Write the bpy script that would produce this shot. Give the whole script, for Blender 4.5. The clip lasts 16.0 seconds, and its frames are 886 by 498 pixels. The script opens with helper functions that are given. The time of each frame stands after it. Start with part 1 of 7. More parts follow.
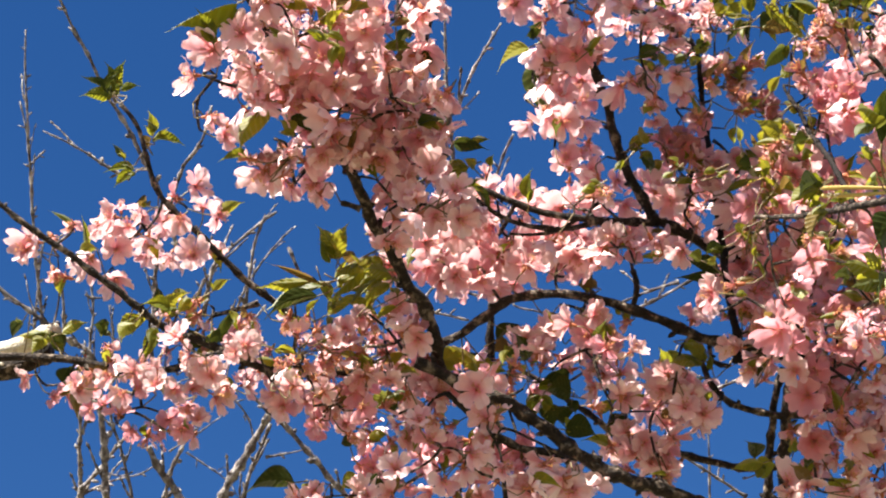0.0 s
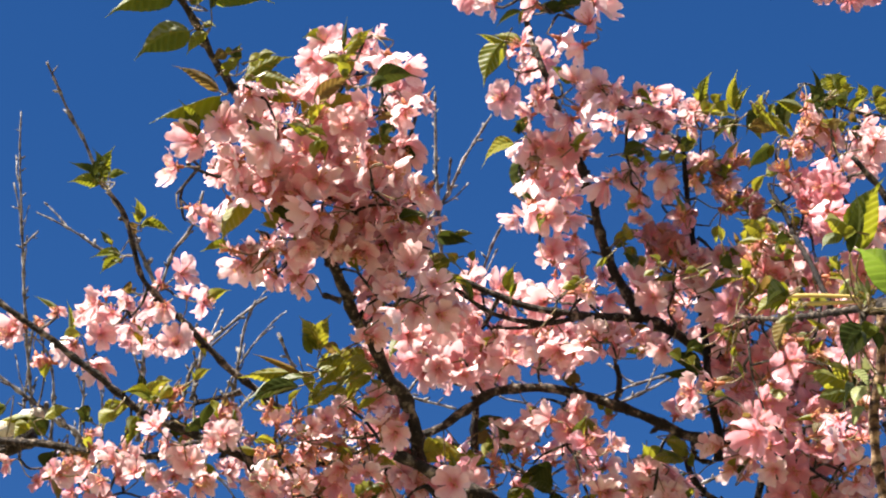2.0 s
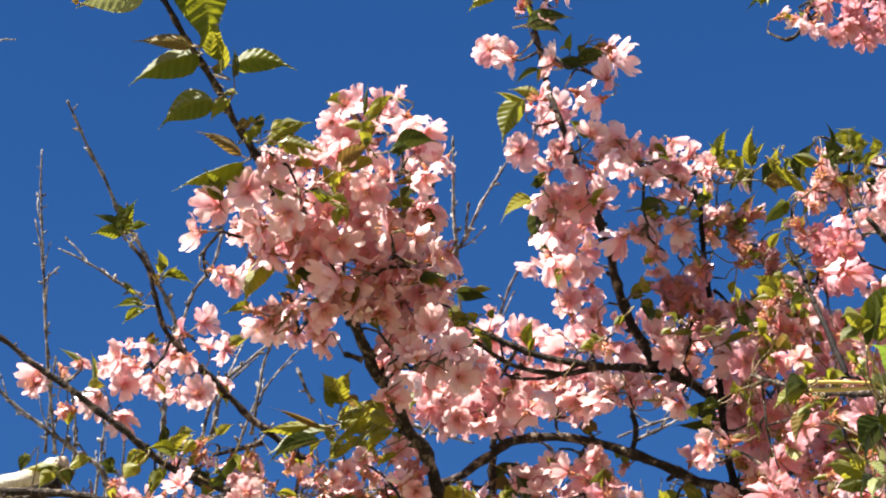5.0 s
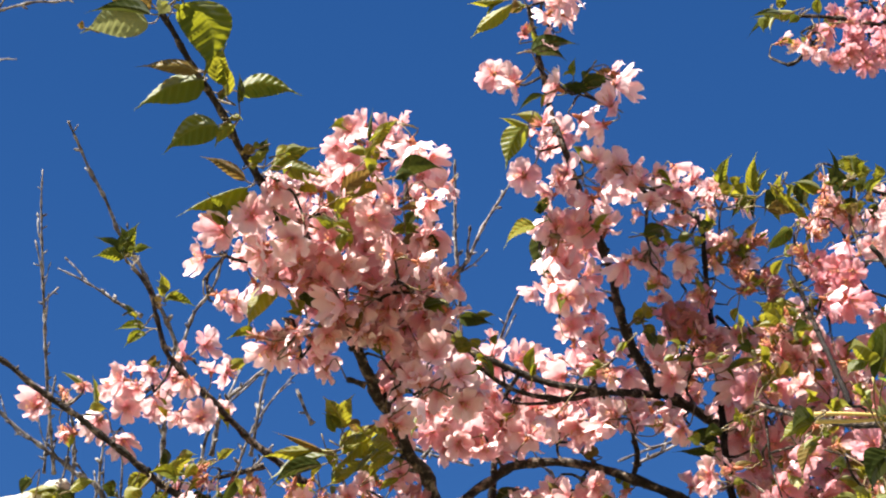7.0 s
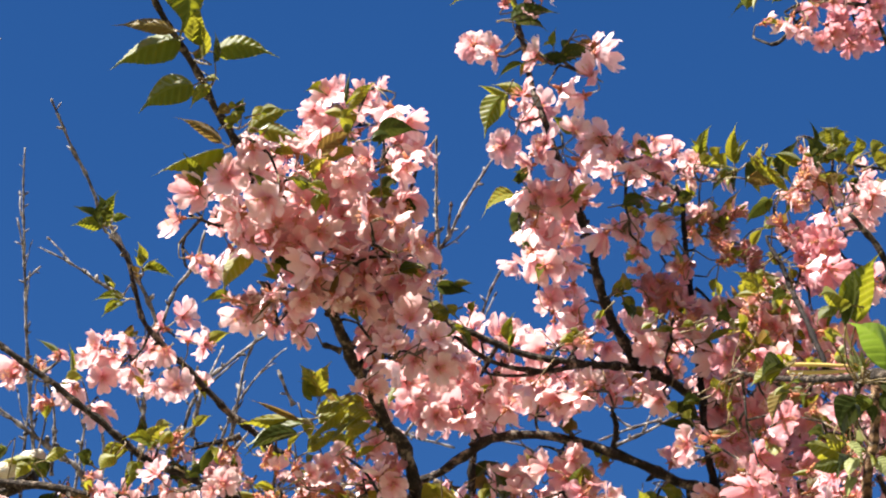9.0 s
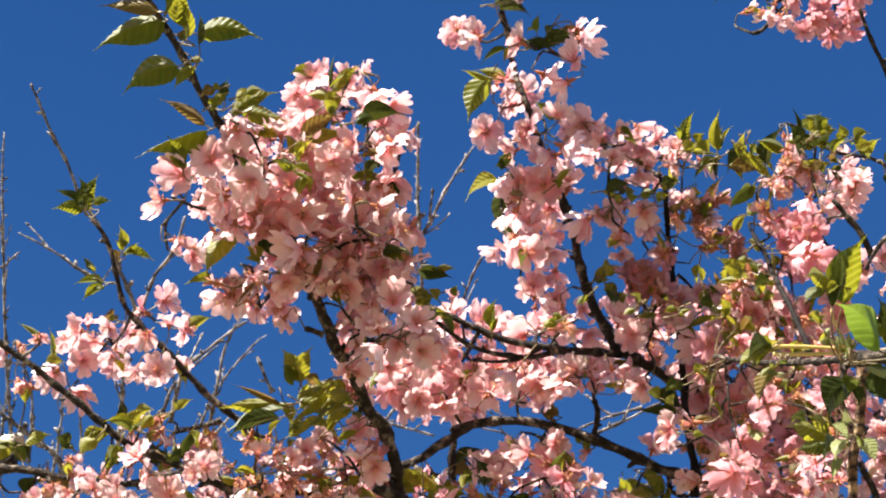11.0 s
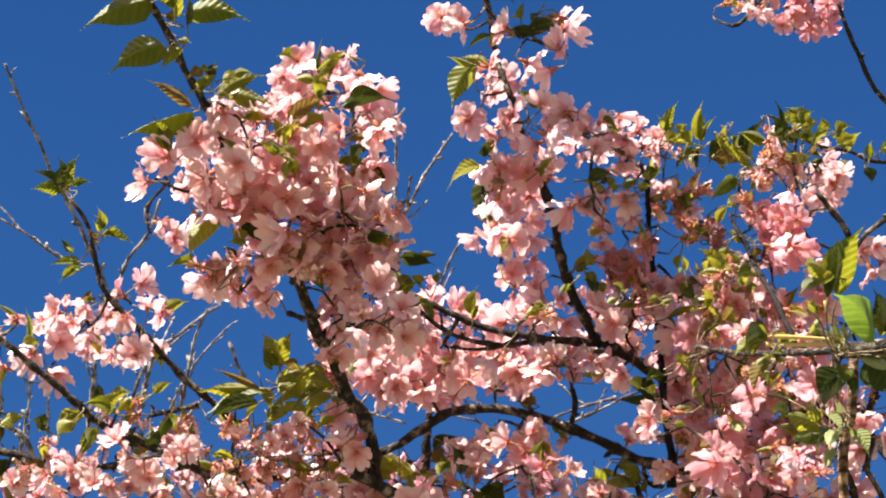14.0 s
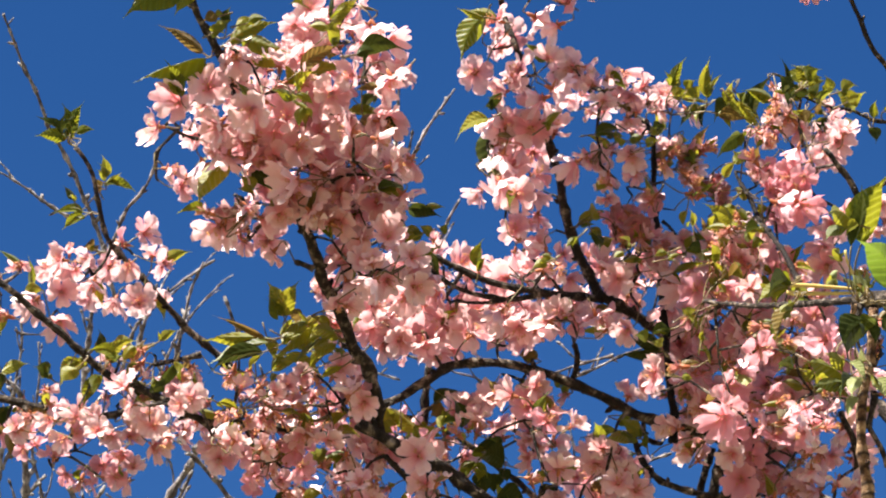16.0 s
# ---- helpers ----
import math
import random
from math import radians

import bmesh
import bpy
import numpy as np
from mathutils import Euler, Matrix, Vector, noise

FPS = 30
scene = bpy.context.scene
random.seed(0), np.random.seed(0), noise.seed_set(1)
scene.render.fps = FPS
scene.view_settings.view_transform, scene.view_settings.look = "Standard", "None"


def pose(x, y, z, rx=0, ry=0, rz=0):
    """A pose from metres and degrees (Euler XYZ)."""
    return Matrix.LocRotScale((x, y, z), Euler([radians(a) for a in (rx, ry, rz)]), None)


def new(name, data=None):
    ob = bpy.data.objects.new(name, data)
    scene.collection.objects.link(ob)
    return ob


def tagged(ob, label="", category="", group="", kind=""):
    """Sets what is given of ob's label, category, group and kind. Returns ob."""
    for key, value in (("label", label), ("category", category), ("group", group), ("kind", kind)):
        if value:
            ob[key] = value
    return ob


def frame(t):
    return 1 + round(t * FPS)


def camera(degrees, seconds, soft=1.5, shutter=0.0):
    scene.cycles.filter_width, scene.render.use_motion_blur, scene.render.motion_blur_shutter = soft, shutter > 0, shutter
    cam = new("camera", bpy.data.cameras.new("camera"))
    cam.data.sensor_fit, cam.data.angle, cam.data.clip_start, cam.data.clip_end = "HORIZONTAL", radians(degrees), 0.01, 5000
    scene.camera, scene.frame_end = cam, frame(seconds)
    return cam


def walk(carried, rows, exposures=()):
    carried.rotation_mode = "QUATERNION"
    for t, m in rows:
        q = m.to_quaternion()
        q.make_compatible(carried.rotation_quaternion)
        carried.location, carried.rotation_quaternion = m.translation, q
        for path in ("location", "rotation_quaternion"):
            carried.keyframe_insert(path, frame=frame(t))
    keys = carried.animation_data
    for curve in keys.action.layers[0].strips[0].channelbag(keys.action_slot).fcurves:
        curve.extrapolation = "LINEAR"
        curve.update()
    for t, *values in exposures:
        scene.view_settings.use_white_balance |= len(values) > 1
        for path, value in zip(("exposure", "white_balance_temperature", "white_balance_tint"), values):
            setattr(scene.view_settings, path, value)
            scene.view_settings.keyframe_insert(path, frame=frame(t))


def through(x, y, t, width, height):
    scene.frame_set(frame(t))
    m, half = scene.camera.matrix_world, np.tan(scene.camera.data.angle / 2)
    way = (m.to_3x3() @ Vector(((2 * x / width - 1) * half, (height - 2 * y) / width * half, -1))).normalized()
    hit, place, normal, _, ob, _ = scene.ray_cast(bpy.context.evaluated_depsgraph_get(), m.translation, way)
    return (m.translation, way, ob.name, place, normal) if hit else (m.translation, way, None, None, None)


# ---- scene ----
# The camera: a hand-held phone under the tree, zoomed in and swaying.
cam = camera(20.0, 16.0, soft=2.1)
PATH = [
    (0, pose(0.0156, 0.0104, 1.6103, 123.956, 3.903, -2.775)),
    (0.5, pose(0.0345, 0.0118, 1.6105, 124.002, 3.235, -3.059)),
    (1, pose(0.0537, 0.0103, 1.6103, 124.938, 2.807, -2.809)),
    (1.5, pose(0.0660, 0.0056, 1.6134, 125.259, 2.640, -2.595)),
    (2, pose(0.0557, -0.0095, 1.6268, 125.359, 2.641, -2.764)),
    (2.5, pose(0.0515, -0.0176, 1.6364, 125.287, 2.582, -3.073)),
    (3, pose(0.0434, -0.0235, 1.6440, 125.059, 2.560, -3.382)),
    (3.5, pose(0.0608, -0.0435, 1.6581, 124.560, 2.247, -2.927)),
    (4, pose(0.0675, -0.0591, 1.6697, 124.163, 2.280, -2.331)),
    (4.5, pose(0.0691, -0.0689, 1.6845, 123.899, 2.342, -2.212)),
    (4.7, pose(0.0594, -0.0779, 1.6946, 123.698, 2.502, -2.394)),
    (6.8, pose(0.0143, -0.1105, 1.7129, 123.601, 2.711, -3.369)),
    (7, pose(0.0293, -0.0975, 1.7144, 123.796, 2.553, -3.084)),
    (7.5, pose(0.0375, -0.0854, 1.7009, 124.259, 2.405, -2.964)),
    (8, pose(0.0413, -0.0722, 1.6814, 124.633, 2.363, -3.000)),
    (8.5, pose(0.0491, -0.0576, 1.6670, 124.914, 2.233, -3.030)),
    (9, pose(0.0552, -0.0534, 1.6611, 124.984, 2.136, -3.114)),
    (11.5, pose(0.0412, -0.0334, 1.6463, 125.103, 2.352, -3.987)),
    (12, pose(0.0467, -0.0263, 1.6408, 125.223, 2.310, -4.030)),
    (12.5, pose(0.0434, -0.0256, 1.6388, 125.241, 2.131, -4.363)),
    (13, pose(0.0339, -0.0344, 1.6446, 125.052, 2.232, -4.818)),
    (13.5, pose(0.0134, -0.0326, 1.6495, 124.911, 2.405, -5.468)),
    (14, pose(0.0007, -0.0305, 1.6505, 124.816, 2.508, -5.731)),
    (14.5, pose(0.0016, -0.0346, 1.6570, 124.638, 2.478, -5.780)),
    (15, pose(-0.0095, -0.0345, 1.6593, 124.503, 2.420, -6.148)),
    (15.5, pose(-0.0378, -0.0293, 1.6545, 124.448, 2.555, -6.896)),
    (16, pose(-0.0514, -0.0080, 1.6308, 124.424, 2.622, -7.286)),
]
walk(cam, PATH)

# ---- light: winter sun from the side, clear deep-blue sky ----
SUN = Vector((-0.43, -0.43, 0.79)).normalized()
scene.view_settings.exposure = 2.10
world = bpy.data.worlds.new("sky")
scene.world = world
world.use_nodes = True
sky = world.node_tree.nodes.new("ShaderNodeTexSky")
sky.sky_type = "NISHITA"
sky.sun_disc = False
sky.sun_elevation = math.asin(SUN.z)
sky.sun_rotation = math.atan2(SUN.x, SUN.y)
sky.air_density, sky.dust_density, sky.ozone_density = 1.0, 0.0, 3.0
backg = world.node_tree.nodes["Background"]
backg.inputs["Strength"].default_value = 0.0268
tint = world.node_tree.nodes.new("ShaderNodeHueSaturation")
tint.inputs["Hue"].default_value = 0.5105
tint.inputs["Saturation"].default_value = 1.315
tint.inputs["Value"].default_value = 1.12
world.node_tree.links.new(sky.outputs["Color"], tint.inputs["Color"])
world.node_tree.links.new(tint.outputs["Color"], backg.inputs["Color"])
sun = new("sun", bpy.data.lights.new("sun", "SUN"))
sun.data.energy, sun.data.angle, sun.data.color = 5.0, radians(0.53), (1.0, 0.945, 0.835)
sun.rotation_euler = SUN.to_track_quat("Z", "Y").to_euler()


# ---- materials ----
class Nodes:
    """A small node-tree writer."""

    def __init__(self, name):
        self.mat = bpy.data.materials.new(name)
        self.mat.use_nodes = True
        self.tree = self.mat.node_tree
        self.tree.nodes.clear()
        self.out = self.tree.nodes.new("ShaderNodeOutputMaterial")

    def add(self, kind, **values):
        node = self.tree.nodes.new("ShaderNode" + kind)
        for key, value in values.items():
            sock = node.inputs[key.replace("_", " ")]
            if isinstance(value, bpy.types.NodeSocket):
                self.tree.links.new(value, sock)
            else:
                sock.default_value = value
        return node

    def math(self, op, a, b=0.0):
        node = self.tree.nodes.new("ShaderNodeMath")
        node.operation = op
        for sock, value in zip(node.inputs, (a, b)):
            if isinstance(value, bpy.types.NodeSocket):
                self.tree.links.new(value, sock)
            else:
                sock.default_value = value
        return node.outputs[0]

    def mix(self, fac, a, b, blend="MIX"):
        node = self.tree.nodes.new("ShaderNodeMix")
        node.data_type, node.blend_type = "RGBA", blend
        for sock, value in ((node.inputs[0], fac), (node.inputs[6], a), (node.inputs[7], b)):
            if isinstance(value, bpy.types.NodeSocket):
                self.tree.links.new(value, sock)
            else:
                sock.default_value = value if isinstance(value, float) else (*value, 1.0)
        return node.outputs[2]

    def ramp(self, fac, *stops):
        node = self.tree.nodes.new("ShaderNodeValToRGB")
        node.color_ramp.elements.remove(node.color_ramp.elements[1])
        for n, (place, colour) in enumerate(stops):
            e = node.color_ramp.elements[0] if n == 0 else node.color_ramp.elements.new(place)
            e.position, e.color = place, (*colour, 1.0)
        self.tree.links.new(fac, node.inputs[0])
        return node.outputs[0]

    def split_uv(self):
        uv = self.add("UVMap")
        sep = self.add("SeparateXYZ", Vector=uv.outputs[0])
        return sep.outputs[0], sep.outputs[1]

    def done(self, shader):
        self.tree.links.new(shader.outputs[0], self.out.inputs[0])
        return self.mat


def thin_sheet(n, colour, glow, through_share, rough, gloss, bump=None):
    """A thin leaf or petal: light scattered back, light let through, and a faint sheen."""
    extra = {"Normal": bump} if bump else {}
    back = n.add("BsdfDiffuse", Color=colour, **extra)
    let = n.add("BsdfTranslucent", Color=glow, **extra)
    mixed = n.add("MixShader", Fac=through_share)
    n.tree.links.new(back.outputs[0], mixed.inputs[1])
    n.tree.links.new(let.outputs[0], mixed.inputs[2])
    shine = n.add("BsdfGlossy", Color=(1, 1, 1, 1), Roughness=rough, **extra)
    fres = n.add("Fresnel", IOR=1.4)
    top = n.add("MixShader", Fac=n.math("MULTIPLY", fres.outputs[0], gloss))
    n.tree.links.new(mixed.outputs[0], top.inputs[1])
    n.tree.links.new(shine.outputs[0], top.inputs[2])
    return top


def petal_material(name, pale_rim, *tones, through=0.50):
    n = Nodes(name)
    u, v = n.split_uv()
    rnd = n.math("FRACT", n.math("ADD", n.add("ObjectInfo").outputs["Random"], n.add("NewGeometry").outputs["Random Per Island"]))
    pale = n.ramp(rnd, *zip((0.0, 0.45, 0.8, 1.0), tones))
    deep = n.mix(rnd, (0.62, 0.10, 0.13), (0.76, 0.24, 0.26))
    noise_tex = n.add("TexNoise", Scale=420.0, Detail=3.0)
    fade = n.math("ADD", u, n.math("MULTIPLY", n.math("SUBTRACT", noise_tex.outputs[0], 0.5), 0.25))
    share = n.ramp(fade, (0.12, (0, 0, 0)), (0.34, (0.55, 0.55, 0.55)), (0.60, (1, 1, 1)))
    base = n.mix(share, deep, pale)
    vein = n.add("TexWave", Scale=9.0, Distortion=1.5, Vector=n.add("CombineXYZ", X=v, Y=n.math("MULTIPLY", u, 0.2)).outputs[0])
    base = n.mix(n.math("MULTIPLY", vein.outputs[1], 0.20), base, (0.70, 0.28, 0.33))
    mottle = n.add("TexNoise", Scale=130.0, Detail=3.0)
    base = n.mix(n.math("MULTIPLY", n.math("GREATER_THAN", mottle.outputs[0], 0.56), 0.12), base, (0.68, 0.34, 0.39))
    rim = n.ramp(fade, (0.72, (0, 0, 0)), (1.0, (1, 1, 1)))
    base = n.mix(n.math("MULTIPLY", rim, pale_rim), base, (0.84, 0.74, 0.75))
    bump = n.add("Bump", Strength=0.3, Distance=0.0005, Height=vein.outputs[1])
    glow = n.mix(0.30, base, (0.84, 0.44, 0.44))
    return n.done(thin_sheet(n, base, glow, through, 0.5, 0.25, bump.outputs[0]))


def leaf_material(name, young, old, glow, share=0.45, veins=1.0):
    n = Nodes(name)
    u, v = n.split_uv()
    rnd = n.add("ObjectInfo").outputs["Random"]
    patch = n.add("TexNoise", Scale=70.0, Detail=4.0)
    base = n.mix(n.math("ADD", n.math("MULTIPLY", patch.outputs[0], 0.7), n.math("MULTIPLY", rnd, 0.4)), young, old)
    side = n.math("ABSOLUTE", n.math("SUBTRACT", v, 0.5))
    rib = n.math("SUBTRACT", n.math("MULTIPLY", u, 8.0), n.math("MULTIPLY", side, 3.0))
    wave = n.math("POWER", n.math("ABSOLUTE", n.math("SINE", n.math("MULTIPLY", rib, math.pi))), 6.0)
    mid = n.math("LESS_THAN", side, 0.022)
    lines = n.math("MAXIMUM", n.math("MULTIPLY", wave, 0.6), mid)
    base = n.mix(n.math("MULTIPLY", lines, 0.16 * veins), base, (0.34, 0.36, 0.12))
    bump = n.add("Bump", Strength=0.5 * veins, Distance=0.0008, Height=n.math("ADD", n.math("MULTIPLY", wave, -1.0), n.math("MULTIPLY", patch.outputs[0], 0.3)))
    through_colour = n.mix(0.6, base, glow)
    return n.done(thin_sheet(n, base, through_colour, share, 0.6, 0.05, bump.outputs[0]))


def bark_material(name, dark, mid, pale, pale_from):
    n = Nodes(name)
    where = n.add("TexCoord").outputs["Object"]
    coarse = n.add("TexNoise", Vector=where, Scale=110.0, Detail=6.0, Roughness=0.65)
    fine = n.add("TexNoise", Vector=where, Scale=420.0, Detail=4.0)
    ring = n.add("TexWave", Vector=where, Scale=42.0, Distortion=5.0, Detail=3.0)
    ring.bands_direction = "Z"
    spots = n.add("TexVoronoi", Vector=where, Scale=260.0)
    base = n.ramp(coarse.outputs[0], (0.30, dark), (pale_from - 0.08, mid), (pale_from + 0.1, pale))
    base = n.mix(n.math("MULTIPLY", n.math("LESS_THAN", spots.outputs["Distance"], 0.13), 0.25), base, pale)
    base = n.mix(n.math("MULTIPLY", fine.outputs[0], 0.5), base, dark)
    if name == "brown_bark":
        base = n.mix(n.math("MULTIPLY", n.math("POWER", ring.outputs[1], 2.5), 0.9), base, dark)
    height = n.math("ADD", n.math("MULTIPLY", coarse.outputs[0], 1.0), n.math("MULTIPLY", fine.outputs[0], 0.6))
    bump = n.add("Bump", Strength=1.0, Distance=0.004, Height=height)
    return n.done(n.add("BsdfPrincipled", Base_Color=base, Roughness=0.75, Normal=bump.outputs[0], Specular_IOR_Level=0.15))


def plain_material(name, one, two, rough=0.6, share=0.0, scale=300.0):
    n = Nodes(name)
    noise_tex = n.add("TexNoise", Scale=scale, Detail=3.0)
    base = n.mix(noise_tex.outputs[0], one, two)
    if share:
        return n.done(thin_sheet(n, base, base, share, 0.5, 0.4))
    return n.done(n.add("BsdfPrincipled", Base_Color=base, Roughness=rough))


PETAL = petal_material("petal", 0.38, (0.77, 0.44, 0.45), (0.83, 0.63, 0.62), (0.79, 0.52, 0.52), (0.56, 0.21, 0.25))
# pinker petals; the shade on dim clusters is mixed into these tones
SHADED_ROSY = petal_material("petal_shaded_rosy", 0.15, (0.66, 0.25, 0.31), (0.72, 0.37, 0.42), (0.67, 0.28, 0.34), (0.54, 0.17, 0.23))
# wilted maroon petals, darkened further for the shade inside the clusters
SHADED_WILTED = petal_material("petal_shaded_wilted", 0.0, (0.27, 0.10, 0.115), (0.38, 0.18, 0.18), (0.24, 0.085, 0.10), (0.17, 0.06, 0.06), through=0.2)
STAMEN = plain_material("stamen", (0.60, 0.13, 0.13), (0.76, 0.40, 0.33), share=0.3)
ANTHER = plain_material("anther", (0.62, 0.36, 0.12), (0.46, 0.19, 0.06))
CALYX = plain_material("calyx", (0.30, 0.055, 0.035), (0.44, 0.19, 0.08), share=0.2)
STALK = plain_material("stalk", (0.13, 0.13, 0.035), (0.17, 0.075, 0.04), share=0.25, scale=60.0)
STEM = plain_material("young_stem", (0.55, 0.47, 0.14), (0.62, 0.40, 0.16), share=0.2, scale=60.0)
LEAF = {
    "green": leaf_material("leaf_green", (0.045, 0.060, 0.009), (0.085, 0.095, 0.014), (0.46, 0.44, 0.02), 0.42),
    "lime": leaf_material("leaf_lime", (0.10, 0.11, 0.014), (0.16, 0.15, 0.024), (0.56, 0.50, 0.03), 0.42),
    # dark green, lowered towards black to hold the shade on these leaves
    "deep": leaf_material("leaf_deep_shaded", (0.014, 0.024, 0.006), (0.036, 0.044, 0.011), (0.14, 0.16, 0.02), 0.16, 0.4),
    "fresh": leaf_material("leaf_fresh", (0.09, 0.17, 0.025), (0.13, 0.21, 0.035), (0.30, 0.42, 0.04), 0.30, 0.6),
    "bronze": leaf_material("leaf_bronze", (0.10, 0.06, 0.022), (0.14, 0.10, 0.03), (0.34, 0.20, 0.045), 0.35),
    "pale": leaf_material("leaf_pale", (0.18, 0.20, 0.085), (0.25, 0.26, 0.11), (0.40, 0.40, 0.14), 0.25),
}
BARK = bark_material("bark", (0.007, 0.005, 0.004), (0.034, 0.025, 0.020), (0.42, 0.33, 0.26), 0.605)
GREY_BARK = bark_material("grey_bark", (0.024, 0.019, 0.018), (0.13, 0.11, 0.105), (0.48, 0.44, 0.42), 0.55)
BROWN_BARK = bark_material("brown_bark", (0.012, 0.006, 0.005), (0.15, 0.075, 0.042), (0.52, 0.34, 0.20), 0.53)
# darkened bark for two shoots, their shade put into the colour
SHADED_BARK = bark_material("shaded_bark", (0.006, 0.004, 0.004), (0.016, 0.011, 0.010), (0.10, 0.075, 0.062), 0.66)
PALE_BARK = bark_material("pale_bark", (0.25, 0.20, 0.15), (0.55, 0.47, 0.38), (0.75, 0.69, 0.60), 0.45)


def ground_material():
    n = Nodes("winter_grass")
    a = n.add("TexNoise", Scale=0.6, Detail=8.0)
    b = n.add("TexNoise", Scale=30.0, Detail=6.0)
    base = n.ramp(n.math("MULTIPLY", n.math("ADD", a.outputs[0], b.outputs[0]), 0.5), (0.35, (0.080, 0.070, 0.030)), (0.6, (0.18, 0.148, 0.082)))
    bump = n.add("Bump", Strength=0.8, Distance=0.03, Height=b.outputs[0])
    return n.done(n.add("BsdfPrincipled", Base_Color=base, Roughness=0.95, Normal=bump.outputs[0]))


# ---- ground ----
def build_ground():
    bm = bmesh.new()
    rings = [0, 4, 15, 60, 250, 1000, 4000]
    last = [bm.verts.new((0, 0, 0))]
    for r in rings[1:]:
        ring = [bm.verts.new((r * math.cos(k * math.pi / 24), r * math.sin(k * math.pi / 24), 0)) for k in range(48)]
        for k in range(48):
            if len(last) == 1:
                bm.faces.new((last[0], ring[k], ring[(k + 1) % 48]))
            else:
                bm.faces.new((last[k], ring[k], ring[(k + 1) % 48], last[(k + 1) % 48]))
        last = ring
    mesh = bpy.data.meshes.new("ground")
    bm.to_mesh(mesh)
    mesh.materials.append(ground_material())
    tagged(new("ground", mesh), "dry straw-coloured winter grass round the trees", "lawn", kind="structure")


build_ground()

# ---- trees ----
TOWARD = Vector((0, -0.82, -0.57))   # the open, lower side of the crown
RIGHT = Vector((1, 0, 0))
UP = Vector((0, -0.57, 0.82))
FORK = {}


def thing(name, at, label, category):
    ob = new(name)
    ob.location = at
    return tagged(ob, label, category)


def part(name, mesh, parent, label="", kind=""):
    """A mesh, made in world places, as a part under a thing or under another part."""
    ob = new(name, mesh)
    ob.parent = parent
    if parent.type == "EMPTY":
        ob.matrix_parent_inverse = Matrix.Translation(parent.location).inverted()
    return tagged(ob, label, kind=kind)


def smooth_path(points, step):
    """A Catmull-Rom line through the points, cut into even steps."""
    p = [points[0] * 2 - points[1], *points, points[-1] * 2 - points[-2]]
    line = []
    for a, b, c, d in zip(p, p[1:], p[2:], p[3:]):
        count = max(2, int((c - b).length / step))
        for k in range(count):
            t = k / count
            line.append(0.5 * (2 * b + (c - a) * t + (2 * a - 5 * b + 4 * c - d) * t * t + (3 * b - a - 3 * c + d) * t ** 3))
    return line + [points[-1]]


def tube(verts, faces, line, radii, sides):
    """Adds a round, closed tube along a line."""
    start, side = len(verts), None
    for k, (p, r) in enumerate(zip(line, radii)):
        along = (line[min(k + 1, len(line) - 1)] - line[max(k - 1, 0)]).normalized()
        if side is None:
            side = along.orthogonal().normalized()
        side = (side - along * side.dot(along)).normalized()
        other = along.cross(side)
        for j in range(sides):
            a = 2 * math.pi * j / sides
            verts.append(p + (side * math.cos(a) + other * math.sin(a)) * r)
        if k:
            for j in range(sides):
                q = start + (k - 1) * sides
                faces.append((q + j, q + (j + 1) % sides, q + sides + (j + 1) % sides, q + sides + j))
    faces.append(tuple(start + j for j in reversed(range(sides))))
    faces.append(tuple(len(verts) - sides + j for j in range(sides)))


def mesh_of(name, verts, faces, *materials):
    mesh = bpy.data.meshes.new(name)
    mesh.from_pydata([tuple(v) for v in verts], [], faces)
    mesh.polygons.foreach_set("use_smooth", [True] * len(faces))
    for m in materials:
        mesh.materials.append(m)
    return mesh


BRANCHES = []   # (object, sampled line, radius)
rng = random.Random(11)


def wild(scale=1.0):
    return Vector((rng.gauss(0, scale), rng.gauss(0, scale), rng.gauss(0, scale)))


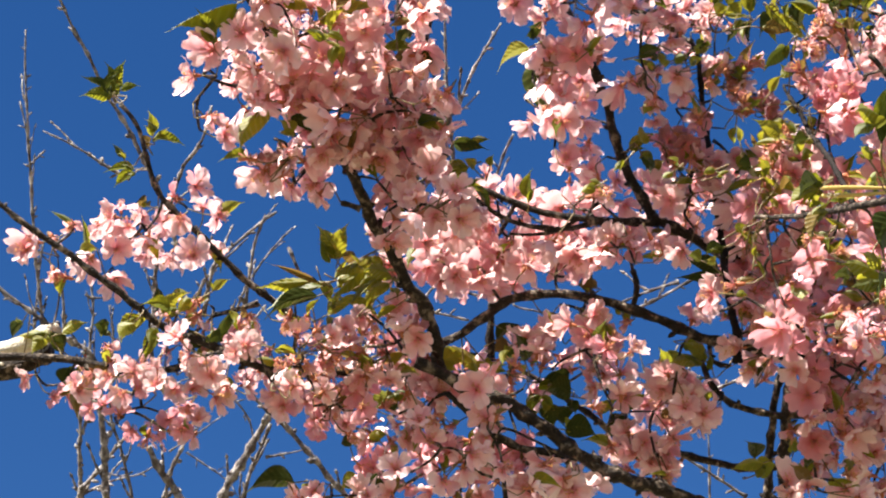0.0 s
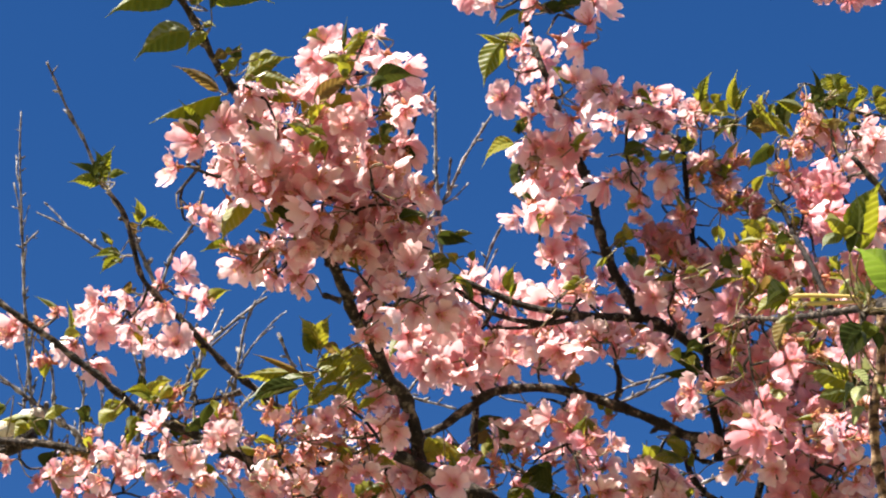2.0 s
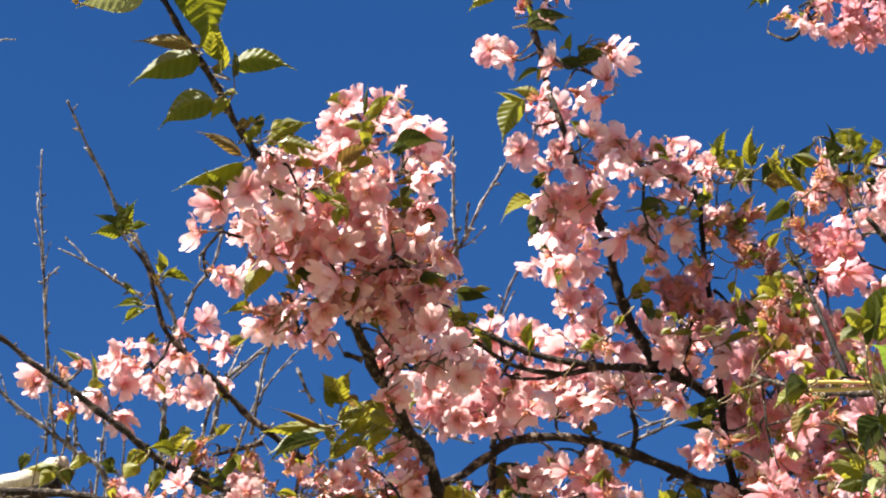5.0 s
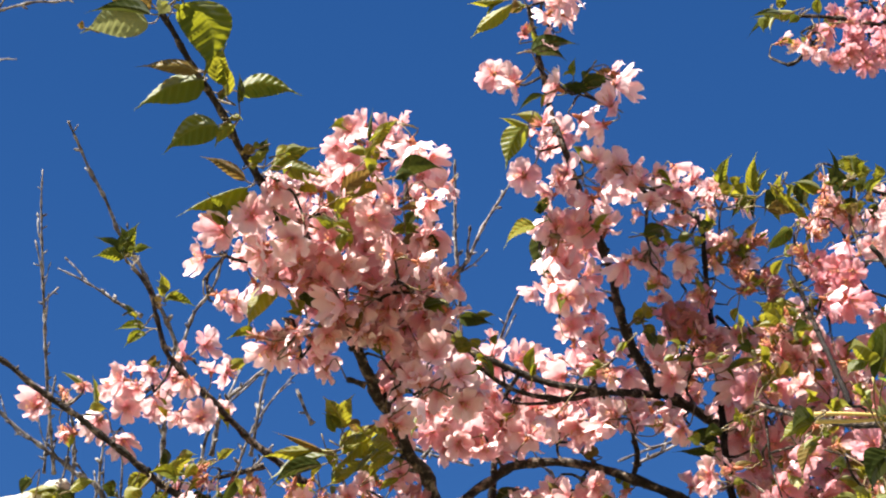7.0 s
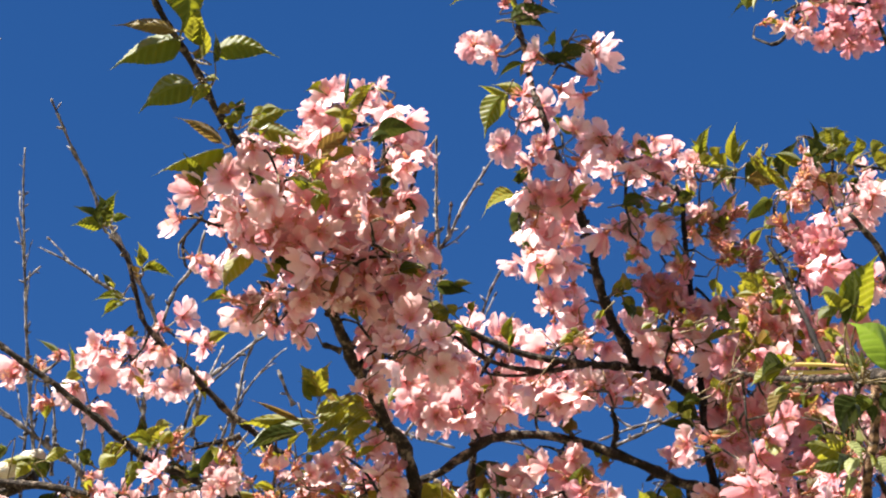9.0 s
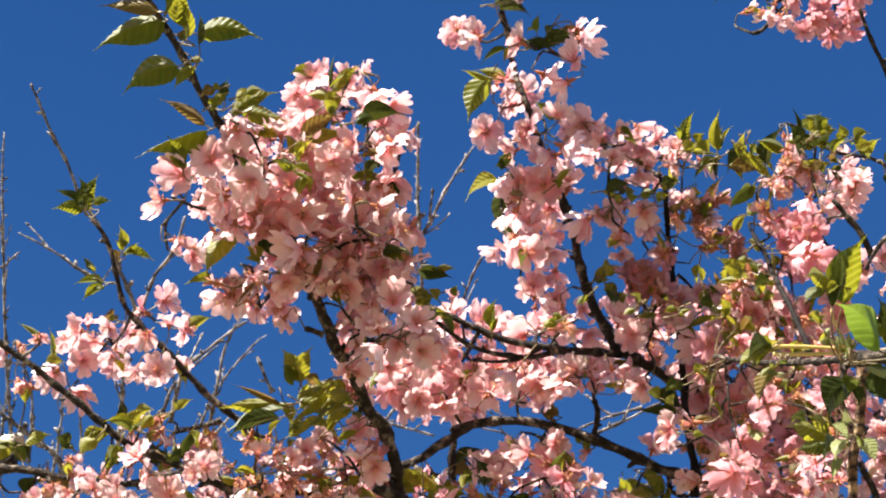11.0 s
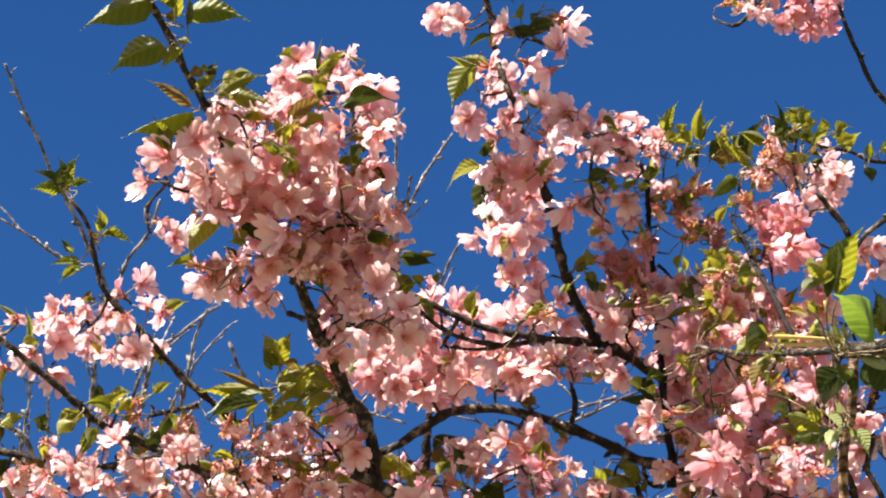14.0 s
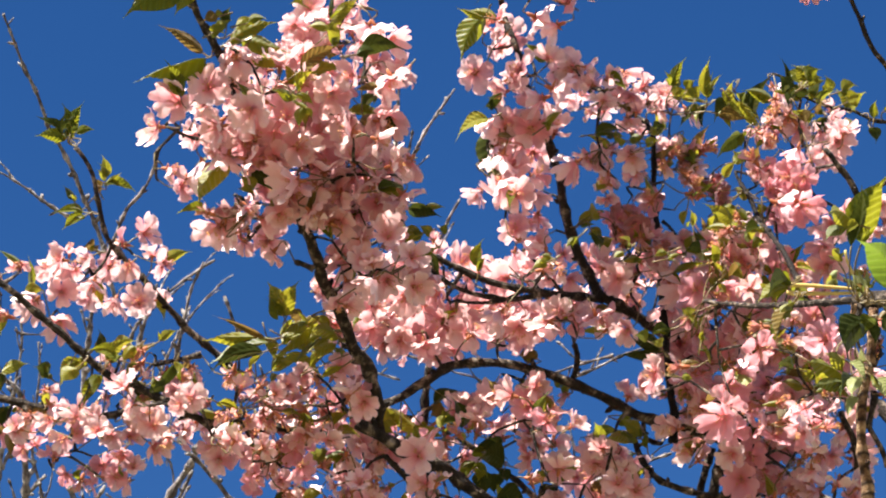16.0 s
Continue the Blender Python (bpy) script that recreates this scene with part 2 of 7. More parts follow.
def branch(tree, r0, r1, material, rooted, *points):
    """A crooked, knotty branch that tapers from its root to its tip; a rooted one springs from the tree's fork."""
    points = [Vector(p) for p in points]
    fine = smooth_path(points, 0.006)
    lead = []
    if rooted:
        fork, p0 = FORK[tree.name], points[0]
        away = (points[0] - points[1]).normalized()
        h1 = p0 + away * 0.22 + Vector((0, 0, -0.05))
        h2 = fork + Vector((0.25 * (p0.x - fork.x), 0, 0.22))
        for k in range(16):
            t = k / 16
            lead.append(fork * (1 - t) ** 3 + h2 * 3 * t * (1 - t) ** 2 + h1 * 3 * t * t * (1 - t) + p0 * t ** 3)
    line = lead + fine
    radii = [r0 * (1.7 - 0.7 * k / 16) for k in range(len(lead))]
    bare = material == GREY_BARK
    gap = 0
    shift = rng.random() * 50
    for k in range(len(fine)):
        t = k / max(1, len(fine) - 1)
        r = 0.92 * (r0 + (r1 - r0) * t) * (1 + 0.2 * noise.noise(Vector((k * 0.45 + shift, 0, 0))))
        if gap <= 0:
            gap, r = rng.randint(2, 5) if bare else rng.randint(3, 8), r * (1.6 if bare else 1.3)
        gap -= 1
        radii.append(r * 0.86 if bare else r)
    for k in range(len(lead), len(line) - 1):
        wobble = 0.45 * radii[k]
        line[k] = line[k] + Vector((noise.noise(line[k] * 60), noise.noise(line[k] * 60 + UP * 9), noise.noise(line[k] * 60 + UP * 21))) * wobble
    if bare:
        for k in range(1, min(12, len(radii))):
            radii[-k] *= 0.70 + 0.025 * k
    verts, faces = [], []
    tube(verts, faces, line, radii, 9 if r0 > 0.004 else 6)
    # short spurs and winter buds along it
    k = len(lead) + 2
    while k < len(line) - 2:
        along = (line[k + 1] - line[k - 1]).normalized()
        out = wild().cross(along)
        if out.length > 0.1:
            out = (out.normalized() + along * 0.6).normalized()
            size = radii[k] * rng.uniform(0.9, 1.6) if not bare else rng.uniform(0.004, 0.009)
            thick = min(radii[k] * 0.6, 0.0022)
            tube(verts, faces, [line[k], line[k] + out * (radii[k] + size * 0.5), line[k] + out * (radii[k] + size)], [thick, thick * (1.5 if bare else 1.1), thick * (0.6 if bare else 0.35)], 5)
        k += rng.randint(2, 5) if bare else rng.randint(3, 8)
    if bare:
        k = len(lead) + 4
        while k < len(line) - 4:
            along = (line[k + 1] - line[k - 1]).normalized()
            out = wild().cross(along)
            if out.length > 0.2 and radii[k] < 0.004:
                way = (out.normalized() * 0.7 + along + UP * 0.35).normalized()
                reach = rng.uniform(0.008, 0.034)
                twig = smooth_path([line[k], line[k] + way * reach * 0.5 + wild(0.0015), line[k] + way * reach + UP * 0.004], 0.005)
                thin = min(radii[k] * 0.6, 0.0013)
                tube(verts, faces, twig, [thin * (1.5 if j % 2 else 0.8) * (1 - 0.4 * j / len(twig)) for j in range(len(twig))], 5)
                tube(verts, faces, [twig[-1], twig[-1] + way * 0.0025, twig[-1] + way * 0.006], [thin * 0.8, thin * 1.5, thin * 0.3], 5)
            k += rng.randint(4, 13)
    ob = part("branch", mesh_of("branch", verts, faces, material), tree)
    BRANCHES.append((ob, np.array([tuple(p) for p in line[len(lead):]]), (r0 + r1) / 2))
    return ob


def trunk(tree, at, top, r):
    at, top = Vector(at), Vector(top)
    FORK[tree.name] = top
    line = smooth_path([at + Vector((0, 0, -0.05)), at.lerp(top, 0.35) + Vector((0.04, 0.02, 0)), at.lerp(top, 0.7) + Vector((-0.03, 0, 0)), top + Vector((0, 0, 0.06))], 0.05)
    radii = [r * (1.35 - 0.45 * k / len(line) + (0.35 if k == 0 else 0)) * (1 + 0.12 * noise.noise(Vector((k * 0.6, r, 0)))) for k in range(len(line))]
    verts, faces = [], []
    tube(verts, faces, line, radii, 18)
    part("trunk", mesh_of("trunk", verts, faces, BARK if tree.name == "cherry_tree" else GREY_BARK), tree)


cherry_tree = thing("cherry_tree", (0.05, 1.9, 0), "pink-flowering cherry tree with dark knotty branches and young leaves", "tree")
bare_tree = thing("bare_tree", (-0.45, 2.6, 0), "leafless grey-brown tree with thin budded twigs behind the blossoms", "tree")
trunk(cherry_tree, (0.05, 1.9, 0), (0.02, 1.8, 1.55), 0.075)
trunk(bare_tree, (-0.45, 2.6, 0), (-0.42, 2.45, 1.7), 0.06)

branch(cherry_tree, 0.0069, 0.0055, BARK, True,
       (0.424, 1.840, 2.557), (0.387, 1.828, 2.572), (0.354, 1.819, 2.584), (0.317, 1.812, 2.594), (0.280, 1.798, 2.611), (0.253, 1.784, 2.628), (0.225, 1.772, 2.644), (0.193, 1.763, 2.655), (0.166, 1.753, 2.667), (0.150, 1.749, 2.673))
branch(cherry_tree, 0.0051, 0.0023, BARK, False,
       (0.173, 1.784, 2.680), (0.154, 1.812, 2.694), (0.110, 1.826, 2.711), (0.072, 1.826, 2.711), (0.038, 1.797, 2.696), (0.010, 1.772, 2.694), (-0.012, 1.765, 2.703), (-0.035, 1.760, 2.710), (-0.053, 1.754, 2.717), (-0.071, 1.745, 2.728), (-0.093, 1.733, 2.743), (-0.116, 1.722, 2.758), (-0.138, 1.711, 2.771), (-0.164, 1.699, 2.786), (-0.182, 1.689, 2.799), (-0.204, 1.680, 2.810))
branch(cherry_tree, 0.0060, 0.0023, BARK, False,
       (0.171, 1.780, 2.684), (0.167, 1.747, 2.692), (0.164, 1.737, 2.705), (0.156, 1.727, 2.717), (0.144, 1.709, 2.723), (0.132, 1.683, 2.739), (0.116, 1.651, 2.746), (0.106, 1.619, 2.752), (0.099, 1.609, 2.765), (0.089, 1.611, 2.796), (0.078, 1.603, 2.823), (0.062, 1.583, 2.848), (0.045, 1.540, 2.835), (0.035, 1.510, 2.832), (0.023, 1.493, 2.847), (0.008, 1.475, 2.866), (-0.005, 1.459, 2.886), (-0.019, 1.440, 2.901), (-0.028, 1.429, 2.908), (-0.039, 1.415, 2.925), (-0.051, 1.403, 2.940))
branch(cherry_tree, 0.0027, 0.0014, BARK, False,
       (0.071, 1.598, 2.836), (0.085, 1.583, 2.865), (0.103, 1.557, 2.888), (0.119, 1.532, 2.905), (0.127, 1.515, 2.917))
branch(cherry_tree, 0.0027, 0.0014, BARK, False,
       (0.089, 1.618, 2.797), (0.116, 1.615, 2.815), (0.144, 1.601, 2.832), (0.159, 1.581, 2.851), (0.168, 1.556, 2.875))
branch(cherry_tree, 0.0023, 0.0014, BARK, False,
       (0.062, 1.585, 2.846), (0.035, 1.587, 2.837), (0.008, 1.580, 2.829), (-0.014, 1.569, 2.832))
branch(cherry_tree, 0.0023, 0.0014, BARK, False,
       (0.111, 1.642, 2.757), (0.136, 1.680, 2.787), (0.160, 1.684, 2.806), (0.178, 1.678, 2.813))
branch(cherry_tree, 0.0024, 0.0014, BARK, False,
       (0.393, 1.641, 2.910), (0.374, 1.652, 2.936), (0.352, 1.648, 2.942), (0.340, 1.637, 2.949))
branch(cherry_tree, 0.0024, 0.0014, BARK, False,
       (0.242, 1.722, 2.808), (0.231, 1.773, 2.812), (0.212, 1.797, 2.798), (0.202, 1.797, 2.781))
branch(cherry_tree, 0.0057, 0.0038, BARK, True,
       (0.607, 1.904, 2.680), (0.557, 1.885, 2.703), (0.497, 1.815, 2.691), (0.463, 1.806, 2.703), (0.430, 1.800, 2.710), (0.401, 1.796, 2.715), (0.367, 1.787, 2.727), (0.334, 1.778, 2.737), (0.300, 1.772, 2.745), (0.267, 1.770, 2.748), (0.236, 1.772, 2.745), (0.219, 1.778, 2.737), (0.200, 1.786, 2.727), (0.181, 1.793, 2.719), (0.164, 1.796, 2.715))
branch(cherry_tree, 0.0028, 0.0024, BARK, False,
       (0.337, 1.782, 2.733), (0.341, 1.773, 2.744), (0.342, 1.765, 2.754), (0.339, 1.759, 2.762))
branch(cherry_tree, 0.0037, 0.0021, SHADED_BARK, False,
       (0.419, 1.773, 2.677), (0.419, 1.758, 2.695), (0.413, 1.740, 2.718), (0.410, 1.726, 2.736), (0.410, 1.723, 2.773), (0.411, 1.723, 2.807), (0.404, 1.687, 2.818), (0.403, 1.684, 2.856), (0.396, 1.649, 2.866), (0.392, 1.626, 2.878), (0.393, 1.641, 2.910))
branch(cherry_tree, 0.0057, 0.0047, BARK, True,
       (0.621, 1.823, 2.748), (0.586, 1.829, 2.775), (0.546, 1.819, 2.787), (0.506, 1.813, 2.795), (0.462, 1.791, 2.788), (0.417, 1.751, 2.771), (0.402, 1.743, 2.775), (0.381, 1.736, 2.783), (0.356, 1.728, 2.794))
branch(cherry_tree, 0.0047, 0.0019, BARK, False,
       (0.358, 1.735, 2.798), (0.341, 1.717, 2.821), (0.328, 1.696, 2.847), (0.320, 1.676, 2.874), (0.312, 1.660, 2.893), (0.305, 1.662, 2.917), (0.299, 1.664, 2.949), (0.291, 1.651, 2.966), (0.281, 1.621, 2.970), (0.275, 1.624, 3.000), (0.269, 1.609, 3.018), (0.259, 1.567, 3.021), (0.254, 1.548, 3.035), (0.249, 1.533, 3.053))
branch(cherry_tree, 0.0038, 0.0028, BARK, False,
       (0.361, 1.731, 2.790), (0.328, 1.730, 2.792), (0.299, 1.728, 2.794), (0.261, 1.723, 2.800), (0.227, 1.715, 2.811), (0.199, 1.707, 2.821), (0.179, 1.694, 2.836))
branch(cherry_tree, 0.0028, 0.0019, BARK, False,
       (0.318, 1.729, 2.792), (0.299, 1.731, 2.790), (0.280, 1.733, 2.788), (0.251, 1.731, 2.791), (0.227, 1.725, 2.798), (0.204, 1.714, 2.811))
branch(cherry_tree, 0.0019, 0.0014, BARK, False,
       (0.292, 1.728, 2.794), (0.273, 1.734, 2.786), (0.247, 1.735, 2.785), (0.235, 1.734, 2.786))
branch(cherry_tree, 0.0024, 0.0021, SHADED_BARK, False,
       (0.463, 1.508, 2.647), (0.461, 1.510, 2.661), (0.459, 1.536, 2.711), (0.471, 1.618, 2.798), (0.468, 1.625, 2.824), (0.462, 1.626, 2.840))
branch(cherry_tree, 0.0070, 0.0058, BARK, True,
       (0.542, 1.321, 2.520), (0.495, 1.317, 2.524), (0.468, 1.318, 2.523), (0.445, 1.322, 2.524), (0.441, 1.330, 2.529))
branch(cherry_tree, 0.0029, 0.0016, BARK, False,
       (0.446, 1.321, 2.523), (0.436, 1.346, 2.538), (0.428, 1.371, 2.553), (0.423, 1.451, 2.603), (0.420, 1.532, 2.656), (0.414, 1.611, 2.711))
branch(cherry_tree, 0.0038, 0.0037, BROWN_BARK, True,
       (0.447, 1.396, 2.425), (0.441, 1.375, 2.451), (0.441, 1.361, 2.469), (0.443, 1.350, 2.483), (0.445, 1.336, 2.501), (0.445, 1.322, 2.518))
branch(cherry_tree, 0.0022, 0.0022, BROWN_BARK, False,
       (0.435, 1.330, 2.526), (0.434, 1.336, 2.518), (0.433, 1.345, 2.506))
branch(cherry_tree, 0.0041, 0.0015, BARK, True,
       (0.745, 1.821, 2.988), (0.699, 1.782, 3.037), (0.658, 1.752, 3.074), (0.642, 1.741, 3.088), (0.630, 1.726, 3.107), (0.619, 1.713, 3.124), (0.611, 1.701, 3.139), (0.601, 1.687, 3.157), (0.584, 1.674, 3.173))
branch(cherry_tree, 0.0026, 0.0021, BARK, False,
       (0.643, 1.702, 3.172), (0.601, 1.703, 3.170), (0.569, 1.700, 3.174), (0.542, 1.698, 3.176), (0.523, 1.698, 3.177))
branch(cherry_tree, 0.0021, 0.0021, BARK, False,
       (0.545, 1.708, 3.164), (0.532, 1.716, 3.153), (0.522, 1.724, 3.144), (0.512, 1.726, 3.141))
branch(cherry_tree, 0.0039, 0.0017, BARK, True,
       (0.618, 1.511, 2.804), (0.582, 1.521, 2.791), (0.559, 1.529, 2.782), (0.542, 1.537, 2.772), (0.533, 1.545, 2.761), (0.529, 1.551, 2.753))
branch(cherry_tree, 0.0031, 0.0022, BARK, False,
       (0.539, 1.561, 2.774), (0.529, 1.550, 2.788), (0.517, 1.541, 2.799), (0.506, 1.534, 2.809))
branch(cherry_tree, 0.0024, 0.0014, BARK, False,
       (0.651, 1.638, 2.915), (0.622, 1.636, 2.917), (0.587, 1.634, 2.919), (0.572, 1.630, 2.924), (0.547, 1.628, 2.927), (0.525, 1.623, 2.933))
branch(cherry_tree, 0.0058, 0.0049, BARK, True,
       (0.480, 1.975, 2.590), (0.479, 1.938, 2.637), (0.480, 1.913, 2.668), (0.482, 1.892, 2.696), (0.486, 1.876, 2.715), (0.492, 1.864, 2.730))
branch(cherry_tree, 0.0044, 0.0034, BARK, True,
       (0.464, 1.985, 2.595), (0.468, 1.932, 2.662), (0.471, 1.910, 2.690), (0.475, 1.891, 2.713), (0.482, 1.876, 2.732))
branch(cherry_tree, 0.0034, 0.0029, BARK, False,
       (0.504, 1.894, 2.693), (0.472, 1.893, 2.694), (0.441, 1.888, 2.701), (0.422, 1.879, 2.711), (0.412, 1.869, 2.725), (0.406, 1.859, 2.737))
branch(cherry_tree, 0.0039, 0.0034, BARK, False,
       (0.488, 1.939, 2.670), (0.457, 1.940, 2.668), (0.420, 1.936, 2.673), (0.387, 1.930, 2.681))
branch(cherry_tree, 0.0041, 0.0027, BARK, False,
       (0.299, 1.802, 2.606), (0.280, 1.799, 2.609), (0.238, 1.795, 2.614), (0.211, 1.787, 2.625), (0.193, 1.776, 2.639), (0.175, 1.765, 2.652))
branch(cherry_tree, 0.0040, 0.0025, BARK, False,
       (0.386, 1.983, 2.682), (0.351, 1.963, 2.707), (0.326, 1.948, 2.726), (0.306, 1.940, 2.737), (0.278, 1.927, 2.753), (0.261, 1.920, 2.762))
branch(cherry_tree, 0.0027, 0.0023, BARK, False,
       (0.207, 1.773, 2.592), (0.215, 1.780, 2.583), (0.218, 1.794, 2.565))
branch(cherry_tree, 0.0038, 0.0019, BARK, False,
       (0.061, 1.799, 2.745), (0.023, 1.780, 2.769), (0.004, 1.769, 2.783), (-0.019, 1.754, 2.802), (-0.047, 1.736, 2.824), (-0.059, 1.724, 2.839), (-0.066, 1.706, 2.862), (-0.073, 1.692, 2.880), (-0.085, 1.682, 2.892))
branch(cherry_tree, 0.0028, 0.0019, BARK, False,
       (0.024, 1.770, 2.747), (0.007, 1.773, 2.744), (-0.014, 1.776, 2.740))
branch(cherry_tree, 0.0043, 0.0028, BARK, True,
       (-0.245, 1.801, 2.709), (-0.190, 1.794, 2.718), (-0.139, 1.796, 2.715), (-0.097, 1.801, 2.709), (-0.055, 1.803, 2.706), (-0.032, 1.799, 2.711))
# thick dark branch added for the shaded underside of the pale stump
branch(cherry_tree, 0.0117, 0.0097, BARK, True,
       (-0.268, 1.863, 2.731), (-0.225, 1.859, 2.737), (-0.196, 1.854, 2.743), (-0.172, 1.850, 2.748), (-0.152, 1.845, 2.752))
branch(cherry_tree, 0.0096, 0.0072, PALE_BARK, True,
       (-0.265, 1.845, 2.720), (-0.222, 1.833, 2.736), (-0.193, 1.827, 2.744), (-0.170, 1.823, 2.749), (-0.150, 1.818, 2.754), (-0.149, 1.817, 2.755))
branch(cherry_tree, 0.0045, 0.0030, BARK, False,
       (0.230, 1.916, 2.766), (0.230, 1.900, 2.786), (0.231, 1.888, 2.802), (0.233, 1.878, 2.814))
branch(cherry_tree, 0.0025, 0.0020, BARK, False,
       (0.195, 1.904, 2.781), (0.220, 1.909, 2.775), (0.241, 1.900, 2.786))
branch(cherry_tree, 0.0027, 0.0022, BARK, False,
       (0.106, 1.628, 2.741), (0.097, 1.626, 2.744), (0.091, 1.625, 2.745))
branch(cherry_tree, 0.0018, 0.0014, BARK, False,
       (0.126, 1.674, 2.750), (0.137, 1.669, 2.757), (0.148, 1.664, 2.762))
branch(cherry_tree, 0.0024, 0.0019, BARK, False,
       (0.411, 1.832, 2.737), (0.414, 1.844, 2.721), (0.428, 1.847, 2.718))
branch(cherry_tree, 0.0034, 0.0026, BARK, False,
       (0.571, 1.663, 2.703), (0.566, 1.671, 2.692), (0.568, 1.687, 2.670), (0.564, 1.701, 2.651))
branch(cherry_tree, 0.0026, 0.0018, BARK, False,
       (0.540, 1.681, 2.681), (0.553, 1.677, 2.686), (0.566, 1.672, 2.692))
branch(cherry_tree, 0.0034, 0.0026, BARK, False,
       (0.557, 1.719, 2.626), (0.554, 1.709, 2.641), (0.547, 1.701, 2.653), (0.541, 1.694, 2.663))
branch(cherry_tree, 0.0026, 0.0022, BARK, False,
       (0.582, 1.717, 2.625), (0.574, 1.707, 2.640), (0.565, 1.700, 2.651))
branch(cherry_tree, 0.0022, 0.0018, BARK, False,
       (0.426, 1.293, 2.500), (0.425, 1.297, 2.494), (0.424, 1.303, 2.486))
branch(cherry_tree, 0.0034, 0.0028, BARK, False,
       (0.443, 1.731, 2.660), (0.454, 1.731, 2.658), (0.470, 1.733, 2.653), (0.484, 1.735, 2.649))
branch(cherry_tree, 0.0020, 0.0014, BARK, False,
       (0.156, 1.732, 2.683), (0.144, 1.731, 2.686), (0.132, 1.736, 2.682))
branch(cherry_tree, 0.0009, 0.0007, BARK, False,
       (0.400, 1.668, 2.842), (0.407, 1.668, 2.841), (0.415, 1.668, 2.840))
branch(cherry_tree, 0.0010, 0.0008, BARK, False,
       (0.397, 1.649, 2.870), (0.414, 1.648, 2.867), (0.428, 1.650, 2.863), (0.443, 1.650, 2.861))
branch(cherry_tree, 0.0016, 0.0012, BARK, False,
       (0.405, 1.674, 2.833), (0.411, 1.676, 2.829), (0.417, 1.680, 2.823), (0.422, 1.682, 2.819))
branch(cherry_tree, 0.0011, 0.0009, BARK, False,
       (0.402, 1.691, 2.809), (0.391, 1.686, 2.817), (0.387, 1.690, 2.813), (0.381, 1.693, 2.809), (0.376, 1.690, 2.815))
branch(cherry_tree, 0.0009, 0.0007, BARK, False,
       (0.397, 1.658, 2.856), (0.390, 1.653, 2.865), (0.384, 1.647, 2.873))
branch(cherry_tree, 0.0010, 0.0006, BARK, False,
       (0.408, 1.633, 2.890), (0.408, 1.628, 2.898), (0.409, 1.622, 2.905))
CHERRY_COUNT = len(BRANCHES)
branch(bare_tree, 0.0044, 0.0016, GREY_BARK, True,
       (-0.125, 2.174, 2.778), (-0.132, 2.089, 2.886), (-0.158, 2.071, 2.908), (-0.189, 2.056, 2.928), (-0.220, 2.040, 2.948), (-0.251, 2.019, 2.975))
branch(bare_tree, 0.0027, 0.0016, GREY_BARK, False,
       (-0.047, 2.025, 2.967), (-0.066, 1.984, 3.019), (-0.082, 1.963, 3.045), (-0.098, 1.941, 3.073), (-0.114, 1.926, 3.092), (-0.127, 1.906, 3.118), (-0.143, 1.885, 3.143), (-0.162, 1.858, 3.178))
branch(bare_tree, 0.0022, 0.0011, GREY_BARK, False,
       (-0.094, 1.994, 3.040), (-0.116, 1.986, 3.050), (-0.146, 1.974, 3.066), (-0.176, 1.964, 3.078))
branch(bare_tree, 0.0022, 0.0011, GREY_BARK, False,
       (-0.180, 2.072, 2.908), (-0.183, 2.045, 2.942), (-0.186, 2.014, 2.981), (-0.187, 1.983, 3.019), (-0.188, 1.949, 3.062), (-0.189, 1.916, 3.105), (-0.187, 1.887, 3.141))
branch(bare_tree, 0.0016, 0.0011, GREY_BARK, False,
       (-0.187, 1.973, 3.032), (-0.189, 1.949, 3.062), (-0.195, 1.929, 3.088))
branch(bare_tree, 0.0017, 0.0011, GREY_BARK, False,
       (-0.191, 1.985, 3.051), (-0.181, 1.979, 3.059), (-0.174, 1.975, 3.063))
branch(bare_tree, 0.0026, 0.0016, GREY_BARK, False,
       (-0.076, 2.013, 2.847), (-0.065, 1.947, 2.931), (-0.049, 1.917, 2.968), (-0.038, 1.901, 2.989), (-0.022, 1.887, 3.005), (-0.012, 1.868, 3.030))
branch(bare_tree, 0.0020, 0.0015, GREY_BARK, False,
       (0.205, 1.851, 2.916), (0.202, 1.813, 2.964), (0.200, 1.797, 2.985), (0.199, 1.774, 3.013), (0.199, 1.746, 3.049))
branch(bare_tree, 0.0026, 0.0015, GREY_BARK, False,
       (0.164, 1.863, 2.900), (0.174, 1.838, 2.932), (0.195, 1.816, 2.960), (0.210, 1.803, 2.977), (0.225, 1.784, 3.001), (0.250, 1.759, 3.032))
branch(bare_tree, 0.0015, 0.0010, GREY_BARK, False,
       (0.201, 1.810, 2.968), (0.215, 1.806, 2.973), (0.229, 1.797, 2.984))
branch(bare_tree, 0.0020, 0.0015, GREY_BARK, False,
       (0.236, 1.870, 2.892), (0.241, 1.848, 2.920), (0.249, 1.833, 2.938), (0.259, 1.821, 2.954))
branch(bare_tree, 0.0028, 0.0017, GREY_BARK, True,
       (-0.153, 2.260, 2.806), (-0.155, 2.238, 2.833), (-0.156, 2.213, 2.864), (-0.150, 2.178, 2.909), (-0.138, 2.129, 2.970), (-0.139, 2.108, 2.997))
branch(bare_tree, 0.0017, 0.0011, GREY_BARK, False,
       (-0.153, 2.203, 2.878), (-0.140, 2.179, 2.908), (-0.138, 2.143, 2.953))
branch(bare_tree, 0.0023, 0.0014, GREY_BARK, True,
       (-0.103, 2.261, 2.805), (-0.105, 2.244, 2.826), (-0.114, 2.214, 2.863), (-0.124, 2.189, 2.895), (-0.119, 2.144, 2.952), (-0.121, 2.123, 2.979))
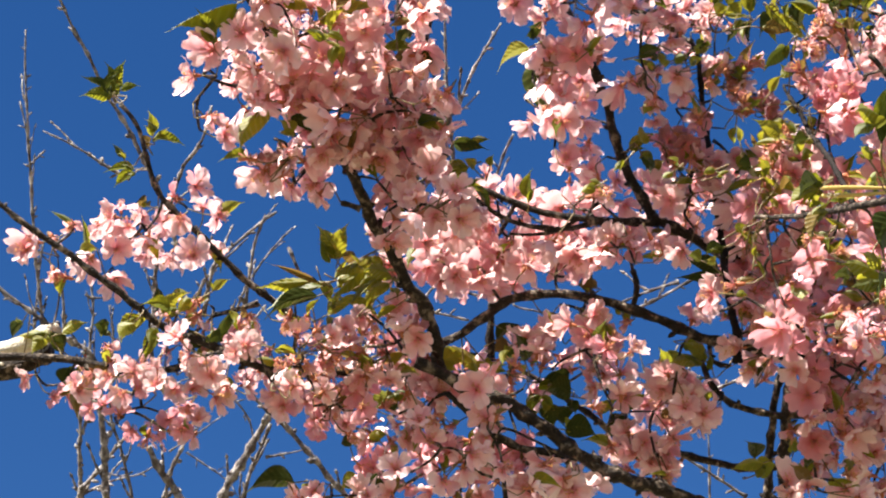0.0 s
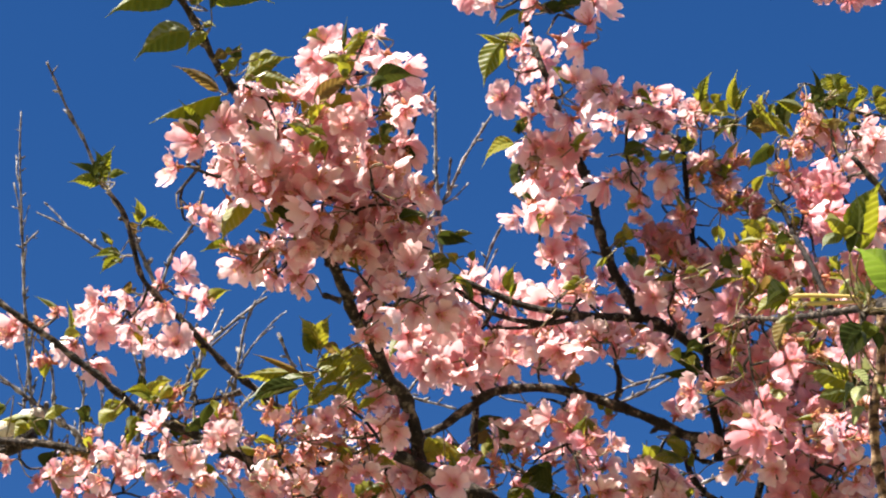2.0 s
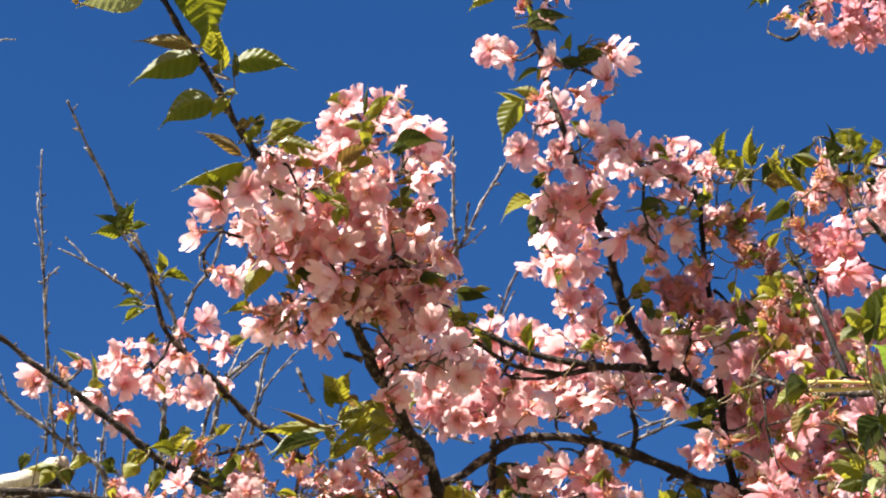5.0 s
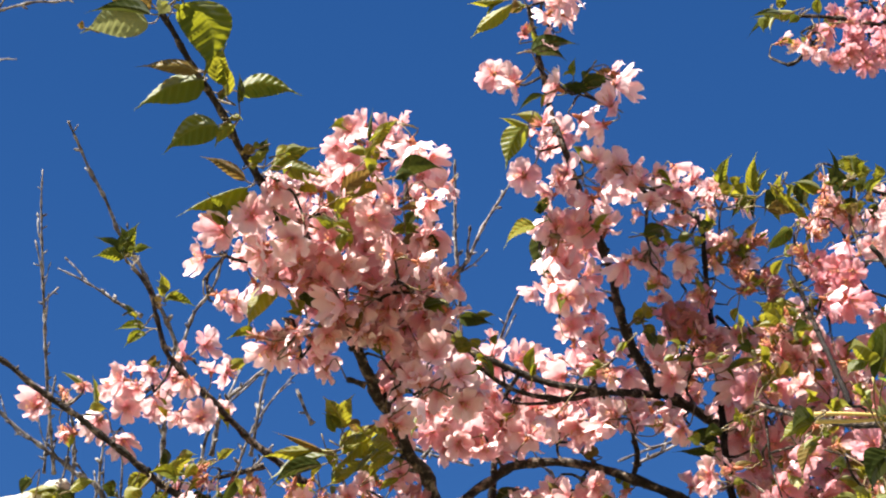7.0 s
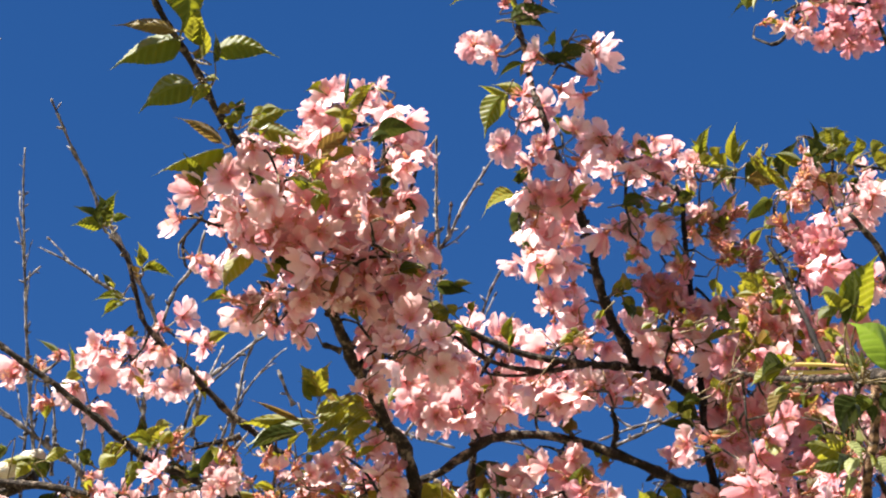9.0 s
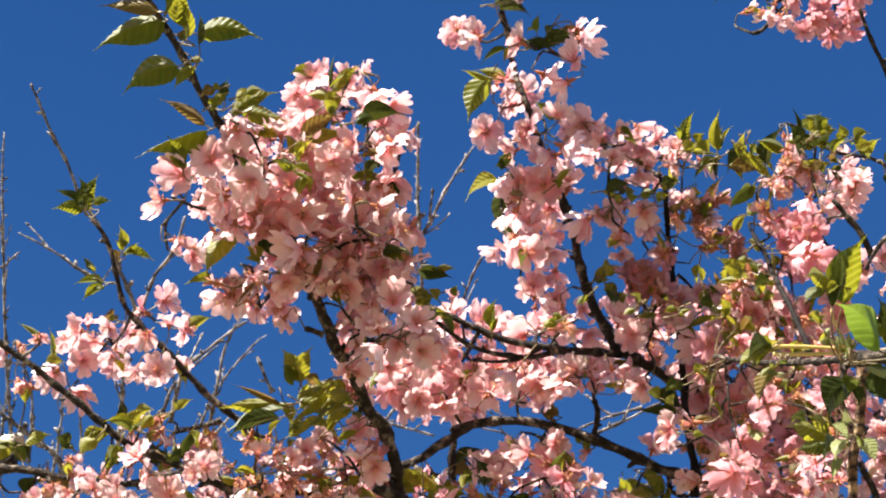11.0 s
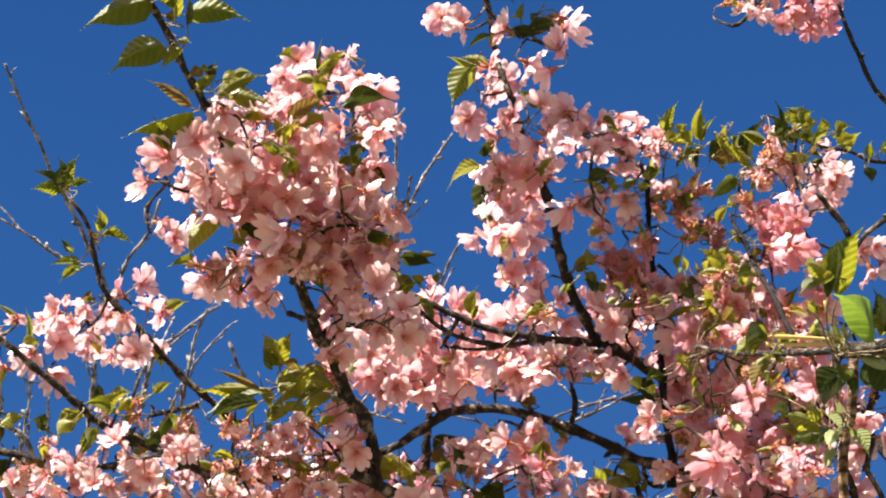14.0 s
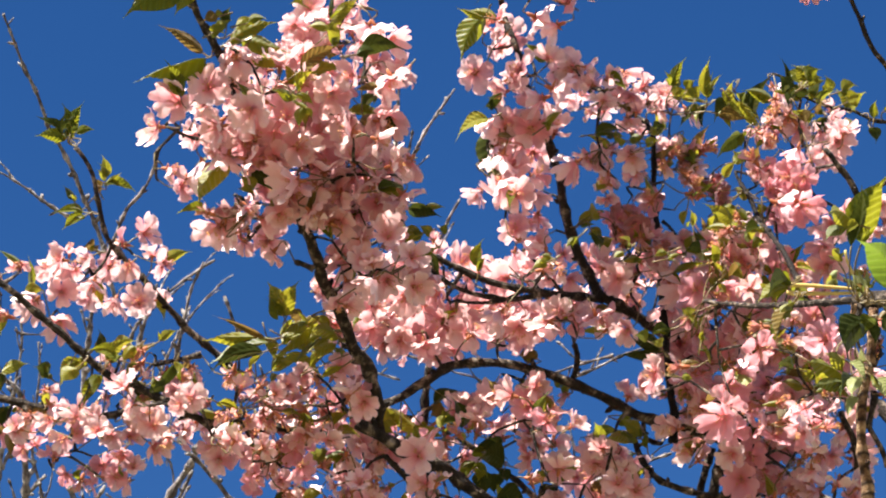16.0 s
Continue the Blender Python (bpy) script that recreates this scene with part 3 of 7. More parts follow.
branch(bare_tree, 0.0034, 0.0028, GREY_BARK, True,
       (-0.166, 2.240, 2.796), (-0.153, 2.219, 2.824), (-0.133, 2.204, 2.842), (-0.109, 2.187, 2.864))
branch(bare_tree, 0.0056, 0.0045, GREY_BARK, True,
       (-0.046, 2.228, 2.778), (-0.057, 2.207, 2.805), (-0.072, 2.192, 2.823), (-0.086, 2.175, 2.846))
branch(bare_tree, 0.0033, 0.0028, GREY_BARK, True,
       (-0.079, 2.224, 2.784), (-0.072, 2.206, 2.806), (-0.063, 2.189, 2.828), (-0.051, 2.174, 2.847))
branch(bare_tree, 0.0050, 0.0045, GREY_BARK, True,
       (-0.029, 2.228, 2.778), (-0.017, 2.211, 2.800), (-0.004, 2.194, 2.821), (0.018, 2.173, 2.847), (0.042, 2.146, 2.882))
branch(bare_tree, 0.0028, 0.0028, GREY_BARK, True,
       (-0.001, 2.248, 2.787), (0.011, 2.216, 2.827), (0.023, 2.199, 2.849), (0.035, 2.182, 2.871))
branch(bare_tree, 0.0032, 0.0032, GREY_BARK, True,
       (0.117, 2.108, 2.727), (0.096, 2.092, 2.747), (0.081, 2.081, 2.761), (0.050, 2.057, 2.791), (0.014, 2.034, 2.821))
branch(bare_tree, 0.0017, 0.0011, GREY_BARK, False,
       (-0.154, 2.258, 2.842), (-0.125, 2.251, 2.851), (-0.096, 2.247, 2.856), (-0.076, 2.239, 2.866))
branch(bare_tree, 0.0017, 0.0011, GREY_BARK, False,
       (-0.135, 2.226, 2.848), (-0.115, 2.229, 2.844), (-0.104, 2.227, 2.847))
branch(bare_tree, 0.0027, 0.0016, GREY_BARK, False,
       (-0.027, 2.043, 2.911), (-0.015, 2.013, 2.949), (0.007, 1.999, 2.965), (0.030, 1.988, 2.980), (0.046, 1.982, 2.988))
branch(bare_tree, 0.0022, 0.0016, GREY_BARK, False,
       (0.011, 2.043, 2.910), (0.018, 2.020, 2.940), (0.024, 2.000, 2.965), (0.035, 1.983, 2.986))
branch(bare_tree, 0.0027, 0.0022, GREY_BARK, False,
       (0.071, 2.024, 2.934), (0.063, 2.014, 2.947), (0.056, 2.003, 2.961))
branch(bare_tree, 0.0022, 0.0011, GREY_BARK, False,
       (-0.038, 2.067, 2.914), (-0.029, 2.043, 2.944), (-0.012, 2.030, 2.960), (0.018, 2.014, 2.981))
branch(bare_tree, 0.0016, 0.0011, GREY_BARK, False,
       (-0.006, 2.074, 2.905), (0.017, 2.041, 2.947), (0.051, 2.014, 2.980), (0.065, 2.008, 2.989))
branch(bare_tree, 0.0022, 0.0011, GREY_BARK, False,
       (-0.165, 2.103, 2.902), (-0.162, 2.069, 2.946), (-0.168, 2.048, 2.972), (-0.188, 2.034, 2.989))
branch(bare_tree, 0.0017, 0.0011, GREY_BARK, False,
       (-0.192, 2.089, 2.920), (-0.184, 2.048, 2.972), (-0.179, 2.031, 2.993))
branch(bare_tree, 0.0017, 0.0011, GREY_BARK, False,
       (-0.137, 2.083, 2.962), (-0.115, 2.083, 2.962))
branch(bare_tree, 0.0027, 0.0016, GREY_BARK, False,
       (-0.001, 2.088, 2.887), (0.016, 2.068, 2.913), (0.033, 2.055, 2.929))
branch(bare_tree, 0.0021, 0.0016, GREY_BARK, False,
       (0.172, 1.953, 2.855), (0.188, 1.940, 2.871), (0.204, 1.937, 2.875))
branch(bare_tree, 0.0022, 0.0016, GREY_BARK, False,
       (0.156, 2.015, 2.912), (0.178, 2.024, 2.901), (0.226, 2.032, 2.890))
branch(bare_tree, 0.0016, 0.0011, GREY_BARK, False,
       (0.102, 2.062, 2.886), (0.097, 2.052, 2.899), (0.092, 2.043, 2.910))
branch(bare_tree, 0.0026, 0.0021, GREY_BARK, False,
       (0.385, 2.021, 2.768), (0.433, 2.009, 2.785), (0.476, 1.999, 2.797))
branch(bare_tree, 0.0021, 0.0016, GREY_BARK, False,
       (0.475, 2.069, 2.708), (0.443, 2.055, 2.726), (0.416, 2.044, 2.740))
branch(bare_tree, 0.0016, 0.0011, GREY_BARK, True,
       (0.450, 2.126, 2.704), (0.448, 2.099, 2.738), (0.448, 2.072, 2.772), (0.447, 2.059, 2.789))
branch(bare_tree, 0.0020, 0.0015, GREY_BARK, False,
       (0.407, 1.907, 2.845), (0.375, 1.913, 2.838), (0.349, 1.919, 2.830))
branch(bare_tree, 0.0016, 0.0010, GREY_BARK, False,
       (0.385, 2.021, 2.769), (0.383, 2.001, 2.794), (0.376, 1.981, 2.819))
branch(bare_tree, 0.0016, 0.0010, GREY_BARK, False,
       (0.385, 2.014, 2.778), (0.402, 1.992, 2.806), (0.413, 1.979, 2.822))
branch(bare_tree, 0.0020, 0.0010, GREY_BARK, False,
       (0.291, 1.944, 2.799), (0.287, 1.924, 2.823), (0.261, 1.919, 2.830), (0.254, 1.916, 2.834))
branch(bare_tree, 0.0011, 0.0009, GREY_BARK, False,
       (-0.050, 2.216, 2.861), (-0.011, 2.234, 2.838), (-0.000, 2.245, 2.824))
branch(bare_tree, 0.0011, 0.0009, GREY_BARK, False,
       (-0.067, 2.215, 2.862), (-0.032, 2.202, 2.879), (-0.009, 2.192, 2.891))
branch(bare_tree, 0.0017, 0.0011, GREY_BARK, False,
       (-0.008, 2.178, 2.909), (0.013, 2.196, 2.886), (0.018, 2.214, 2.864))
branch(bare_tree, 0.0017, 0.0011, GREY_BARK, False,
       (0.029, 2.184, 2.834), (0.057, 2.181, 2.837), (0.068, 2.180, 2.839))
branch(bare_tree, 0.0023, 0.0017, GREY_BARK, False,
       (-0.317, 1.864, 3.305), (-0.268, 1.865, 3.305), (-0.234, 1.857, 3.314), (-0.201, 1.852, 3.320), (-0.173, 1.851, 3.321), (-0.145, 1.847, 3.326))
branch(bare_tree, 0.0017, 0.0011, GREY_BARK, False,
       (-0.285, 1.896, 3.265), (-0.246, 1.888, 3.275), (-0.218, 1.887, 3.276))
branch(bare_tree, 0.0021, 0.0016, GREY_BARK, False,
       (0.370, 1.958, 2.848), (0.401, 1.950, 2.859), (0.422, 1.943, 2.868), (0.443, 1.938, 2.874))


# ---- blossom meshes ----
def petal(verts, faces, uvs, turn, length, width, lift, curl, wave, seed):
    """One notched petal, seven across and seven along, cupped and a little crumpled."""
    outline = (0.09, 0.24, 0.39, 0.49, 0.52, 0.44, 0.22)
    reach = (0.06, 0.24, 0.44, 0.64, 0.80, 0.93, 1.0)
    start = len(verts)
    for i, (half, s) in enumerate(zip(outline, reach)):
        for j in range(7):
            t = (j - 3) / 3
            s2 = s - (0.10 * (1 - abs(t)) if i == 6 else 0.03 * (1 - abs(t)) if i == 5 else 0)
            x, y = t * half * width, s2 * length
            crumple = noise.noise(Vector((x * 190 + seed, y * 190, seed))) + 0.7 * s * s * noise.noise(Vector((x * 560 + seed, y * 260, seed)))
            crease = 0.05 * math.sin(t * 7.0 + seed) * s * half
            z = y * lift + curl * length * s2 * s2 + 0.20 * width * (t * t) * half * 2 + wave * length * crumple + crease * width
            c, d = math.cos(turn), math.sin(turn)
            verts.append(Vector((x * c - y * d, x * d + y * c, z)))
            uvs.append((s, j / 6))
    for i in range(6):
        for j in range(6):
            a = start + i * 7 + j
            faces.append((a, a + 1, a + 8, a + 7))


def blossom_mesh(kind, seed, petals_of):
    """A cherry blossom that faces +Z: petals, stamens and the calyx behind them."""
    r = random.Random(seed)
    verts, faces, uvs = [], [], []
    petals = {"open": 5, "cup": 5, "torn": 3, "bud": 4, "spent": 1}[kind]
    spread = {"open": r.uniform(0.0, 0.40), "cup": r.uniform(0.5, 0.95), "torn": r.uniform(0.1, 0.6), "bud": 2.7, "spent": 0.7}[kind]
    bend = r.uniform(-0.35, 0.2)
    for k in range(petals):
        lift = spread + r.uniform(-0.16, 0.16) * (3 if kind in ("bud", "spent") else 1)
        size = 0.0190 * r.uniform(0.92, 1.08)
        if kind == "bud":
            size = 0.0085
        if kind == "spent":
            size = 0.012
        petal(verts, faces, uvs, 2 * math.pi * (k + r.uniform(-0.12, 0.12)) / 5, size, size * r.uniform(0.78, 0.96), lift, bend + r.uniform(-0.14, 0.14) if kind != "bud" else 0.1, 0.24, seed * 7.3 + k * 3.1)
    counts = [len(faces)]
    stamens = {"open": 13, "cup": 9, "torn": 12, "bud": 0, "spent": 22}[kind]
    tips = []
    for k in range(stamens):
        a, lean = r.uniform(0, 2 * math.pi), r.uniform(0.15, 0.75)
        way = Vector((math.cos(a) * lean, math.sin(a) * lean, 1)).normalized()
        tip = way * r.uniform(0.008, 0.0125)
        tube(verts, faces, [Vector((0, 0, 0)), tip * 0.5 + Vector((0, 0, -0.0004)), tip], [0.00046, 0.0004, 0.0003] if kind != "spent" else [0.0006, 0.0005, 0.0004], 3)
        tips.append(tip)
    counts.append(len(faces))
    for tip in tips:
        tube(verts, faces, [tip * 0.97, tip * 1.03, tip * 1.10], [0.0004, 0.0008, 0.0004], 4)
    counts.append(len(faces))
    tube(verts, faces, [Vector((0, 0, -0.0075)), Vector((0, 0, -0.006)), Vector((0, 0, -0.003)), Vector((0, 0, 0.0008))], [0.0008, 0.0017, 0.0019, 0.0026], 7)
    for k in range(5):
        a = 2 * math.pi * (k + 0.5) / 5
        out = Vector((math.cos(a), math.sin(a), 0))
        droop = 0.25 if kind != "spent" else -0.45
        tube(verts, faces, [out * 0.0018, out * 0.0038 + Vector((0, 0, -0.001 * droop)), out * 0.006 + Vector((0, 0, -0.004 * droop))], [0.0008, 0.0010, 0.0002], 4)
    counts.append(len(faces))
    mesh = mesh_of("blossom", verts, faces, petals_of, STAMEN, ANTHER, CALYX)
    slots = []
    for n, c in enumerate(counts):
        slots += [n] * (c - len(slots))
    mesh.polygons.foreach_set("material_index", slots)
    layer = mesh.uv_layers.new(name="UVMap")
    uvs += [(0, 0.5)] * (len(verts) - len(uvs))
    flat = [uvs[loop.vertex_index] for loop in mesh.loops]
    layer.data.foreach_set("uv", [x for pair in flat for x in pair])
    return mesh


BLOOM = {kind: [blossom_mesh(kind, 10 * n + k, PETAL) for k in range(count)] for n, (kind, count) in enumerate((("open", 10), ("cup", 6), ("torn", 5), ("bud", 3), ("spent", 5)))}
SHADED_ROSY_BLOOM = {kind: [blossom_mesh(kind, 200 + 10 * n + k, SHADED_ROSY) for k in range(5)] for n, kind in enumerate(("open", "cup", "torn"))}
SHADED_WILTED_BLOOM = [blossom_mesh(kind, 300 + k, SHADED_WILTED) for k, kind in enumerate(("cup", "torn", "cup", "spent", "torn", "spent"))]
LINES = [line for _, line, _ in BRANCHES[:CHERRY_COUNT]]
OWNER = np.concatenate([np.full(len(line), n) for n, line in enumerate(LINES)])
ALL = np.concatenate(LINES)
STALKS = {}     # branch number: verts and faces of its flower and leaf stalks
MASSES = {}     # branch number: the far blossoms, joined
TUFTS = {}      # branch number: its small unfolding leaves, joined
TWIGS = {}      # branch number: small twigs that carry the blossoms
HUBS = []
ANCHORS = []    # places along those twigs, with the branch that carries them
SINGLES = []


def hold(place, back, thick, drop, drawn=True):
    """The stalk that ties a flower or leaf to the nearest branch; returns that branch's number."""
    near = int(np.argmin(((ALL - np.array(place)) ** 2).sum(1)))
    n = int(OWNER[near])
    root = Vector(ALL[near])
    if not drawn:
        return n
    far = (root - place).length
    if far > 0.045:
        root = place + back * 0.009
    mid = place + back * min(0.012, far * 0.4)
    bend = mid.lerp(root, 0.55) + Vector((0, 0, drop)) - TOWARD * min(0.01, far * 0.4)
    verts, faces = STALKS.setdefault(n, ([], []))
    line = smooth_path([place, mid, bend, root], 0.012)
    tube(verts, faces, line, [thick] * len(line), 4)
    return n


def hold_umbel(place, back):
    """Ties a blossom to the nearest branch, or to a small twig that carries several blossoms; returns the branch's number."""
    near = int(np.argmin(((ALL - np.array(place)) ** 2).sum(1)))
    n, root = int(OWNER[near]), Vector(ALL[near])
    for spot, host in ANCHORS:
        if (spot - place).length < (root - place).length:
            n, root = host, spot
    far = (root - place).length
    verts, faces = STALKS.setdefault(n, ([], []))
    end = root
    if far > 0.022:
        close = [h for h in HUBS if (h - place).length < 0.030]
        if close:
            end = min(close, key=lambda h: (h - place).length)
        else:
            end = (place + back * 0.016 - TOWARD * 0.006).lerp(root, min(0.6, 0.012 / far))
            HUBS.append(end)
            tv, tf = TWIGS.setdefault(n, ([], []))
            mid = end.lerp(root, 0.5) - TOWARD * min(0.02, 0.006 + 0.12 * far) + wild(0.003)
            line = smooth_path([root, mid, end], 0.008)
            thick = 0.0014 if far < 0.06 else 0.0011
            tube(tv, tf, line, [thick - 0.0005 * k / len(line) for k in range(len(line))], 6)
            ANCHORS.extend((spot, n) for spot in line[1:])
    line = smooth_path([place, place + back * min(0.007, (end - place).length * 0.4), end], 0.008)
    tube(verts, faces, line, [0.0006] * len(line), 4)
    return n


def turn_to(way, spin):
    return way.to_track_quat("Z", "Y").to_matrix().to_4x4() @ Matrix.Rotation(spin, 4, "Z")


def size_at(place):
    """The flowers of the lower sprays and of the highest shoot are smaller than those between."""
    if place.x < 0.0 and place.z > 2.76:
        return 0.92
    if place.z < 2.76:
        return 0.95 if place.x > 0.15 else 0.80
    if place.x > 0.33 and place.z > 2.80:
        return 0.80
    return 0.92 if place.z > 2.835 and place.x < 0.2 else 1.06


def one_blossom(pose_name, place, joined):
    bias = {"open": TOWARD, "rosy": TOWARD * 0.8 + Vector((0, 0, -0.3)), "nodding": TOWARD * 0.8 + Vector((0, 0, -0.5)), "west": -RIGHT + TOWARD * 0.55, "east": RIGHT + TOWARD * 0.55,
            "upward": UP + TOWARD * 0.6, "hanging": TOWARD * 0.45 - UP * 0.9, "wilted": TOWARD * 0.6 - UP * 0.6, "spent": TOWARD * 0.5 - UP * 0.3, "bud": -UP * 0.4 + TOWARD * 0.3}[pose_name]
    way = (bias + wild(0.8)).normalized()
    kind = {"spent": "spent", "bud": "bud"}.get(pose_name) or rng.choices(("open", "cup", "torn"), (4, 4, 3) if pose_name in ("open", "nodding", "rosy") else (4, 4, 2))[0]
    if pose_name == "wilted":
        kind = "spent"
    mesh = rng.choice(SHADED_WILTED_BLOOM) if pose_name == "wilted" else rng.choice((SHADED_ROSY_BLOOM if pose_name == "rosy" else BLOOM)[kind])
    size = rng.uniform(0.66, 0.94) * size_at(place) if kind != "spent" else rng.uniform(0.72, 1.0) * (0.8 if pose_name == "wilted" else 1.0)
    m = Matrix.Translation(place) @ turn_to(way, rng.uniform(0, 6.28)) @ Matrix.Scale(size, 4)
    n = hold_umbel(place - way * 0.0075 * size, -way)
    host = BRANCHES[n][0]
    if joined:
        MASSES.setdefault(n, []).append((mesh, m))
    else:
        ob = part("blossom" if kind not in ("bud", "spent") else {"bud": "flower_bud", "spent": "faded_blossom"}[kind], mesh, host)
        ob.matrix_basis = m
        SINGLES.append(ob)


def blossoms(pose_name, *places):
    """Blossoms at their places on the tree, with a looser second layer behind the full ones."""
    for p in places:
        p = Vector(p)
        one_blossom(pose_name, p, not (len(SINGLES) < 300 and abs(p.x - 0.18) < 0.4))
        if pose_name == "spent" and rng.random() < 0.55:
            # a small unfolding leaf among the faded flowers
            way = (TOWARD * 0.3 + wild(0.8)).normalized()
            leaf(p, p + way * rng.uniform(0.012, 0.026), rng.uniform(0.005, 0.011), rng.choice(("lime", "bronze", "lime", "green")), True)
        elif pose_name not in ("bud", "wilted") and rng.random() < 0.17:
            # a young leaf beside the open flower
            way = (UP * 0.4 + TOWARD * 0.3 + wild(0.7)).normalized()
            leaf(p - TOWARD * 0.006, p - TOWARD * 0.006 + way * rng.uniform(0.018, 0.032), rng.uniform(0.007, 0.013), rng.choice(("lime", "green", "lime", "bronze")), True)
        full = pose_name not in ("spent", "bud", "wilted")
        for _ in range(int(FILL * 0.9 * full + 0.1 + rng.random())):
            one_blossom("rosy" if pose_name == "rosy" else rng.choice(("nodding", "west", "hanging", "open")), p - TOWARD * rng.uniform(0.0, 0.035) + wild(0.006), True)


# ---- leaves ----
def leaf_mesh(seed, material, rows=48, cols=12, aspect=2.2, pleat=0.012):
    """A long-pointed, saw-edged cherry leaf along +Y, one long and one wide, ribbed, drooping and folded along its midrib."""
    r = random.Random(seed)
    fold, arch, twist, sweep = r.uniform(0.15, 0.60), r.uniform(-0.40, 0.0), r.uniform(-0.6, 0.6), r.uniform(0.09, 0.19) * (1 if seed % 2 else -1)
    verts, faces, uvs = [], [], []
    for i in range(rows + 1):
        s = i / rows
        body = 0.5 * math.sin(math.pi * min(1.0, s / 0.84) ** 0.72) ** 0.85 if s < 0.84 else 0.0
        half = max(body, 0.012, 0.09 * min(1.0, (1.0 - s) / 0.26) if s > 0.6 else 0.0)
        bow = sweep * math.sin(math.pi * s ** 0.8) - 1.1 * sweep * max(0.0, s - 0.72)
        for j in range(cols + 1):
            t = (j - cols / 2) / (cols / 2)
            tooth = 1 + (0.025 if i % 2 else -0.01) * (abs(t) > 0.99)
            x = t * half * tooth
            rib = pleat * math.sin((s * 8 - abs(t) * half * 3) * 2 * math.pi) * min(1.0, abs(t) * 3)
            z = fold * abs(x) * (1 - 0.5 * s) + arch * s * s + rib + twist * x * (s - 0.3) + 0.03 * noise.noise(Vector((x * 4, s * 4, seed)))
            verts.append(Vector((x + bow * aspect, s, z)))
            uvs.append((s, 0.5 + x))
    for i in range(rows):
        for j in range(cols):
            a = i * (cols + 1) + j
            faces.append((a, a + 1, a + cols + 2, a + cols + 1))
    mesh = mesh_of("leaf", verts, faces, material)
    layer = mesh.uv_layers.new(name="UVMap")
    layer.data.foreach_set("uv", [x for loop in mesh.loops for x in uvs[loop.vertex_index]])
    return mesh


LEAVES = {tone: [leaf_mesh(40 * n + k, m, pleat=0.004 if tone in ("deep", "fresh") else 0.012) for k in range(10)] for n, (tone, m) in enumerate(LEAF.items())}
LITTLE = {tone: [leaf_mesh(40 * n + k, m, 14, 6) for k in range(10)] for n, (tone, m) in enumerate(LEAF.items())}


def leaf(base, tip, width, tone, small=False):
    base, tip = Vector(base), Vector(tip)
    along = (tip - base).normalized()
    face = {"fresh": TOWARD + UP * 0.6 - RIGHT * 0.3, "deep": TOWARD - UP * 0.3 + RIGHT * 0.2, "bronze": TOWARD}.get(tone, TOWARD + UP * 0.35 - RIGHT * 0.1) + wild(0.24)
    up = (face - along * face.dot(along)).normalized()
    if (up.z < 0) == (rng.random() < 0.85):
        up = -up
    side = along.cross(up)
    length = (tip - base).length
    m = Matrix((side, along, up)).transposed().to_4x4()
    m = Matrix.Translation(base) @ m @ Matrix.Diagonal((width * 0.92, length, length * 0.9, 1))
    n = hold(base, -along, 0.0006, 0.0, not small)
    mesh = (LITTLE if small else LEAVES)[tone][2 * rng.randrange(5) + (side.dot(UP) > 0)]
    if small:
        TUFTS.setdefault(n, []).append((mesh, m))
        return
    part("leaf", mesh, BRANCHES[n][0]).matrix_basis = m
    # smaller leaves that unfold from the same bud
    for _ in range(rng.choice((0, 1, 2, 3)) if 0.006 < length < 0.035 else 0):
        way = (along + wild(0.6)).normalized()
        leaf(base + wild(0.002), base + way * length * rng.uniform(0.35, 0.75), width * rng.uniform(0.35, 0.7), rng.choice((tone, "lime", "green")), True)


FILL = 0.8
blossoms("hanging", (0.036, 1.492, 2.845), (0.008, 1.597, 2.844), (0.031, 1.572, 2.823), (0.035, 1.564, 2.801), (0.053, 1.653, 2.783), (0.074, 1.625, 2.754))
blossoms("open", (0.043, 1.547, 2.855), (0.049, 1.513, 2.812), (0.027, 1.550, 2.823), (0.055, 1.543, 2.805), (0.062, 1.577, 2.813), (0.066, 1.609, 2.805), (0.046, 1.607, 2.771), (0.062, 1.592, 2.763), (0.084, 1.577, 2.775), (0.071, 1.550, 2.818))
blossoms("west", (0.017, 1.565, 2.859), (-0.006, 1.544, 2.838), (-0.020, 1.525, 2.797), (0.031, 1.610, 2.768))
blossoms("spent", (0.019, 1.616, 2.830), (0.021, 1.585, 2.761))
blossoms("east", (-0.011, 1.567, 2.789), (0.004, 1.597, 2.803))
blossoms("nodding", (0.049, 1.560, 2.795))
FILL = 0.7
blossoms("open", (0.095, 1.492, 2.892), (0.093, 1.523, 2.884), (0.133, 1.548, 2.916), (0.148, 1.549, 2.879), (0.117, 1.568, 2.891), (0.106, 1.515, 2.829), (0.127, 1.497, 2.832), (0.082, 1.562, 2.851))
blossoms("upward", (0.108, 1.536, 2.931), (0.137, 1.517, 2.919))
blossoms("west", (0.084, 1.510, 2.891), (0.080, 1.509, 2.861), (0.075, 1.528, 2.845))
blossoms("east", (0.146, 1.502, 2.887), (0.155, 1.498, 2.870), (0.166, 1.520, 2.855))
blossoms("nodding", (0.161, 1.583, 2.913), (0.121, 1.588, 2.871))
blossoms("hanging", (0.149, 1.500, 2.827))
blossoms("spent", (0.102, 1.516, 2.895), (0.120, 1.527, 2.884))
FILL = 1.1
blossoms("open", (0.088, 1.549, 2.799), (0.126, 1.587, 2.850), (0.132, 1.552, 2.793), (0.088, 1.547, 2.767), (0.102, 1.565, 2.777), (0.130, 1.609, 2.808), (0.111, 1.572, 2.796), (0.073, 1.581, 2.857), (0.096, 1.565, 2.835))
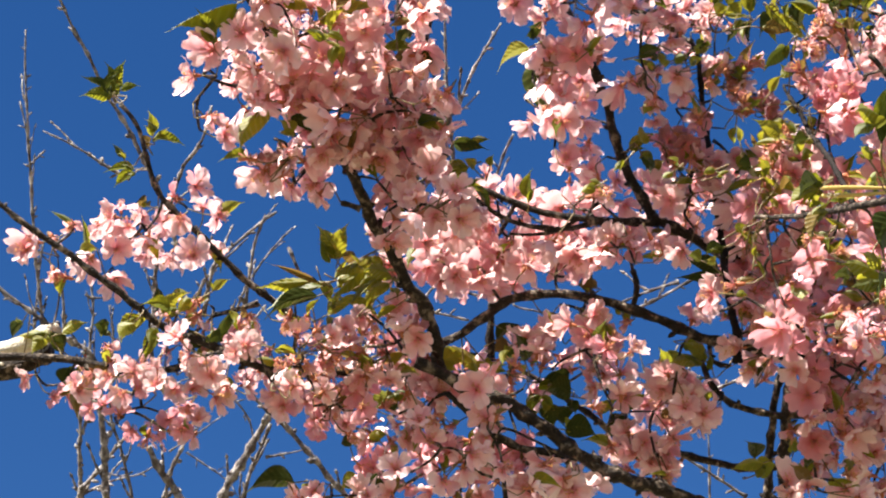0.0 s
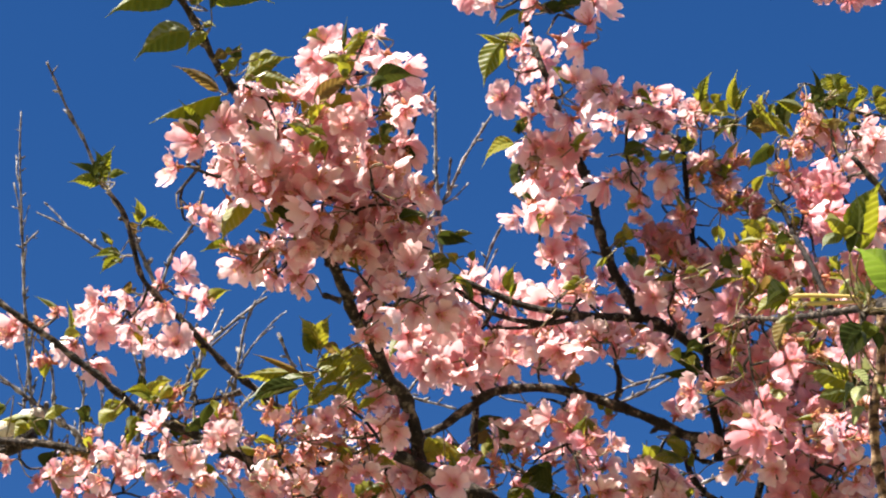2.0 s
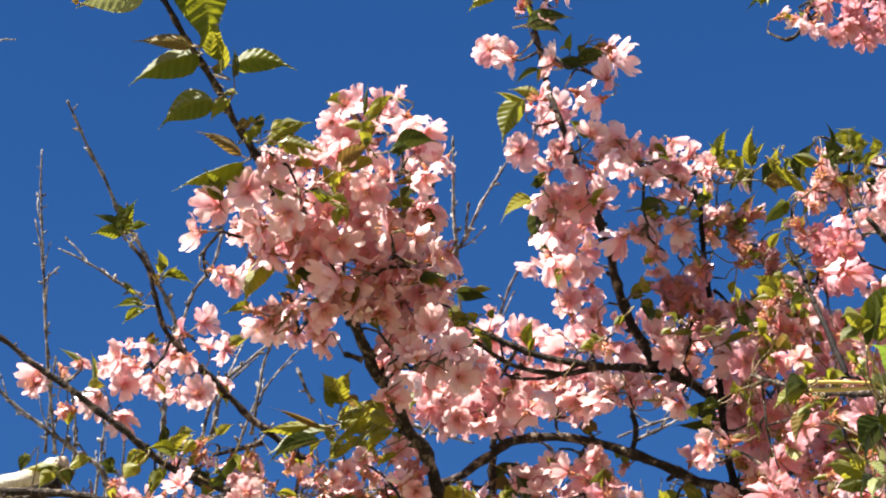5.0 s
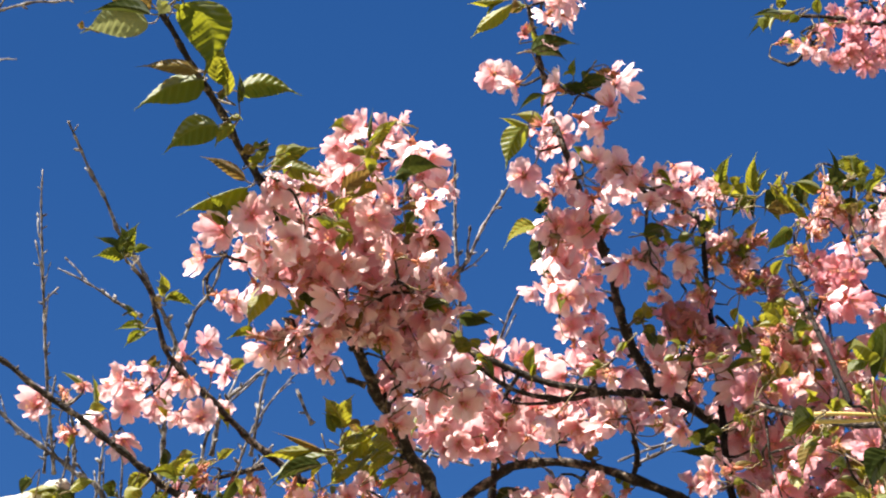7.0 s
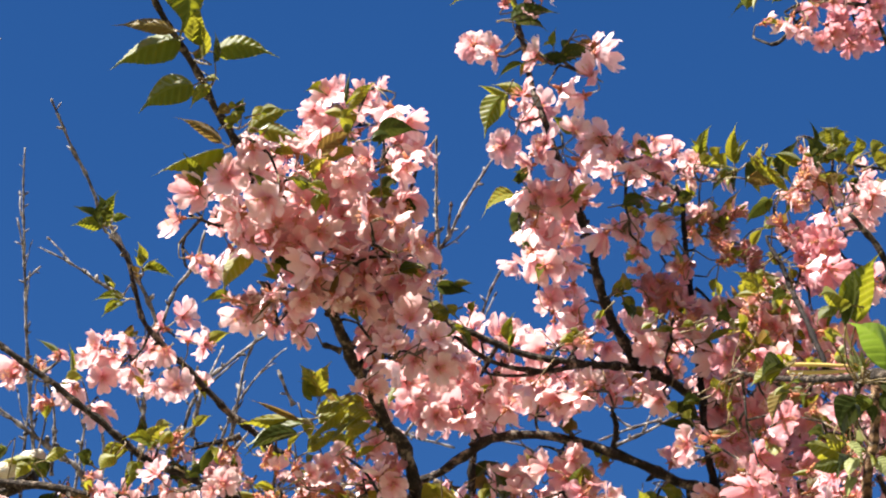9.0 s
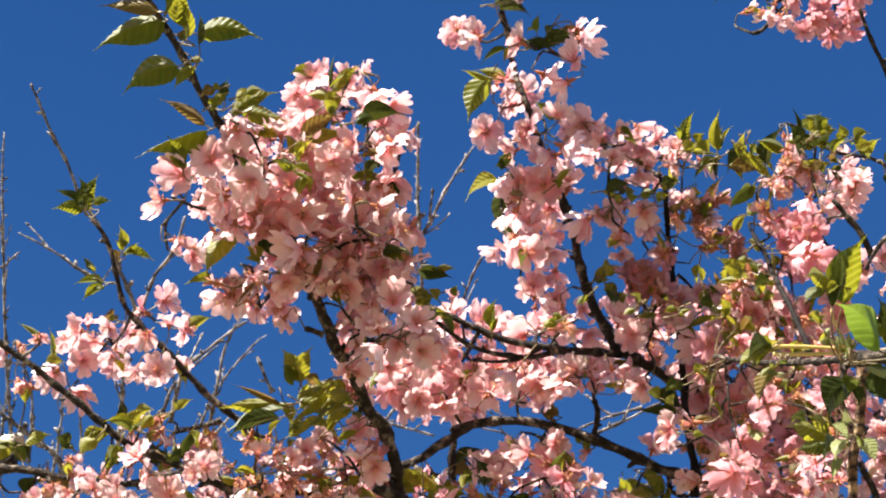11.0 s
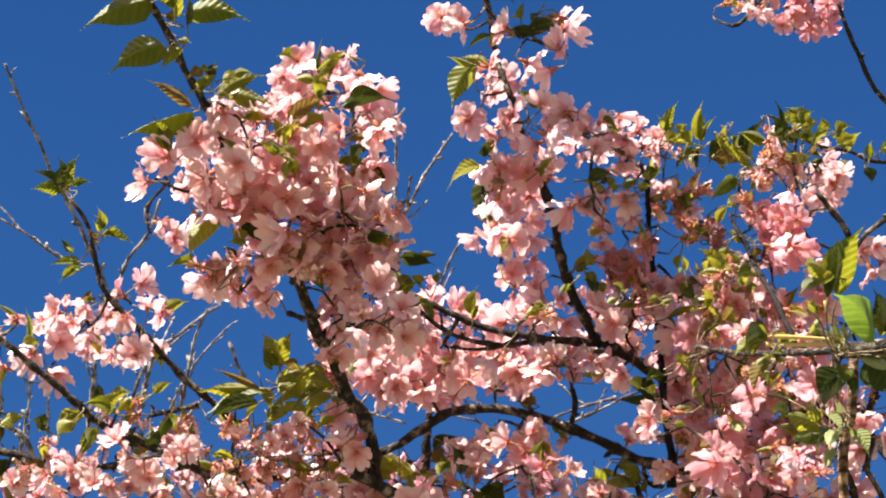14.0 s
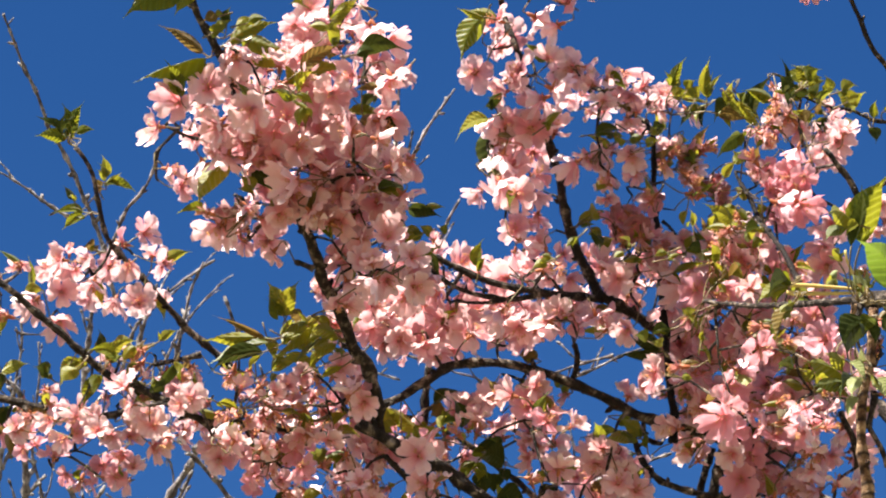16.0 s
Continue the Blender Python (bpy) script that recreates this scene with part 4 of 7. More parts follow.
blossoms("nodding", (0.113, 1.613, 2.858), (0.125, 1.596, 2.832), (0.117, 1.602, 2.792), (0.075, 1.576, 2.756), (0.080, 1.633, 2.833), (0.098, 1.597, 2.821), (0.108, 1.601, 2.872))
blossoms("east", (0.146, 1.560, 2.811), (0.162, 1.590, 2.814), (0.144, 1.566, 2.783), (0.153, 1.591, 2.782), (0.169, 1.556, 2.765), (0.152, 1.583, 2.841))
blossoms("hanging", (0.089, 1.596, 2.777), (0.107, 1.594, 2.765), (0.125, 1.595, 2.765), (0.139, 1.620, 2.790))
FILL = 0.9
blossoms("west", (0.129, 1.633, 2.758))
blossoms("open", (0.145, 1.568, 2.707), (0.158, 1.570, 2.733), (0.174, 1.557, 2.706), (0.142, 1.609, 2.758))
blossoms("upward", (0.156, 1.599, 2.771), (0.170, 1.620, 2.775))
blossoms("east", (0.189, 1.595, 2.717))
blossoms("hanging", (0.128, 1.723, 2.751), (0.134, 1.646, 2.742))
blossoms("nodding", (0.129, 1.602, 2.689), (0.165, 1.643, 2.743))
FILL = 1.1
blossoms("west", (0.128, 1.764, 2.818), (0.177, 1.747, 2.776), (0.164, 1.751, 2.819))
blossoms("hanging", (0.133, 1.732, 2.755), (0.224, 1.797, 2.776), (0.290, 1.767, 2.779), (0.209, 1.746, 2.752))
blossoms("open", (0.163, 1.720, 2.770), (0.191, 1.717, 2.779), (0.175, 1.786, 2.836), (0.188, 1.752, 2.757), (0.223, 1.743, 2.801), (0.223, 1.789, 2.791), (0.203, 1.715, 2.793), (0.186, 1.748, 2.825), (0.203, 1.775, 2.850), (0.216, 1.761, 2.836), (0.257, 1.769, 2.799))
blossoms("nodding", (0.214, 1.773, 2.804), (0.243, 1.790, 2.813), (0.252, 1.780, 2.825), (0.207, 1.799, 2.810), (0.230, 1.751, 2.771), (0.277, 1.762, 2.806))
blossoms("east", (0.247, 1.735, 2.753), (0.266, 1.765, 2.797), (0.286, 1.801, 2.813), (0.250, 1.812, 2.794))
FILL = 0.5
blossoms("nodding", (0.307, 1.807, 2.827), (0.397, 1.800, 2.834), (0.305, 1.852, 2.860))
blossoms("spent", (0.339, 1.841, 2.861))
blossoms("hanging", (0.314, 1.762, 2.785), (0.304, 1.772, 2.777), (0.329, 1.759, 2.789), (0.379, 1.817, 2.828), (0.391, 1.835, 2.833))
blossoms("east", (0.359, 1.816, 2.840))
blossoms("spent", (0.410, 1.833, 2.844))
FILL = 0.5
blossoms("upward", (0.248, 1.779, 2.854), (0.267, 1.811, 2.877), (0.278, 1.776, 2.849), (0.313, 1.823, 2.873), (0.258, 1.786, 2.846))
blossoms("open", (0.283, 1.748, 2.820), (0.336, 1.758, 2.854), (0.330, 1.795, 2.853), (0.337, 1.747, 2.821), (0.303, 1.803, 2.863))
blossoms("bud", (0.297, 1.776, 2.866))
blossoms("spent", (0.323, 1.782, 2.858), (0.318, 1.811, 2.889), (0.223, 1.757, 2.862))
blossoms("nodding", (0.352, 1.791, 2.828))
FILL = 0.15
blossoms("open", (-0.026, 1.755, 2.858), (-0.037, 1.726, 2.806), (-0.080, 1.725, 2.797), (-0.053, 1.796, 2.851), (-0.078, 1.805, 2.846))
blossoms("west", (-0.042, 1.761, 2.850), (-0.092, 1.720, 2.804), (-0.103, 1.737, 2.807), (-0.160, 1.773, 2.817), (-0.169, 1.773, 2.811))
blossoms("east", (-0.019, 1.716, 2.808), (-0.008, 1.797, 2.856), (-0.012, 1.788, 2.816))
blossoms("nodding", (-0.072, 1.785, 2.850), (-0.066, 1.760, 2.810))
blossoms("hanging", (-0.093, 1.768, 2.805), (-0.069, 1.811, 2.828), (-0.048, 1.784, 2.808), (-0.028, 1.741, 2.778), (-0.093, 1.758, 2.769), (-0.112, 1.741, 2.778))
blossoms("upward", (-0.087, 1.731, 2.820))
blossoms("spent", (-0.126, 1.730, 2.805), (-0.150, 1.806, 2.845), (-0.143, 1.747, 2.770), (-0.138, 1.801, 2.800))
blossoms("bud", (-0.136, 1.800, 2.849))
FILL = 0.5
blossoms("west", (-0.166, 1.797, 2.700), (-0.051, 1.809, 2.728), (-0.039, 1.784, 2.728))
blossoms("rosy", (-0.152, 1.869, 2.724), (-0.077, 1.797, 2.684), (-0.121, 1.880, 2.717), (-0.094, 1.832, 2.682), (-0.083, 1.814, 2.656), (-0.053, 1.877, 2.702), (-0.063, 1.889, 2.692), (-0.042, 1.840, 2.669))
blossoms("spent", (-0.071, 1.851, 2.671))
blossoms("open", (-0.127, 1.826, 2.702), (-0.098, 1.781, 2.702), (-0.116, 1.871, 2.729), (-0.090, 1.852, 2.739), (-0.038, 1.880, 2.717), (-0.021, 1.808, 2.748), (-0.035, 1.780, 2.694), (-0.027, 1.808, 2.704), (-0.016, 1.780, 2.698), (0.003, 1.770, 2.712), (0.011, 1.849, 2.716), (0.025, 1.827, 2.715), (-0.013, 1.835, 2.716))
blossoms("spent", (-0.112, 1.782, 2.692), (0.010, 1.782, 2.697), (-0.025, 1.754, 2.727), (-0.066, 1.848, 2.714), (-0.099, 1.871, 2.729), (-0.102, 1.802, 2.729), (-0.022, 1.812, 2.735), (-0.051, 1.808, 2.762), (-0.075, 1.825, 2.723), (-0.121, 1.807, 2.719), (-0.003, 1.816, 2.757))
blossoms("east", (-0.028, 1.830, 2.673), (-0.013, 1.808, 2.682), (0.016, 1.775, 2.716))
blossoms("nodding", (-0.032, 1.814, 2.692), (-0.061, 1.832, 2.732), (-0.047, 1.832, 2.704))
FILL = 0.5
blossoms("west", (0.048, 1.798, 2.684), (0.037, 1.808, 2.680), (0.062, 1.844, 2.695))
blossoms("spent", (0.061, 1.754, 2.679), (0.070, 1.787, 2.682), (0.099, 1.779, 2.692), (0.058, 1.779, 2.727), (0.049, 1.731, 2.708), (0.120, 1.778, 2.735), (0.107, 1.739, 2.678), (0.052, 1.750, 2.678), (0.075, 1.758, 2.687), (0.091, 1.829, 2.713), (0.112, 1.766, 2.679), (0.125, 1.765, 2.678), (0.038, 1.765, 2.687), (0.081, 1.829, 2.697), (0.062, 1.820, 2.698))
blossoms("open", (0.085, 1.741, 2.692), (0.095, 1.741, 2.701), (0.111, 1.839, 2.701), (0.134, 1.751, 2.663), (0.138, 1.745, 2.724))
blossoms("rosy", (0.081, 1.842, 2.681), (0.100, 1.839, 2.685), (0.115, 1.853, 2.681), (0.068, 1.775, 2.637))
blossoms("nodding", (0.091, 1.821, 2.691))
blossoms("spent", (0.087, 1.812, 2.713))
blossoms("east", (0.148, 1.771, 2.735))
blossoms("hanging", (0.042, 1.807, 2.669), (0.093, 1.815, 2.655))
FILL = 0.9
blossoms("open", (0.167, 1.770, 2.657), (0.153, 1.779, 2.647), (0.179, 1.845, 2.641), (0.161, 1.830, 2.596), (0.127, 1.810, 2.586), (0.257, 1.798, 2.600), (0.256, 1.843, 2.604), (0.274, 1.876, 2.616), (0.232, 1.840, 2.598), (0.186, 1.795, 2.598), (0.241, 1.809, 2.582), (0.272, 1.805, 2.574), (0.202, 1.837, 2.594), (0.108, 1.809, 2.583))
blossoms("spent", (0.170, 1.815, 2.598), (0.221, 1.862, 2.622), (0.179, 1.824, 2.592))
blossoms("west", (0.132, 1.759, 2.620), (0.169, 1.823, 2.656), (0.112, 1.821, 2.641), (0.054, 1.839, 2.601))
blossoms("spent", (0.128, 1.784, 2.619), (0.096, 1.802, 2.637))
blossoms("rosy", (0.145, 1.762, 2.616), (0.155, 1.840, 2.639), (0.199, 1.850, 2.654), (0.202, 1.801, 2.604), (0.145, 1.868, 2.623), (0.127, 1.850, 2.646), (0.194, 1.826, 2.603), (0.212, 1.807, 2.618), (0.232, 1.848, 2.646), (0.245, 1.852, 2.632), (0.115, 1.840, 2.625), (0.107, 1.839, 2.641), (0.224, 1.801, 2.600))
blossoms("spent", (0.133, 1.814, 2.615))
blossoms("spent", (0.182, 1.804, 2.644), (0.065, 1.874, 2.624), (0.142, 1.761, 2.649), (0.166, 1.788, 2.653))
blossoms("east", (0.207, 1.783, 2.633), (0.276, 1.840, 2.613), (0.282, 1.793, 2.576))
blossoms("hanging", (0.071, 1.822, 2.586))
blossoms("nodding", (0.096, 1.860, 2.611))
FILL = 0.2
blossoms("open", (0.217, 1.847, 2.701), (0.249, 1.840, 2.741), (0.300, 1.753, 2.714), (0.290, 1.898, 2.756), (0.310, 1.837, 2.723), (0.335, 1.854, 2.694))
blossoms("upward", (0.205, 1.856, 2.730))
blossoms("spent", (0.246, 1.899, 2.754), (0.256, 1.831, 2.718), (0.335, 1.788, 2.729), (0.311, 1.848, 2.676), (0.238, 1.848, 2.708), (0.231, 1.871, 2.745), (0.266, 1.846, 2.723), (0.266, 1.745, 2.703))
blossoms("hanging", (0.318, 1.838, 2.706))
blossoms("west", (0.280, 1.813, 2.735))
blossoms("east", (0.315, 1.760, 2.694), (0.318, 1.774, 2.684))
blossoms("nodding", (0.264, 1.920, 2.738), (0.311, 1.844, 2.700))
FILL = 0.5
blossoms("open", (0.397, 1.874, 2.711), (0.376, 1.830, 2.668), (0.376, 1.856, 2.717), (0.378, 1.901, 2.693), (0.345, 1.897, 2.663), (0.375, 1.873, 2.665), (0.360, 1.906, 2.657), (0.370, 1.901, 2.665))
blossoms("west", (0.376, 1.847, 2.696), (0.377, 1.906, 2.718), (0.347, 1.917, 2.693), (0.346, 1.942, 2.672))
blossoms("hanging", (0.402, 1.860, 2.685), (0.399, 1.876, 2.683))
blossoms("east", (0.407, 1.841, 2.674))
blossoms("spent", (0.364, 1.920, 2.648), (0.365, 1.864, 2.622), (0.391, 1.940, 2.675), (0.374, 1.908, 2.636), (0.322, 1.879, 2.661))
blossoms("nodding", (0.364, 1.952, 2.701), (0.390, 1.857, 2.719))
FILL = 0.5
blossoms("west", (0.336, 1.628, 2.948), (0.340, 1.606, 2.921), (0.345, 1.595, 2.895), (0.336, 1.600, 2.887))
blossoms("upward", (0.366, 1.619, 2.931), (0.353, 1.605, 2.926), (0.394, 1.646, 2.951))
blossoms("open", (0.371, 1.622, 2.900), (0.377, 1.664, 2.956), (0.402, 1.660, 2.950), (0.382, 1.630, 2.912))
blossoms("east", (0.400, 1.612, 2.918), (0.411, 1.636, 2.934), (0.399, 1.629, 2.913))
blossoms("bud", (0.432, 1.654, 2.937))
blossoms("hanging", (0.364, 1.663, 2.918))
blossoms("nodding", (0.387, 1.675, 2.926))
FILL = 0.5
blossoms("bud", (0.333, 1.623, 2.858))
FILL = 0.7
blossoms("rosy", (0.484, 1.618, 2.848), (0.501, 1.608, 2.841), (0.491, 1.613, 2.827), (0.502, 1.581, 2.816), (0.500, 1.592, 2.813), (0.500, 1.640, 2.824), (0.478, 1.589, 2.794), (0.496, 1.589, 2.795), (0.502, 1.637, 2.854), (0.519, 1.653, 2.834), (0.481, 1.615, 2.825), (0.490, 1.634, 2.815), (0.499, 1.614, 2.821), (0.519, 1.643, 2.847))
FILL = 0
blossoms("rosy", (0.503, 1.588, 2.850), (0.500, 1.609, 2.854))
blossoms("east", (0.535, 1.622, 2.861), (0.550, 1.642, 2.883))
blossoms("west", (0.473, 1.606, 2.839))
blossoms("spent", (0.481, 1.605, 2.868), (0.467, 1.594, 2.840), (0.471, 1.576, 2.853))
FILL = 0.5
blossoms("bud", (0.494, 1.601, 2.923))
blossoms("spent", (0.504, 1.637, 2.920), (0.518, 1.666, 2.930), (0.507, 1.601, 2.889), (0.556, 1.641, 2.931), (0.493, 1.598, 2.907))
blossoms("open", (0.520, 1.620, 2.896))
blossoms("west", (0.492, 1.623, 2.898))
blossoms("east", (0.556, 1.626, 2.906), (0.559, 1.654, 2.915), (0.569, 1.666, 2.919))
FILL = 0.1
blossoms("west", (0.222, 1.586, 3.022), (0.235, 1.543, 2.978), (0.253, 1.603, 2.974), (0.246, 1.630, 2.947))
blossoms("open", (0.268, 1.542, 2.973), (0.262, 1.594, 2.975), (0.269, 1.628, 2.977), (0.283, 1.650, 3.006), (0.278, 1.595, 2.924), (0.269, 1.601, 2.919), (0.303, 1.598, 2.939), (0.294, 1.642, 2.937))
blossoms("east", (0.318, 1.551, 2.983), (0.323, 1.564, 3.004), (0.314, 1.554, 2.963), (0.293, 1.592, 2.980), (0.328, 1.614, 2.945), (0.306, 1.606, 2.915))
blossoms("hanging", (0.314, 1.598, 2.977))
blossoms("nodding", (0.346, 1.639, 2.952), (0.334, 1.597, 2.932), (0.304, 1.660, 2.946), (0.344, 1.668, 2.957))
blossoms("spent", (0.314, 1.620, 2.943))
FILL = 0.15
blossoms("hanging", (0.267, 1.653, 2.919), (0.269, 1.676, 2.906), (0.271, 1.664, 2.888), (0.276, 1.710, 2.897), (0.266, 1.658, 2.856), (0.309, 1.723, 2.870), (0.290, 1.729, 2.857), (0.310, 1.744, 2.855))
blossoms("nodding", (0.274, 1.655, 2.911), (0.282, 1.711, 2.929), (0.308, 1.716, 2.931), (0.290, 1.704, 2.898), (0.293, 1.654, 2.860), (0.288, 1.664, 2.847), (0.314, 1.649, 2.907), (0.292, 1.677, 2.910), (0.279, 1.694, 2.896), (0.302, 1.702, 2.877))
blossoms("open", (0.295, 1.646, 2.903), (0.308, 1.672, 2.917), (0.282, 1.655, 2.918), (0.276, 1.643, 2.834))
blossoms("bud", (0.274, 1.697, 2.864), (0.286, 1.694, 2.822))
blossoms("spent", (0.311, 1.709, 2.820), (0.267, 1.663, 2.906))
FILL = 0.5
blossoms("open", (0.266, 1.485, 3.016), (0.253, 1.513, 3.065), (0.265, 1.499, 3.062), (0.268, 1.476, 3.028), (0.241, 1.512, 3.079))
blossoms("east", (0.284, 1.563, 3.067), (0.256, 1.517, 3.004))
blossoms("west", (0.262, 1.511, 3.025))
blossoms("spent", (0.246, 1.554, 3.040))
FILL = 0.3
blossoms("spent", (0.510, 1.731, 3.171), (0.544, 1.706, 3.160), (0.531, 1.724, 3.161))
blossoms("bud", (0.524, 1.679, 3.136), (0.528, 1.682, 3.123), (0.548, 1.713, 3.151), (0.553, 1.724, 3.144))
blossoms("rosy", (0.549, 1.687, 3.153), (0.563, 1.678, 3.153), (0.566, 1.718, 3.158), (0.581, 1.718, 3.151), (0.602, 1.738, 3.201), (0.608, 1.730, 3.174), (0.557, 1.718, 3.136), (0.588, 1.729, 3.147), (0.559, 1.656, 3.155), (0.583, 1.664, 3.168), (0.594, 1.670, 3.159), (0.582, 1.718, 3.170), (0.560, 1.704, 3.182), (0.620, 1.744, 3.173), (0.608, 1.685, 3.153), (0.619, 1.701, 3.190), (0.568, 1.717, 3.145), (0.601, 1.730, 3.155), (0.571, 1.672, 3.193), (0.597, 1.683, 3.208), (0.616, 1.681, 3.196), (0.615, 1.733, 3.191))
FILL = 0.5
blossoms("open", (0.367, 1.794, 2.876), (0.373, 1.780, 2.855), (0.393, 1.780, 2.849), (0.406, 1.803, 2.852), (0.430, 1.778, 2.878), (0.439, 1.794, 2.846), (0.452, 1.813, 2.846), (0.461, 1.804, 2.860), (0.439, 1.755, 2.857))
blossoms("nodding", (0.418, 1.810, 2.863))
blossoms("spent", (0.374, 1.762, 2.826))
blossoms("spent", (0.429, 1.784, 2.858), (0.417, 1.765, 2.863), (0.426, 1.760, 2.808), (0.421, 1.768, 2.860), (0.445, 1.745, 2.833))
blossoms("spent", (0.395, 1.780, 2.827))
blossoms("upward", (0.345, 1.728, 2.828), (0.379, 1.781, 2.875), (0.402, 1.748, 2.841))
FILL = 0.5
blossoms("open", (0.534, 1.598, 2.789), (0.551, 1.628, 2.804), (0.447, 1.640, 2.774), (0.470, 1.675, 2.803), (0.484, 1.689, 2.823), (0.497, 1.715, 2.853), (0.520, 1.679, 2.777), (0.495, 1.676, 2.782), (0.472, 1.681, 2.779), (0.455, 1.650, 2.792))
blossoms("spent", (0.460, 1.685, 2.787))
blossoms("spent", (0.540, 1.672, 2.829), (0.458, 1.654, 2.811), (0.497, 1.667, 2.797), (0.497, 1.639, 2.767), (0.479, 1.665, 2.780), (0.468, 1.656, 2.814), (0.526, 1.662, 2.783))
blossoms("hanging", (0.452, 1.687, 2.784))
FILL = 0.8
blossoms("open", (0.419, 1.728, 2.783), (0.438, 1.748, 2.790), (0.456, 1.761, 2.804), (0.455, 1.709, 2.752), (0.445, 1.728, 2.726), (0.459, 1.723, 2.733), (0.456, 1.656, 2.708), (0.440, 1.746, 2.704), (0.438, 1.788, 2.714), (0.469, 1.834, 2.742), (0.460, 1.826, 2.709), (0.441, 1.678, 2.642), (0.501, 1.784, 2.749))
blossoms("rosy", (0.429, 1.699, 2.736), (0.433, 1.773, 2.767), (0.448, 1.759, 2.763), (0.442, 1.681, 2.714), (0.425, 1.706, 2.702), (0.438, 1.621, 2.654), (0.484, 1.783, 2.737), (0.483, 1.661, 2.699))
blossoms("hanging", (0.415, 1.755, 2.761))
blossoms("spent", (0.424, 1.745, 2.652))
blossoms("nodding", (0.479, 1.727, 2.769))
blossoms("spent", (0.399, 1.646, 2.671), (0.489, 1.745, 2.746))
blossoms("west", (0.462, 1.773, 2.732), (0.447, 1.817, 2.709), (0.417, 1.745, 2.673))
blossoms("spent", (0.470, 1.777, 2.717), (0.420, 1.782, 2.728), (0.421, 1.720, 2.695))
FILL = 0.9
blossoms("open", (0.499, 1.713, 2.758), (0.519, 1.725, 2.777), (0.526, 1.668, 2.743), (0.522, 1.653, 2.702), (0.516, 1.725, 2.699), (0.533, 1.731, 2.680), (0.509, 1.697, 2.625), (0.462, 1.744, 2.605), (0.526, 1.759, 2.638), (0.497, 1.764, 2.599), (0.532, 1.832, 2.642), (0.542, 1.814, 2.642), (0.531, 1.811, 2.608), (0.528, 1.829, 2.597), (0.540, 1.845, 2.589), (0.455, 1.811, 2.574), (0.508, 1.803, 2.562), (0.560, 1.726, 2.737), (0.562, 1.767, 2.724), (0.557, 1.739, 2.673), (0.557, 1.785, 2.674))
blossoms("spent", (0.460, 1.615, 2.691), (0.493, 1.585, 2.623), (0.546, 1.680, 2.734))
blossoms("open", (0.543, 1.740, 2.620), (0.544, 1.778, 2.610), (0.556, 1.820, 2.602), (0.574, 1.775, 2.673), (0.563, 1.744, 2.621), (0.573, 1.811, 2.628), (0.574, 1.739, 2.694), (0.581, 1.750, 2.746), (0.581, 1.840, 2.612))
blossoms("nodding", (0.516, 1.675, 2.732), (0.510, 1.784, 2.594))
blossoms("spent", (0.505, 1.708, 2.738), (0.463, 1.809, 2.631))
blossoms("spent", (0.509, 1.681, 2.709), (0.487, 1.730, 2.692), (0.479, 1.783, 2.704), (0.511, 1.763, 2.624), (0.501, 1.797, 2.581), (0.496, 1.823, 2.579))
blossoms("rosy", (0.504, 1.725, 2.710), (0.468, 1.693, 2.669), (0.491, 1.632, 2.612), (0.459, 1.632, 2.612), (0.473, 1.735, 2.652), (0.502, 1.776, 2.676), (0.516, 1.774, 2.675), (0.487, 1.750, 2.639), (0.465, 1.742, 2.625), (0.510, 1.784, 2.653), (0.489, 1.787, 2.639), (0.490, 1.742, 2.607), (0.475, 1.788, 2.608), (0.495, 1.813, 2.616), (0.492, 1.849, 2.620))
blossoms("west", (0.465, 1.792, 2.569))
blossoms("spent", (0.466, 1.617, 2.623), (0.501, 1.723, 2.671))
blossoms("hanging", (0.498, 1.814, 2.606))
FILL = 0.5
blossoms("open", (0.544, 1.621, 2.899), (0.545, 1.627, 2.875), (0.525, 1.598, 2.850), (0.512, 1.587, 2.836))
blossoms("east", (0.543, 1.602, 2.869), (0.543, 1.585, 2.865))
FILL = 0.2
blossoms("hanging", (0.560, 1.683, 2.683), (0.468, 1.570, 2.569))
blossoms("spent", (0.556, 1.615, 2.700))
blossoms("open", (0.553, 1.642, 2.668), (0.565, 1.652, 2.654), (0.571, 1.606, 2.808), (0.582, 1.630, 2.808))
blossoms("spent", (0.581, 1.683, 2.694), (0.571, 1.663, 2.708))
blossoms("nodding", (0.570, 1.624, 2.798))
blossoms("spent", (0.560, 1.635, 2.761), (0.421, 1.658, 2.645), (0.495, 1.602, 2.716))
blossoms("rosy", (0.476, 1.587, 2.598), (0.495, 1.629, 2.613), (0.473, 1.673, 2.658), (0.466, 1.721, 2.693), (0.434, 1.650, 2.656), (0.415, 1.597, 2.598), (0.513, 1.640, 2.720), (0.489, 1.692, 2.735), (0.436, 1.553, 2.632))
blossoms("spent", (0.462, 1.606, 2.599), (0.485, 1.658, 2.646), (0.491, 1.629, 2.707), (0.463, 1.568, 2.647))
FILL = 0.6
blossoms("hanging", (0.179, 1.775, 2.768), (0.191, 1.774, 2.770), (0.210, 1.840, 2.807), (0.232, 1.855, 2.817))
blossoms("spent", (0.256, 1.831, 2.818))
blossoms("nodding", (0.244, 1.862, 2.834), (0.202, 1.837, 2.835), (0.193, 1.865, 2.841), (0.181, 1.792, 2.819))
blossoms("open", (0.219, 1.802, 2.808), (0.246, 1.836, 2.834), (0.258, 1.777, 2.800), (0.171, 1.825, 2.845))
blossoms("east", (0.272, 1.832, 2.825))
blossoms("west", (0.182, 1.839, 2.836))
FILL = 0.5
